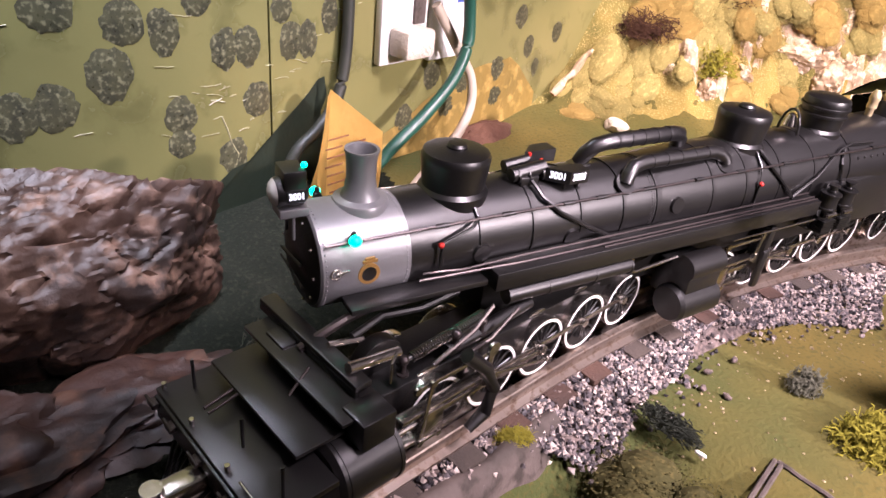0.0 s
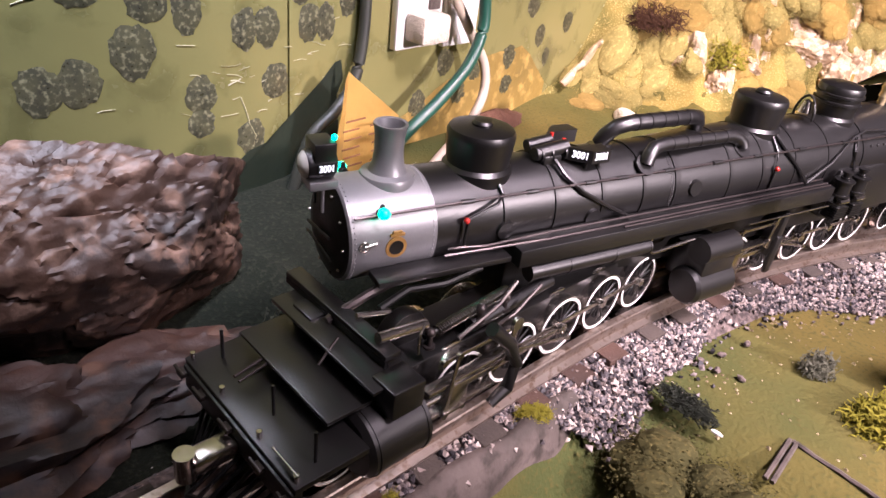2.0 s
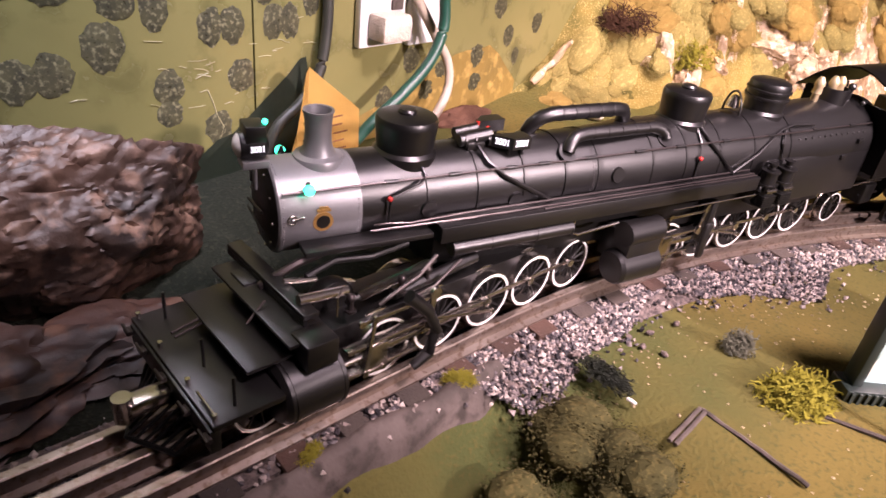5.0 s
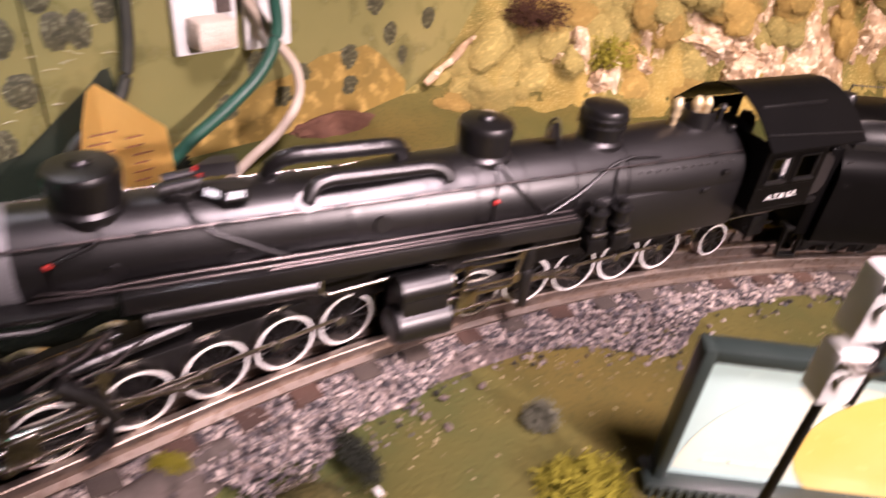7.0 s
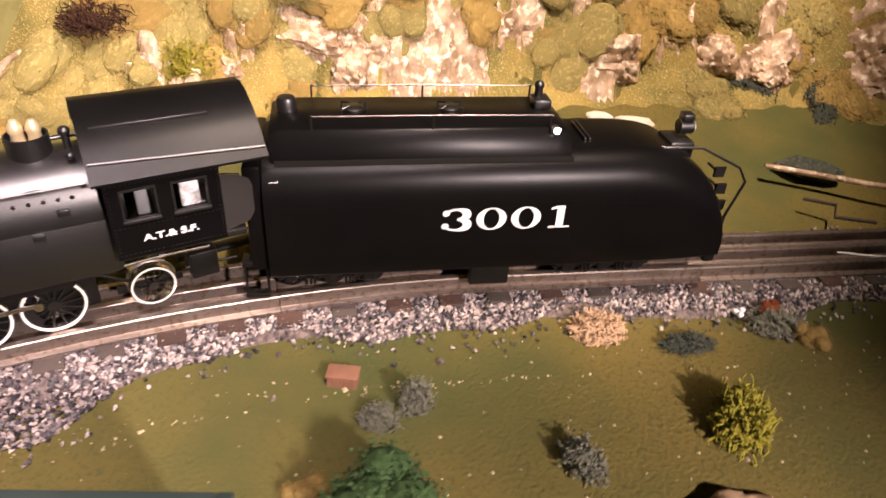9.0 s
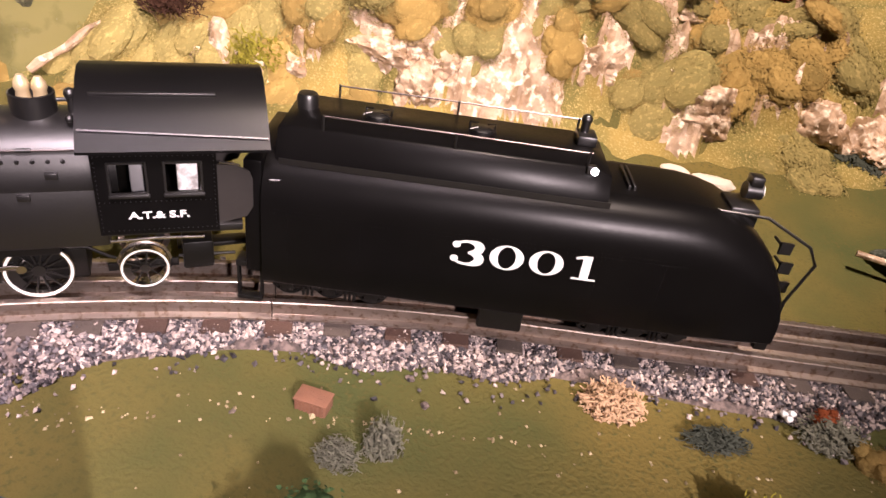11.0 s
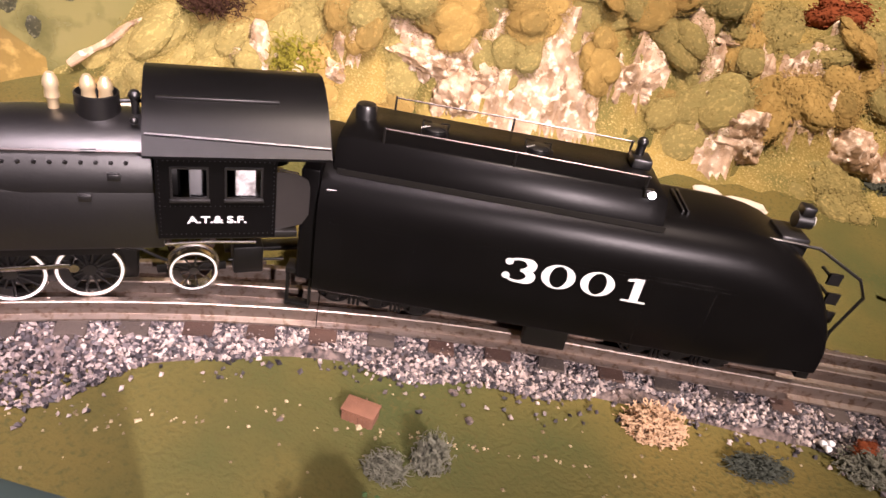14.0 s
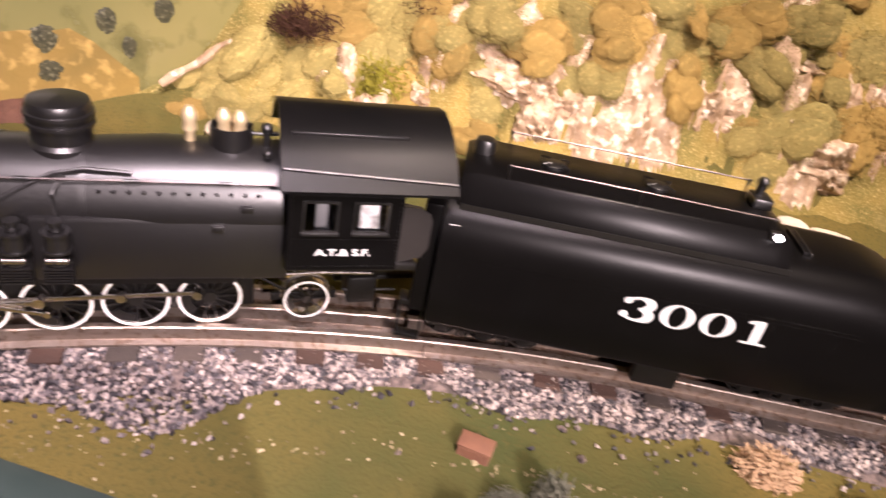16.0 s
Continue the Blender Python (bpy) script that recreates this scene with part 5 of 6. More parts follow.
# rivet lines along the tank side
bm = B()
for i in range(100):
    x = 0.006 + i * 0.0019
    for z in (0.0575, 0.0555):
        bmesh.ops.create_icosphere(bm, subdivisions=1, radius=0.00025, matrix=Matrix.Translation((x, -TW - 0.00005, z - 0.0002)))
for x in (0.012, 0.045, 0.078, 0.155, 0.185):
    for k in range(18):
        bmesh.ops.create_icosphere(bm, subdivisions=1, radius=0.00025, matrix=Matrix.Translation((x, -TW - 0.00005, 0.014 + k * 0.0023)))
part("rivets", bm, TENDER_BLACK, body)


def stroke(bm, pts, wide):
    """A ribbon along points in the x-z plane with its own width at each."""
    n = len(pts)
    L = []
    for i, (x, z) in enumerate(pts):
        x0, z0 = pts[max(i - 1, 0)]
        x1, z1 = pts[min(i + 1, n - 1)]
        d = math.hypot(x1 - x0, z1 - z0)
        nx, nz = -(z1 - z0) / d, (x1 - x0) / d
        w = wide[i] / 2
        L.append((bm.verts.new((x + nx * w, 0, z + nz * w)), bm.verts.new((x - nx * w, 0, z - nz * w))))
    for (a, b), (c, d) in zip(L, L[1:]):
        bm.faces.new((a, b, d, c))


def numeral(ch, w, h):
    bm = B()
    if ch == "0":
        ring = []
        for k in range(37):
            t = 2 * math.pi * k / 36
            ring.append((bm.verts.new((w / 2 * math.cos(t), 0, h / 2 * math.sin(t))), bm.verts.new((w * 0.26 * math.cos(t), 0, h * 0.45 * math.sin(t)))))
        for (a, b), (c, d) in zip(ring, ring[1:]):
            bm.faces.new((a, b, d, c))
    elif ch == "1":
        for q in ((-0.13, -0.46, 0.13, 0.5), (-0.36, -0.5, 0.36, -0.43)):
            vs = [bm.verts.new((q[i] * w, 0, q[j] * h)) for i, j in ((0, 1), (2, 1), (2, 3), (0, 3))]
            bm.faces.new(vs)
        vs = [bm.verts.new((x * w, 0, z * h)) for x, z in ((-0.34, 0.34), (-0.13, 0.38), (-0.13, 0.5), (-0.34, 0.42))]
        bm.faces.new(vs)
    else:
        for zc, r, a0, a1 in ((0.235, 0.245, 160, -85), (-0.225, 0.265, 85, -165)):
            pts, wd = [], []
            for k in range(19):
                t = radians(a0 + (a1 - a0) * k / 18)
                pts.append((0.37 * w * math.cos(t) * (1 if zc < 0 else 0.92), h * (zc + r * 0.92 * math.sin(t))))
                wd.append(w * (0.07 + 0.22 * max(0, math.cos(t)) ** 1.5))
            stroke(bm, pts, wd)
        for x, z in ((-0.33, 0.30), (-0.35, -0.28)):
            bm.faces.new([bm.verts.new((w * (x + 0.12 * math.cos(k * 0.524)), 0, h * z + w * 0.11 * math.sin(k * 0.524))) for k in range(12)])
    bmesh.ops.recalc_face_normals(bm, faces=bm.faces)
    ex = bmesh.ops.extrude_face_region(bm, geom=bm.faces[:])
    bmesh.ops.translate(bm, verts=[v for v in ex["geom"] if isinstance(v, bmesh.types.BMVert)], vec=(0, -0.00012, 0))
    bmesh.ops.recalc_face_normals(bm, faces=bm.faces)
    return bm


for i, ch in enumerate("3001"):
    part("numeral", numeral(ch, 0.0158, 0.0130), WHITE, body, "white painted numeral", pose(0.0940 + i * 0.0183, -TW - 0.00028, 0.0484))
bm = B()
tube(bm, [(0.003, -0.0300, 0.0640), (0.0035, -0.0315, 0.0700), (0.010, -0.0300, 0.0700)], 0.0006)
part("front_grab", bm, BLACK, tender)

# ---- rocks and plants ----


def rock_mesh(name, seed, rx, ry, rz, rough, material, sub=4, strata=0.0):
    """A boulder cut by random planes, with cracks, ledges and grain."""
    rr = random.Random(seed * 7 + 1)
    bm = B()
    bmesh.ops.create_icosphere(bm, subdivisions=sub, radius=1)
    o = Vector((seed * 3.1, seed * 1.7, seed * 0.9))
    cuts = []
    for _ in range(26):
        d = Vector((rr.gauss(0, 1), rr.gauss(0, 1), rr.gauss(0, 1))).normalized()
        cuts.append((d, rr.uniform(1.0 - 0.75 * rough, 1.0)))
    for v in bm.verts:
        p = v.co.normalized()
        f = 1.12
        for d, k in cuts:
            c = d.dot(p)
            if c > 0.2:
                f = min(f, k / c)
        f += rough * (0.35 * noise.noise(p * 1.3 + o) + 0.16 * noise.noise(p * 3.1 + o) + 0.075 * noise.noise(p * 19 + o) + 0.03 * noise.noise(p * 43 + o))
        crack = abs(noise.noise(p * 3.3 + o * 2))
        f -= 0.30 * rough * max(0.0, 0.10 - crack) / 0.10 * (0.5 + 0.5 * noise.noise(p * 2.2 - o))
        f += rough * 0.07 * (1 - 2 * abs(noise.noise(p * 8 + o)))
        if strata:
            t = p.z * 3.2 + 0.9 * noise.noise(p * 1.6 + o) + 0.25 * p.x
            f += strata * (abs((t % 1.0) - 0.5) - 0.25) * 1.3
        v.co = Vector((p.x * rx, p.y * ry, p.z * rz)) * f
    ob = link_mesh(name, bm, material)
    return ob


def rock(name, seed, m, rx, ry, rz, material, label, rough=0.35, sub=4, strata=0.0, group="", category="rock"):
    ob = rock_mesh(name, seed, rx, ry, rz, rough, material, sub, strata)
    ob.matrix_basis = m
    return tagged(ob, label, category, group)


def fluff(name, n, seed, leaf, material, lumps=7, flat=0.75):
    """A clump of tiny flakes over several lumps, about one metre across before scaling; the flakes' size is a share of it."""
    rr = np.random.RandomState(seed)
    cs = [(np.zeros(3), 0.58)] + [(rr.uniform(-0.50, 0.50, 3) * np.array((1, 1, flat)), rr.uniform(0.34, 0.52)) for _ in range(lumps)]
    vs, fs = [], []
    for i in range(n):
        c, r = cs[rr.randint(len(cs))]
        d = rr.normal(size=3)
        d /= np.linalg.norm(d)
        p = c + d * r * (rr.uniform(0.74, 1.16) + 0.12 * math.sin(5 * d[0] + 7 * d[1] + 3 * d[2] + 9 * r))
        s = leaf * rr.uniform(0.6, 1.4)
        a = np.cross(d + rr.normal(size=3) * 0.7, rr.normal(size=3))
        a /= np.linalg.norm(a)
        b = np.cross(a, d + rr.normal(size=3) * 0.6)
        b /= np.linalg.norm(b)
        k = len(vs)
        vs += [p - a * s, p + b * s * 0.7, p + a * s + d * s * 0.4, p - b * s * 0.7]
        fs.append((k, k + 1, k + 2, k + 3))
    bm = B()
    for c, r in cs:
        bmesh.ops.create_icosphere(bm, subdivisions=2, radius=r * 0.80, matrix=Matrix.Translation(Vector(c)))
    k = len(vs)
    bm.verts.ensure_lookup_table()
    vs += [tuple(v.co) for v in bm.verts]
    fs += [tuple(k + v.index for v in f.verts) for f in bm.faces]
    bm.free()
    me = bpy.data.meshes.new(name)
    me.from_pydata([tuple(v) for v in vs], [], fs)
    me.materials.append(material)
    return me


def lichen(name, n, seed, material, r=0.02, curl=1.0, flat=0.8):
    """A springy clump of short curly strands, about one metre across before scaling."""
    rr = np.random.RandomState(seed)
    vs, fs = [], []
    for i in range(n):
        d = rr.normal(size=3)
        d[2] = abs(d[2]) * flat
        d /= np.linalg.norm(d)
        p = d * rr.uniform(0.25, 0.8)
        w = d * 0.4 + rr.normal(size=3) * curl
        pts = [p]
        for _ in range(4):
            w = w * 0.6 + rr.normal(size=3) * curl * 0.8
            w /= np.linalg.norm(w)
            pts.append(pts[-1] + w * 0.10)
        k = len(vs)
        for q, pt in enumerate(pts):
            rad = r * (1.0 - 0.12 * q)
            for a in (0, 2.1, 4.2):
                vs.append(pt + np.array((math.cos(a), math.sin(a), math.sin(a + 1))) * rad)
        for q in range(len(pts) - 1):
            for a in range(3):
                fs.append((k + 3 * q + a, k + 3 * q + (a + 1) % 3, k + 3 * q + 3 + (a + 1) % 3, k + 3 * q + 3 + a))
    me = bpy.data.meshes.new(name)
    me.from_pydata([tuple(v) for v in vs], [], fs)
    me.materials.append(material)
    return me


def on_slope(x, y, turn):
    """A place on the hillside with z along the slope's own upright."""
    e = 0.014
    n = Vector((crag_z(x - e, y) - crag_z(x + e, y), crag_z(x, y - e) - crag_z(x, y + e), 2 * e)).normalized()
    return Matrix.Translation((x, y, crag_z(x, y))) @ n.to_track_quat("Z", "Y").to_matrix().to_4x4() @ Matrix.Rotation(radians(turn), 4, "Z")


def pad(name, me, x, y, rx, ry, rz, label, turn, group):
    """A foam bush pressed into the hillside."""
    ob = new(name, me)
    ob.matrix_basis = on_slope(x, y, turn) @ Matrix.Translation((0, 0, -0.12 * rz)) @ Matrix.Diagonal((rx, ry, rz, 1))
    return tagged(ob, label, "bush", group)


def clump(name, me, x, y, z, rx, ry, rz, label, turn=0.0, group="", category="bush"):
    ob = new(name, me)
    ob.matrix_basis = pose(x, y, z, 0, 0, turn) @ Matrix.Diagonal((rx, ry, rz, 1))
    return tagged(ob, label, category, group)


OLIVE = [fluff("foam_bush", 7000, 11 + k, 0.020, BUSH_OLIVE, 9) for k in range(3)]
OCHRE_M = mat("ochre_foam_foliage", (0.31, 0.205, 0.06), (0.20, 0.145, 0.045), 0.95, scale=1.2, c3=(0.34, 0.235, 0.075), fine=7, rand=0.2, spec=0.1)
OCHRE = fluff("foam_bush", 7000, 21, 0.020, OCHRE_M, 9)
DARKF = fluff("foam_bush", 2400, 22, 0.040, BUSH_DARK, 8)
GREENF = fluff("foam_tree", 4200, 23, 0.042, BUSH_GREEN, 16)
RUSTF = fluff("foam_bush", 2000, 24, 0.045, BUSH_RUST, 7)
LIME = lichen("lichen", 900, 31, BUSH_LIME, 0.020)
MOSSY = fluff("foam_bush", 7000, 25, 0.022, mat("dark_olive_foam", (0.085, 0.075, 0.026), (0.045, 0.045, 0.018), 0.95, scale=2.0, c3=(0.12, 0.10, 0.035), fine=14, rand=0.2, spec=0.1), 10)
TAN = lichen("lichen", 800, 32, BUSH_TAN, 0.026)
GREY = lichen("lichen", 420, 33, BUSH_GREY, 0.026, 1.2)
TWIG = lichen("lichen", 900, 34, BUSH_BROWN, 0.014, 0.5)
DKL = lichen("lichen", 520, 35, BUSH_DARK, 0.026, 1.2)

HILL_BUSHES = [
    ("o", 0.509, 0.945, 0.065, 0.027), ("o", 0.537, 0.935, 0.037, 0.024), ("o", 0.578, 0.984, 0.082, 0.026), ("o", 0.647, 1.029, 0.083, 0.028),
    ("o", 0.605, 0.969, 0.039, 0.021), ("o", 0.706, 1.059, 0.080, 0.028), ("o", 0.739, 1.050, 0.053, 0.030), ("o", 0.787, 1.106, 0.106, 0.030),
    ("o", 0.820, 1.102, 0.089, 0.027), ("o", 0.886, 1.110, 0.081, 0.031), ("o", 0.733, 1.078, 0.092, 0.026)]
MORE_BUSHES = [
    ("y", 0.607, 0.997, 0.077, 0.026), ("y", 0.671, 1.013, 0.035, 0.024), ("y", 0.842, 1.072, 0.041, 0.026), ("d", 0.916, 1.070, 0.020, 0.024),
    ("o", 0.398, 0.893, 0.041, 0.032), ("o", 0.344, 0.865, 0.024, 0.030), ("o", 0.519, 0.960, 0.085, 0.028), ("o", 0.360, 0.850, 0.010, 0.022),
    ("y", 0.425, 0.915, 0.070, 0.026), ("y", 0.558, 0.965, 0.075, 0.022), ("y", 0.690, 1.070, 0.105, 0.030), ("o", 0.95, 1.12, 0.075, 0.034),
    ("d", 0.985, 1.06, 0.012, 0.022), ("o", 0.62, 1.05, 0.120, 0.030), ("y", 0.77, 1.085, 0.085, 0.026), ("o", 0.470, 0.945, 0.095, 0.026)]
rnd = random.Random(8)
for kind, x, y, z, r in HILL_BUSHES + MORE_BUSHES:
    me = {"o": OLIVE[rnd.randrange(3)], "y": OCHRE, "d": DARKF}[kind]
    lab = {"o": "olive green foam bush on the mossy hillside", "y": "ochre yellow foam bush on the mossy hillside", "d": "dark green foam bush at the hillside"}[kind]
    r *= 1.45
    pad("foam_bush", me, x, y + 0.008, r * rnd.uniform(0.95, 1.3), r * rnd.uniform(0.75, 1.0), r * rnd.uniform(0.30, 0.46), lab, rnd.uniform(0, 360), "bushes on the hillside")
for i in range(52):
    x = rnd.uniform(0.34, 1.2)
    y = foot(x) + (rnd.uniform(0.01, 0.22) if i % 2 else rnd.uniform(-0.004, 0.06))
    r = rnd.uniform(0.020, 0.042)
    pad("foam_bush", (OLIVE[i % 3], OCHRE, OCHRE)[rnd.randrange(3)], x, y, r * 1.3, r, r * rnd.uniform(0.22, 0.36), "low yellow-olive foam bush on the mossy hillside", rnd.uniform(0, 360), "bushes on the hillside")
clump("lichen_bush", LIME, 0.461, 0.915, 0.043, 0.030, 0.026, 0.028, "lime green springy lichen bush on the hillside", 20)
clump("twig_bush", TWIG, 0.390, 0.915, 0.068, 0.040, 0.030, 0.026, "dark brown twiggy bush on the hillside", 0)
clump("twig_bush", TWIG, 0.478, 0.965, 0.098, 0.036, 0.03, 0.022, "dark brown twiggy bush on the hillside", 70)
clump("foam_bush", RUSTF, 0.836, 1.150, 0.131, 0.034, 0.028, 0.022, "rust red foam bush high on the hillside")

PALE = [
    (0.546, 0.960, 0.058, 0.034, 0.022, 0.020), (0.575, 0.952, 0.032, 0.022, 0.020, 0.026), (0.635, 1.004, 0.046, 0.018, 0.020, 0.030), (0.660, 1.016, 0.040, 0.017, 0.02, 0.028),
    (0.786, 1.062, 0.036, 0.038, 0.026, 0.034), (0.877, 1.085, 0.034, 0.029, 0.022, 0.038), (0.843, 1.114, 0.090, 0.022, 0.02, 0.034), (0.495, 0.934, 0.040, 0.021, 0.02, 0.020),
    (0.424, 0.908, 0.040, 0.018, 0.016, 0.016), (0.725, 1.098, 0.112, 0.042, 0.03, 0.016), (0.827, 1.086, 0.054, 0.022, 0.02, 0.015), (0.434, 0.912, 0.036, 0.022, 0.02, 0.026)]
for i, (x, y, z, a, b, c) in enumerate(PALE):
    rock("hill_rock", 40 + i, pose(x, y, z, rnd.uniform(-15, 15), rnd.uniform(-15, 15), rnd.uniform(-30, 30)), a, b, c, PALE_ROCK, "pale cream and brown plaster rock on the hillside", 0.42, 5, 0.10, "rocks on the hillside")
for i, (x, y, z, a, b, c) in enumerate(((0.570, 0.968, 0.062, 0.022, 0.02, 0.022), (0.592, 0.976, 0.052, 0.03, 0.02, 0.022), (0.460, 0.905, 0.022, 0.02, 0.018, 0.024), (0.93, 1.10, 0.03, 0.04, 0.03, 0.035), (1.02, 1.12, 0.05, 0.05, 0.03, 0.05), (0.69, 1.045, 0.055, 0.022, 0.02, 0.03))):
    rock("hill_rock", 60 + i, pose(x, y, z, 10 * i, -8 * i, 25 * i), a, b, c, PALE_ROCK, "pale cream and brown plaster rock on the hillside", 0.42, 5, 0.10, "rocks on the hillside")
rock("white_pebble", 70, pose(0.443, 0.925, 0.068), 0.0065, 0.006, 0.007, WHITE_STONE, "small white stone on the hillside", 0.25, 2)
rock("white_stone", 71, pose(0.806, 0.985, 0.010, 0, 0, 15), 0.022, 0.010, 0.006, WHITE_STONE, "flat whitish stone at the foot of the hillside", 0.3, 3)
rock("white_stone", 72, pose(0.779, 0.985, 0.012, 0, 0, -15), 0.012, 0.008, 0.005, WHITE_STONE, "flat whitish stone at the foot of the hillside", 0.3, 3)
rock("white_stone", 73, pose(0.377, 0.83, 0.006), 0.011, 0.009, 0.007, WHITE_STONE, "small whitish stone behind the train", 0.3, 3)
rock("soil_mound", 74, pose(0.262, 0.765, -0.004, 0, 0, 50), 0.045, 0.022, 0.020, SOIL, "heap of red-brown crumbly soil by the board", 0.5, 4, category="soil")
# fallen pale log against the corner of the hill
b0 = BOARD @ Vector((0.262, 0.012, 0.022))
b1 = BOARD @ Vector((0.335, 0.012, 0.066))
bm = tube(B(), [b0.lerp(b1, k / 8) + Vector((0.001 * math.sin(k * 2.3), 0.001 * math.cos(k * 3.1), 0.0012 * math.sin(k * 1.7))) for k in range(9)], [0.0030 + 0.0008 * math.sin(k * 2.1) for k in range(9)], 9)
ob = link_mesh("fallen_log", bm, PALE_ROCK)
tagged(ob, "pale weathered log leaning on the hillside", "log")

# the big boulder and the ledge beside the track
q = BOARD @ Vector((-0.150, 0.052, 0.030))
rock("boulder", 81, pose(q.x, q.y, 0.030, 0, 0, 57), 0.068, 0.034, 0.046, ROCK, "large rounded brown boulder beside the track", 0.34, 6)
for s, off, z, a, b, c, sd in ((-0.205, -0.078, -0.012, 0.075, 0.034, 0.022, 82), (-0.275, -0.070, -0.010, 0.06, 0.03, 0.026, 83), (-0.130, -0.085, -0.016, 0.05, 0.03, 0.014, 84), (-0.33, -0.11, 0.0, 0.07, 0.05, 0.05, 85)):
    p, h = track(s, off)
    rock("ledge_rock", sd, pose(p.x, p.y, z, 0, 0, math.degrees(h)), a, b, c, LEDGE_ROCK, "low layered red-brown rock beside the rails", 0.36, 5, 0.30, "ledge rocks by the track")
p, h = track(-0.085, -0.062)
clump("dead_weed", lichen("lichen", 60, 36, BUSH_GREY, 0.03, 1.0), p.x, p.y, 0.006, 0.012, 0.010, 0.018, "pale withered weed beside the boulder")

# ---- on and before the painted board ----


def flat_blob(name, a, z, ra, rz, seed, material, parent, lift=0.00025):
    rr = random.Random(seed)
    bm = B()
    n = 26
    c = bm.verts.new((a, lift * 1.6, z))
    ring1, ring2 = [], []
    for k in range(n):
        t = 2 * math.pi * k / n
        f = 1 + 0.04 * math.sin(3 * t + seed) + rr.uniform(-0.09, 0.09)
        ring1.append(bm.verts.new((a + ra * 0.8 * f * math.cos(t), lift * (1 + rr.uniform(0, 1.2)), z + rz * 0.8 * f * math.sin(t))))
        ring2.append(bm.verts.new((a + ra * f * math.cos(t), 0.0001, z + rz * f * math.sin(t))))
    for k in range(n):
        bm.faces.new((c, ring1[k], ring1[(k + 1) % n]))
        bm.faces.new((ring1[k], ring2[k], ring2[(k + 1) % n], ring1[(k + 1) % n]))
    bmesh.ops.recalc_face_normals(bm, faces=bm.faces)
    return part(name, bm, material, parent, "", BOARD)


paint = thing("painted_dabs", Matrix(), "dark dabbed paint spots like leaves on the green board", "painting", kind="structure")
DABS = [(-0.108, 0.091, 11, 13), (-0.151, 0.079, 10, 11), (-0.134, 0.080, 10, 11), (-0.075, 0.065, 9, 10), (-0.029, 0.066, 9, 10), (-0.048, 0.096, 8, 11), (-0.034, 0.096, 8, 11),
        (-0.080, 0.108, 8, 12), (-0.006, 0.096, 8, 11), (0.006, 0.095, 7, 11), (-0.099, 0.114, 10, 11), (-0.076, 0.050, 8, 8), (-0.046, 0.036, 9, 11), (0.192, 0.052, 9, 10)]
DABS2 = [(0.193, 0.030, 9, 9), (0.134, 0.032, 9, 9), (0.090, 0.031, 9, 10), (-0.130, 0.122, 11, 10), (0.231, 0.065, 7, 9), (0.27, 0.073, 7, 9), (0.115, 0.058, 9, 10), (-0.012, 0.114, 7, 8), (0.022, 0.108, 6, 12),
         (0.150, 0.046, 8, 8), (0.215, 0.090, 8, 9), (0.245, 0.046, 5, 8), (-0.175, 0.10, 10, 11), (-0.062, 0.122, 8, 8)]
for i, (a, z, ra, rz) in enumerate(DABS + DABS2):
    flat_blob("painted_dab", a, z, ra * 0.001, rz * 0.001, i, SPOTPAINT, paint)
# flat dark green patch on the board, widening downwards from a slanting tip
DARK_GREEN = mat("dark_green_patch", (0.010, 0.016, 0.010), (0.020, 0.026, 0.016), 0.4, scale=40, bump=0.2, fine=200)
patch_edge = [(-0.115, -0.03), (-0.105, 0.004), (-0.080, 0.012), (-0.060, 0.020), (-0.048, 0.028), (-0.034, 0.031), (-0.022, 0.042), (-0.008, 0.052), (0.004, 0.062), (0.013, 0.071), (0.018, 0.072), (0.020, 0.060), (0.013, 0.046), (0.008, 0.034), (0.012, 0.020), (0.020, 0.006), (0.030, -0.03)]
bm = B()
bm.faces.new([bm.verts.new((a, 0.0006, z)) for a, z in patch_edge])
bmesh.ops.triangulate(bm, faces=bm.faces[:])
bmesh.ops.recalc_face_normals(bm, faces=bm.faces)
part("painted_bank", bm, DARK_GREEN, paint, "dark green patch on the board", BOARD)
YELLOW_FIELD = mat("yellow_painted_field", (0.30, 0.20, 0.05), (0.20, 0.145, 0.042), 0.35, scale=30, bump=0.4, c3=(0.5, 0.34, 0.10), fine=90)
bm = B()
rings = []
for k in range(15):
    a = 0.05 + 0.20 * k / 14
    top = 0.014 + 0.046 * math.sin(min(1, k / 11) * 1.5) * (1 if k < 12 else (15 - k) / 4) + 0.002 * math.sin(k * 1.7)
    rings.append((bm.verts.new((a, 0.0003, -0.02)), bm.verts.new((a, 0.0003, top))))
for (a, b), (c, d) in zip(rings, rings[1:]):
    bm.faces.new((a, b, d, c))
bmesh.ops.recalc_face_normals(bm, faces=bm.faces)
part("painted_field", bm, YELLOW_FIELD, paint, "yellow brushed field", BOARD)
rr = random.Random(3)
for i in range(34):
    a, z = rr.uniform(-0.16, 0.05), rr.uniform(0.04, 0.125)
    if i < 16:
        a, z = rr.uniform(-0.085, 0.0), 0.062 + rr.uniform(-0.012, 0.02)
    L = rr.uniform(0.002, 0.012)
    tilt = rr.uniform(-0.35, 0.35)
    bm = tube(B(), [(a + L * (k / 3 - 0.5), 0.0002, z + L * tilt * (k / 3 - 0.5) + rr.uniform(-0.0005, 0.0005)) for k in range(4)], rr.uniform(0.00012, 0.00026), 5)
    part("scratch", bm, STREAK, paint, "", BOARD)
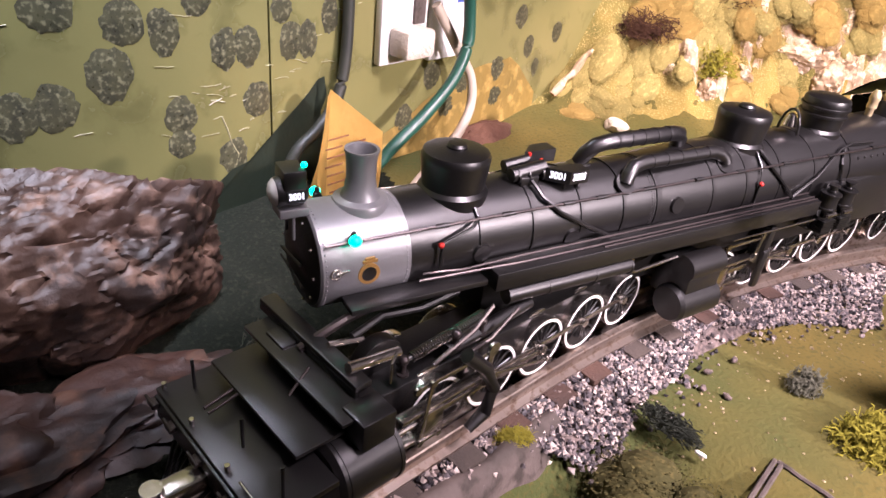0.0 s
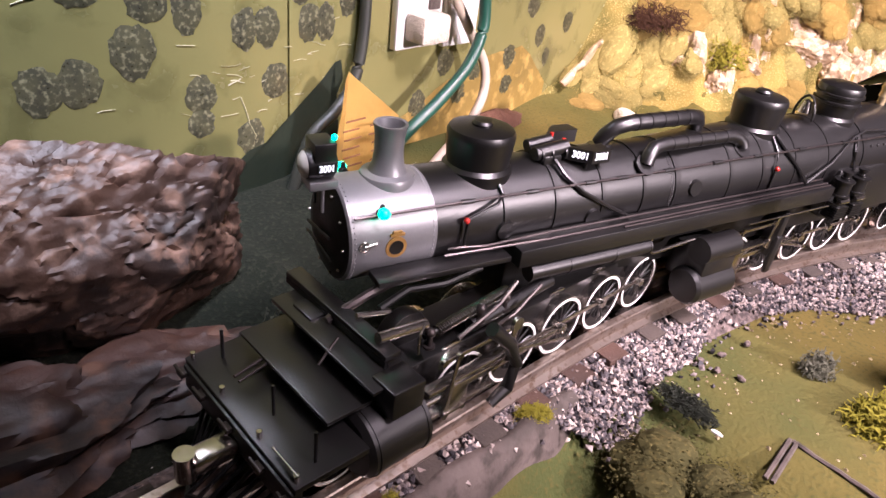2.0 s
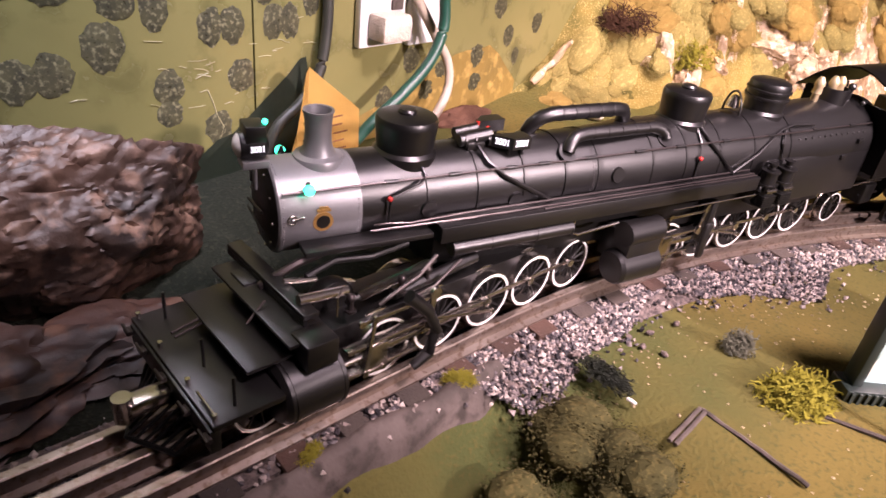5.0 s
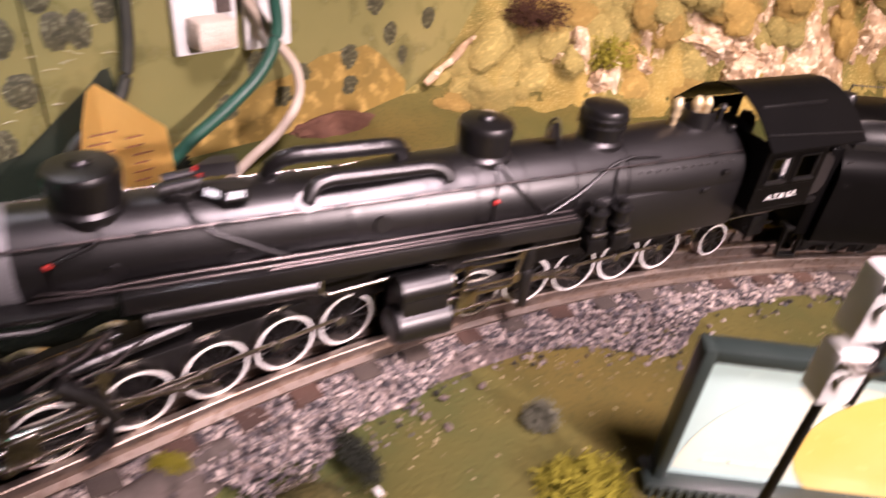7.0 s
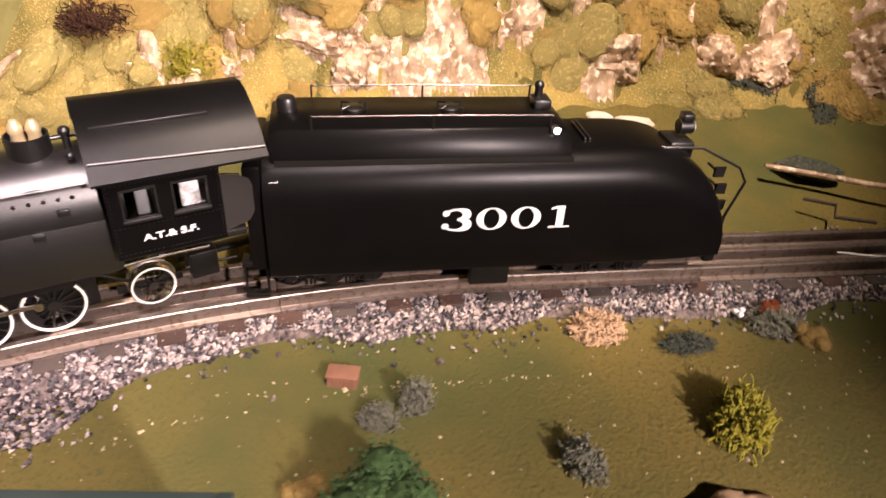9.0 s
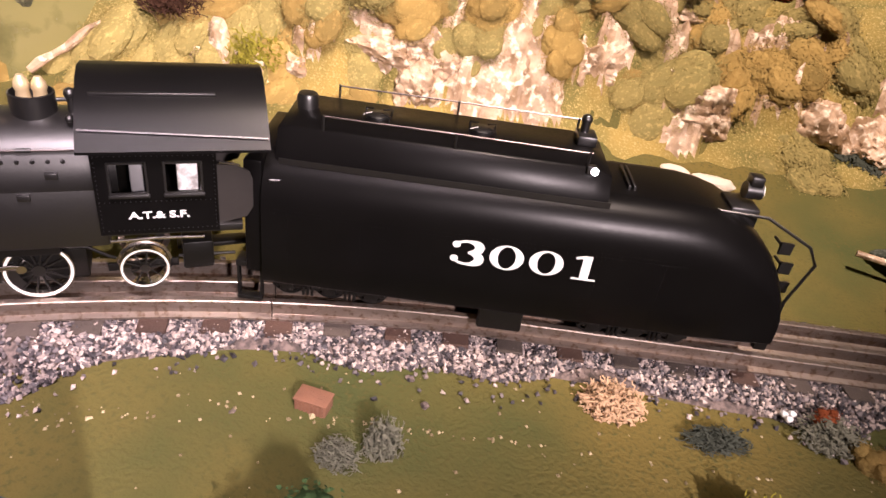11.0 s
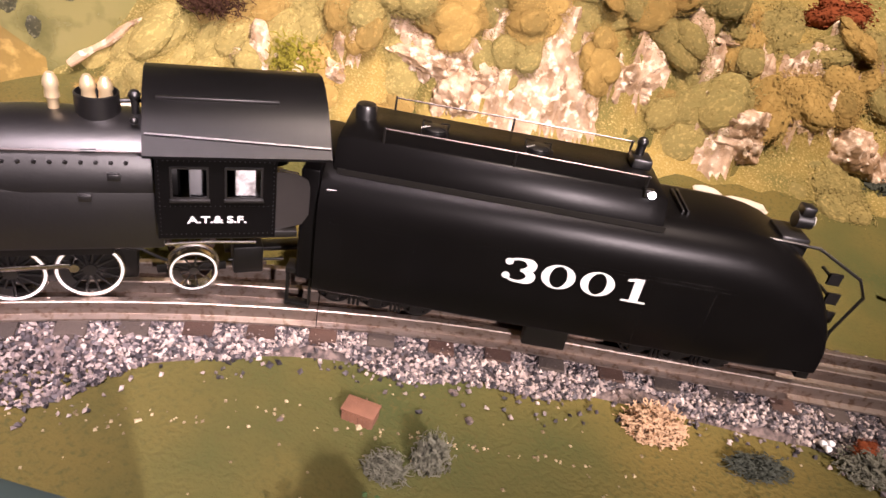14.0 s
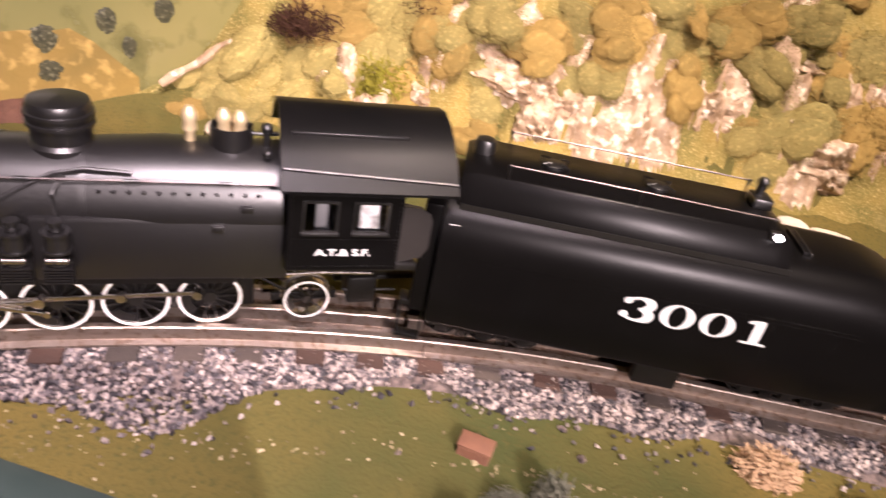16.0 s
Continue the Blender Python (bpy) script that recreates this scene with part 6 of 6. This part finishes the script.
bm = tube(B(), [(-0.052, 0.0002, 0.060), (-0.049, 0.0002, 0.052), (-0.047, 0.0002, 0.044), (-0.043, 0.0002, 0.036), (-0.045, 0.0002, 0.030)], 0.0004, 5)
part("scratch", bm, STREAK, paint, "", BOARD)

# torn yellow paper
bm = B()
rings = []
W = [(-0.020, 0.018, 0.034), (-0.017, 0.040, 0.040), (-0.013, 0.058, 0.047), (-0.006, 0.073, 0.057), (0.000, 0.075, 0.063), (0.008, 0.068, 0.066), (0.020, 0.057, 0.060), (0.031, 0.047, 0.052), (0.034, 0.020, 0.045)]
pa = []
for k, (a, top, d) in enumerate(W):
    pa.append([bm.verts.new((a, 0.030 + 0.006 * math.sin(k * 1.1) + 0.004 * j / 4, -0.010 + (top + 0.010) * j / 4)) for j in range(5)])
for a, b in zip(pa, pa[1:]):
    for j in range(4):
        bm.faces.new((a[j], a[j + 1], b[j + 1], b[j]))
bmesh.ops.solidify(bm, geom=bm.faces[:], thickness=0.0004)
bmesh.ops.recalc_face_normals(bm, faces=bm.faces)
paper = thing("torn_paper", BOARD.copy(), "torn yellow printed paper standing before the board", "paper")
part("sheet", bm, PAPER, paper)
for i in range(8):
    for j in range(2):
        a = -0.012 + j * 0.020 + rr.uniform(-0.002, 0.002)
        z = 0.012 + i * 0.0055
        if z > 0.05 and j == 1:
            continue
        part("print_line", box(B(), a, 0.0405, z, a + rr.uniform(0.008, 0.015), 0.0408, z + 0.0011), INK, paper)
DARK_BAND = mat("dark_band_skin", (0.02, 0.022, 0.018), (0.035, 0.036, 0.026), 0.5, scale=70)
# outlet fitting with plug, hose and cable
outlet = thing("wall_outlet", BOARD.copy(), "white plastic wall outlet box with an open cover", "outlet")
part("left_cover", box(B(), 0.057, 0.001, 0.074, 0.098, 0.007, 0.150, 0.001), PLASTER, outlet)
part("right_cover", box(B(), 0.104, 0.001, 0.071, 0.138, 0.006, 0.150, 0.001), PLASTER, outlet)
part("socket", box(B(), 0.084, 0.0065, 0.098, 0.094, 0.009, 0.125, 0.0006), CONCRETE, outlet)
part("plug", box(B(), 0.064, 0.006, 0.080, 0.090, 0.024, 0.098, 0.003), WHITE_STONE, outlet, "beige plug")
part("blue_sticker", box(B(), 0.128, 0.006, 0.108, 0.136, 0.0063, 0.114), mat("blue_print", (0.05, 0.1, 0.45)), outlet)


def hose(name, pts, r, material, label, category):
    pts = [BOARD @ Vector(p) for p in pts]
    fine = []
    n = len(pts)
    for i in range(n - 1):
        p0, p1, p2, p3 = pts[max(i - 1, 0)], pts[i], pts[i + 1], pts[min(i + 2, n - 1)]
        for k in range(8):
            t = k / 8
            fine.append(0.5 * ((2 * p1) + (p2 - p0) * t + (2 * p0 - 5 * p1 + 4 * p2 - p3) * t * t + (3 * p1 - p0 - 3 * p2 + p3) * t ** 3))
    fine.append(pts[-1])
    return tagged(link_mesh(name, tube(B(), fine, r, 12), material), label, category)


hose("green_hose", [(0.088, 0.012, 0.160), (0.105, 0.030, 0.128), (0.111, 0.032, 0.105), (0.109, 0.034, 0.086), (0.095, 0.036, 0.066), (0.070, 0.036, 0.047), (0.045, 0.034, 0.030), (0.02, 0.03, 0.005), (0.0, 0.03, -0.02)], 0.0040, RUBBER, "glossy dark green rubber hose hanging from the wall", "hose")
hose("pale_cable", [(0.100, 0.012, 0.110), (0.118, 0.020, 0.080), (0.130, 0.024, 0.060), (0.128, 0.028, 0.040), (0.110, 0.032, 0.022), (0.085, 0.034, 0.008), (0.06, 0.034, -0.01)], 0.0034, WIRE, "pale beige cable hanging from the wall", "cable")
# the last one is a blackish tube that forms a dark band down the board
hose("dark_cable", [(0.030, 0.006, 0.160), (0.031, 0.006, 0.120), (0.028, 0.008, 0.085), (0.020, 0.010, 0.060), (0.004, 0.012, 0.045), (-0.015, 0.012, 0.030), (-0.03, 0.012, -0.01)], 0.0036, DARK_BAND, "thick blackish band down the board", "cable")

# ---- the meadow before the train ----
GZ = -0.0185
bx = thing("brick_box", pose(0.645, 0.676, GZ, 0, 0, 4), "small red-brown brick textured box on the grass", "box")
part("body", box(B(), -0.0075, -0.0045, 0, 0.0075, 0.0045, 0.0065, 0.0004), BRICK, bx)
part("lid", box(B(), -0.0080, -0.0050, 0.0065, 0.0080, 0.0050, 0.0075, 0.0003), BRICK, bx)
for i in range(7):
    part("slat", box(B(), -0.0070 + i * 0.0020, -0.0050, 0.0005, -0.0056 + i * 0.0020, -0.0045, 0.0060), BRICK, bx)
clump("lichen_tuft", TAN, 0.772, 0.741, GZ, 0.0195, 0.014, 0.017, "tan springy lichen tuft beside the ballast", 15)
clump("lichen_bush", GREY, 0.668, 0.655, GZ, 0.013, 0.010, 0.012, "brownish grey lichen bush on the grass", 0, "grey lichen bushes")
clump("lichen_bush", GREY, 0.683, 0.668, GZ, 0.011, 0.010, 0.022, "grey green lichen bush on the grass", 40, "grey lichen bushes")
clump("lichen_bush", DKL, 0.822, 0.742, GZ, 0.020, 0.010, 0.009, "dark green straggly lichen on the grass", 20)
clump("lichen_bush", GREY, 0.876, 0.770, GZ, 0.020, 0.016, 0.014, "brownish lichen bush on the grass", 10)
clump("foam_bush", RUSTF, 0.872, 0.778, GZ + 0.006, 0.008, 0.006, 0.007, "small rust red foam tuft on the grass", 10)
clump("foam_bush", OCHRE, 0.893, 0.762, GZ + 0.003, 0.014, 0.012, 0.010, "ochre foam bush on the grass", 90)
for dx, dy in ((0, 0), (0.004, 0.002), (0.002, -0.003)):
    rock("white_blossom", 90, pose(0.854 + dx, 0.776 + dy, GZ + 0.003), 0.0022, 0.002, 0.0018, WHITE, "tiny white pebble like a blossom on the grass", 0.3, 2)
clump("lichen_bush", DKL, 0.386, 0.490, GZ + 0.002, 0.020, 0.008, 0.010, "blackish green straggly lichen lying on the grass", -38)
rock("white_chip", 91, pose(0.3985, 0.4785, GZ + 0.001, 0, 0, -35), 0.0032, 0.0012, 0.001, WHITE, "tiny white chip on the grass", 0.2, 2, category="chip")
clump("lichen_bush", GREY, 0.4585, 0.537, GZ + 0.002, 0.011, 0.010, 0.016, "grey green lichen bush beside the billboard", 10)
clump("lichen_bush", LIME, 0.481, 0.505, GZ - 0.002, 0.026, 0.020, 0.022, "yellow-green springy moss mound on the grass", 30)
clump("lichen_bush", LIME, 0.838, 0.686, GZ, 0.024, 0.018, 0.026, "bright lime lichen bush on the grass", 80)
clump("lichen_bush", GREY, 0.762, 0.648, GZ, 0.016, 0.012, 0.018, "brownish grey lichen bush on the grass", 130, "grey lichen bushes")
tr = thing("foam_tree", pose(0.682, 0.600, GZ), "bushy dark green foam tree on the grass", "tree")
part("trunk", rod(B(), (0, 0, 0), (0, 0, 0.022), 0.0024, 0.0014), WOOD_DARK, tr)
cr = new("crown", GREENF)
cr.parent = tr
cr.matrix_basis = pose(0, 0, 0.020) @ Matrix.Diagonal((0.030, 0.024, 0.020, 1))
clump("foam_bush", OCHRE, 0.646, 0.612, GZ, 0.012, 0.010, 0.010, "yellowish foam bush on the grass")
rock("tan_rock", 92, pose(0.828, 0.634, GZ + 0.002, 0, 0, 20), 0.020, 0.013, 0.009, BUSH_TAN, "tan crumbly rock on the grass", 0.5, 4)
rock("dark_mound", 93, pose(0.945, 0.960, 0.0, 0, 0, -10), 0.024, 0.014, 0.009, BUSH_DARK, "dark green mossy mound behind the track", 0.4, 4, category="mound")
lg = tube(B(), [(0.905, 0.945, 0.004), (0.98, 0.935, 0.003), (1.06, 0.930, 0.004)], 0.0022, 8)
tagged(link_mesh("stick", lg, PALE_ROCK), "thin pale stick lying on the grass", "stick")
lg = tube(B(), [(0.925, 0.908, -0.002), (0.945, 0.900, 0.000), (0.940, 0.885, -0.002), (0.965, 0.880, 0.0)], 0.0014, 7)
tagged(link_mesh("twig", lg, WOOD_DARK), "short dark bent twig on the grass", "twig")
fence = thing("log_corner", Matrix(), "low grey corner of weathered boards on the grass", "fence")
for p0, p1 in (((0.414, 0.457, GZ + 0.0012), (0.431, 0.483, GZ + 0.0016)), ((0.4165, 0.4555, GZ + 0.0012), (0.4335, 0.4815, GZ + 0.0016)), ((0.432, 0.4825, GZ + 0.0014), (0.452, 0.466, GZ + 0.001)), ((0.452, 0.466, GZ + 0.001), (0.472, 0.448, GZ + 0.001))):
    part("weathered_board", tube(B(), [Vector(p0).lerp(Vector(p1), k / 5) + Vector((0, 0, 0.0003 * math.sin(k * 2))) for k in range(6)], 0.0012, 6), CONCRETE, fence)
lg = tube(B(), [(0.492, 0.497, GZ + 0.001), (0.515, 0.490, GZ + 0.0015), (0.533, 0.486, GZ + 0.001)], 0.0012, 6)
tagged(link_mesh("stick", lg, WOOD_DARK), "thin dark stick leading to the post", "stick")

# bushes below the retaining wall
for i, (s, off, r) in enumerate(((0.015, 0.075, 0.024), (-0.03, 0.085, 0.024), (-0.075, 0.075, 0.022), (-0.045, 0.115, 0.028), (0.02, 0.105, 0.022), (-0.115, 0.09, 0.026), (-0.16, 0.08, 0.024), (-0.09, 0.13, 0.028))):
    p, h = track(s, off)
    clump("foam_bush", MOSSY, p.x, p.y, ground_z(p.x, p.y) + r * 0.35, r * 1.6, r * 1.3, r * 0.95, "dark olive foam bush below the retaining wall", i * 57, "bushes below the wall")
p, h = track(-0.022, 0.030)
clump("lichen_tuft", LIME, p.x, p.y, -0.012, 0.010, 0.006, 0.008, "dry yellow moss on the wall edge", 20)
p, h = track(-0.10, 0.028)
clump("lichen_tuft", LIME, p.x, p.y, -0.012, 0.009, 0.005, 0.006, "dry yellow moss on the wall edge", 80)

# crumbs on the grass
rr = np.random.RandomState(9)
vs, fs = [], []
for i in range(900):
    x, y = rr.uniform(0.36, 1.1), rr.uniform(0.42, 0.80)
    s_, off = side_of(x, y)
    if off < 0.045:
        y += -0.04 - (0.045 - off)
        s_, off = side_of(x, y)
        if off < 0.04:
            continue
    r = rr.uniform(0.0004, 0.0012) * (1.6 if rr.uniform() < 0.06 else 1)
    z = ground_z(x, y)
    k = len(vs)
    for v in ((1, 0, 0), (-0.9, 0.3, 0), (0, 1, 0.1), (0.1, -0.9, 0), (0, 0.1, 0.9)):
        vs.append((x + v[0] * r * rr.uniform(0.7, 1.3), y + v[1] * r * rr.uniform(0.7, 1.3), z + v[2] * r))
    fs += [(k, k + 2, k + 4), (k + 2, k + 1, k + 4), (k + 1, k + 3, k + 4), (k + 3, k, k + 4)]
me = bpy.data.meshes.new("crumbs")
me.from_pydata(vs, [], fs)
me.materials.append(mat("pale_crumbs", (0.42, 0.34, 0.2), (0.16, 0.12, 0.06), 0.8, scale=160, contrast=0.06))
tagged(new("crumbs", me), "scattered pale crumbs on the grass", "crumbs", kind="stuff")
for i, (x, y) in enumerate(((0.677, 0.713), (0.400, 0.530), (0.407, 0.524), (0.418, 0.521), (0.392, 0.545), (0.372, 0.505), (0.428, 0.552), (0.616, 0.657), (0.690, 0.700), (0.412, 0.538))):
    rock("loose_stone", 100 + i, pose(x, y, GZ + 0.001, 0, 0, 40 * i), 0.0026, 0.0020, 0.0016, STONE, "loose grey stone on the grass", 0.4, 2, category="stone")

# ---- billboard ----
bb = thing("billboard", pose(0.508, 0.522, GZ, 0, 0, 10.1), "dark teal framed billboard with a pale painted picture", "billboard")
BW, BHT = 0.146, 0.0815
part("left_frame", box(B(), 0, -0.006, 0.008, 0.0050, 0.004, BHT, 0.0008), FRAME, bb)
part("right_frame", box(B(), BW - 0.005, -0.006, 0.008, BW, 0.004, BHT, 0.0008), FRAME, bb)
part("top_frame", box(B(), 0.005, -0.0055, BHT - 0.0065, BW - 0.005, 0.004, BHT, 0.0008), FRAME, bb)
part("backing", box(B(), 0.005, -0.0010, 0.008, BW - 0.005, 0.003, BHT - 0.0065), FRAME, bb)
base = part("ribbed_base", box(B(), -0.004, -0.010, 0, BW + 0.004, 0.006, 0.008, 0.0008), FRAME, bb)
for i in range(38):
    x = -0.002 + i * 0.0040
    part("rib", box(B(), 0, -0.0112, 0.0010, 0.0016, -0.0100, 0.0072, 0, Matrix.Translation((x, 0, 0)) @ Matrix.Shear("XZ", 4, (0.0, 0.0))), FRAME, base)
pic = part("picture", box(B(), 0.005, -0.0014, 0.008, BW - 0.005, -0.0010, BHT - 0.0065), SKYPIC, bb, "pale blue painted scene")


def disc(name, x, z, rx, rz, y, material, parent, label, a0=0, a1=360):
    bm = B()
    c = [bm.verts.new((x + rx * math.cos(radians(a0 + (a1 - a0) * k / 40)), y, z + rz * math.sin(radians(a0 + (a1 - a0) * k / 40)))) for k in range(41 if a1 - a0 < 360 else 40)]
    bm.faces.new(c)
    bmesh.ops.recalc_face_normals(bm, faces=bm.faces)
    return part(name, bm, material, parent, label)


disc("pale_hill", 0.062, 0.012, 0.054, 0.056, -0.0016, PALEPIC, pic, "cream hill shape", 0, 180)
disc("yellow_oval", 0.090, 0.034, 0.036, 0.034, -0.0018, SUNPIC, pic, "yellow oval")
disc("cloud", 0.128, 0.052, 0.010, 0.006, -0.0017, WHITE, pic, "white cloud")
for i in range(3):
    part("print_bar", box(B(), 0.018 + i * 0.012, -0.0019, 0.017, 0.028 + i * 0.012, -0.0017, 0.019), SKYPIC, pic)

# ---- crossing post before the billboard ----
POST_X, POST_Y = 0.537, 0.486
post = thing("signal_post", pose(POST_X, POST_Y, GZ, 0, 0, 20), "slim black signal post with a white boxed head", "signal")
part("pole", rod(B(), (0, 0, 0.004), (0, 0, 0.100), 0.0019, 0.0016), BLACK_FLAT, post)
part("foot", box(B(), -0.008, -0.006, 0, 0.008, 0.006, 0.005, 0.0012), WOOD_DARK, post)
part("back_plate", box(B(), 0.0055, -0.004, 0.096, 0.0085, 0.006, 0.149, 0.0008), BLACK_FLAT, post)
for z0, z1 in ((0.098, 0.119), (0.123, 0.147)):
    hd = part("signal_head", box(B(), -0.0065, -0.005, z0, 0.0055, 0.005, z1, 0.0016), WHITE, post, "white boxed head")
    part("lens", rod(B(), (-0.0005, -0.005, (z0 + z1) / 2), (-0.0005, -0.0064, (z0 + z1) / 2), 0.0036, seg=18), GLASS_WHITE, hd)
    part("visor", box(B(), -0.0055, -0.0105, z1 - 0.003, 0.0045, -0.005, z1 - 0.0018, 0.0003), STEEL, hd)
# white wire lying between the rails behind the tender
pts = []
for k in range(15):
    p, h = track(0.725 + k * 0.016, 0.004 + 0.010 * math.sin(k * 0.9))
    pts.append((p.x, p.y, -0.003 + 0.002 * math.sin(k * 1.3)))
tagged(link_mesh("white_wire", tube(B(), pts, 0.0008, 6), WHITE), "thin white wire lying between the rails", "wire")
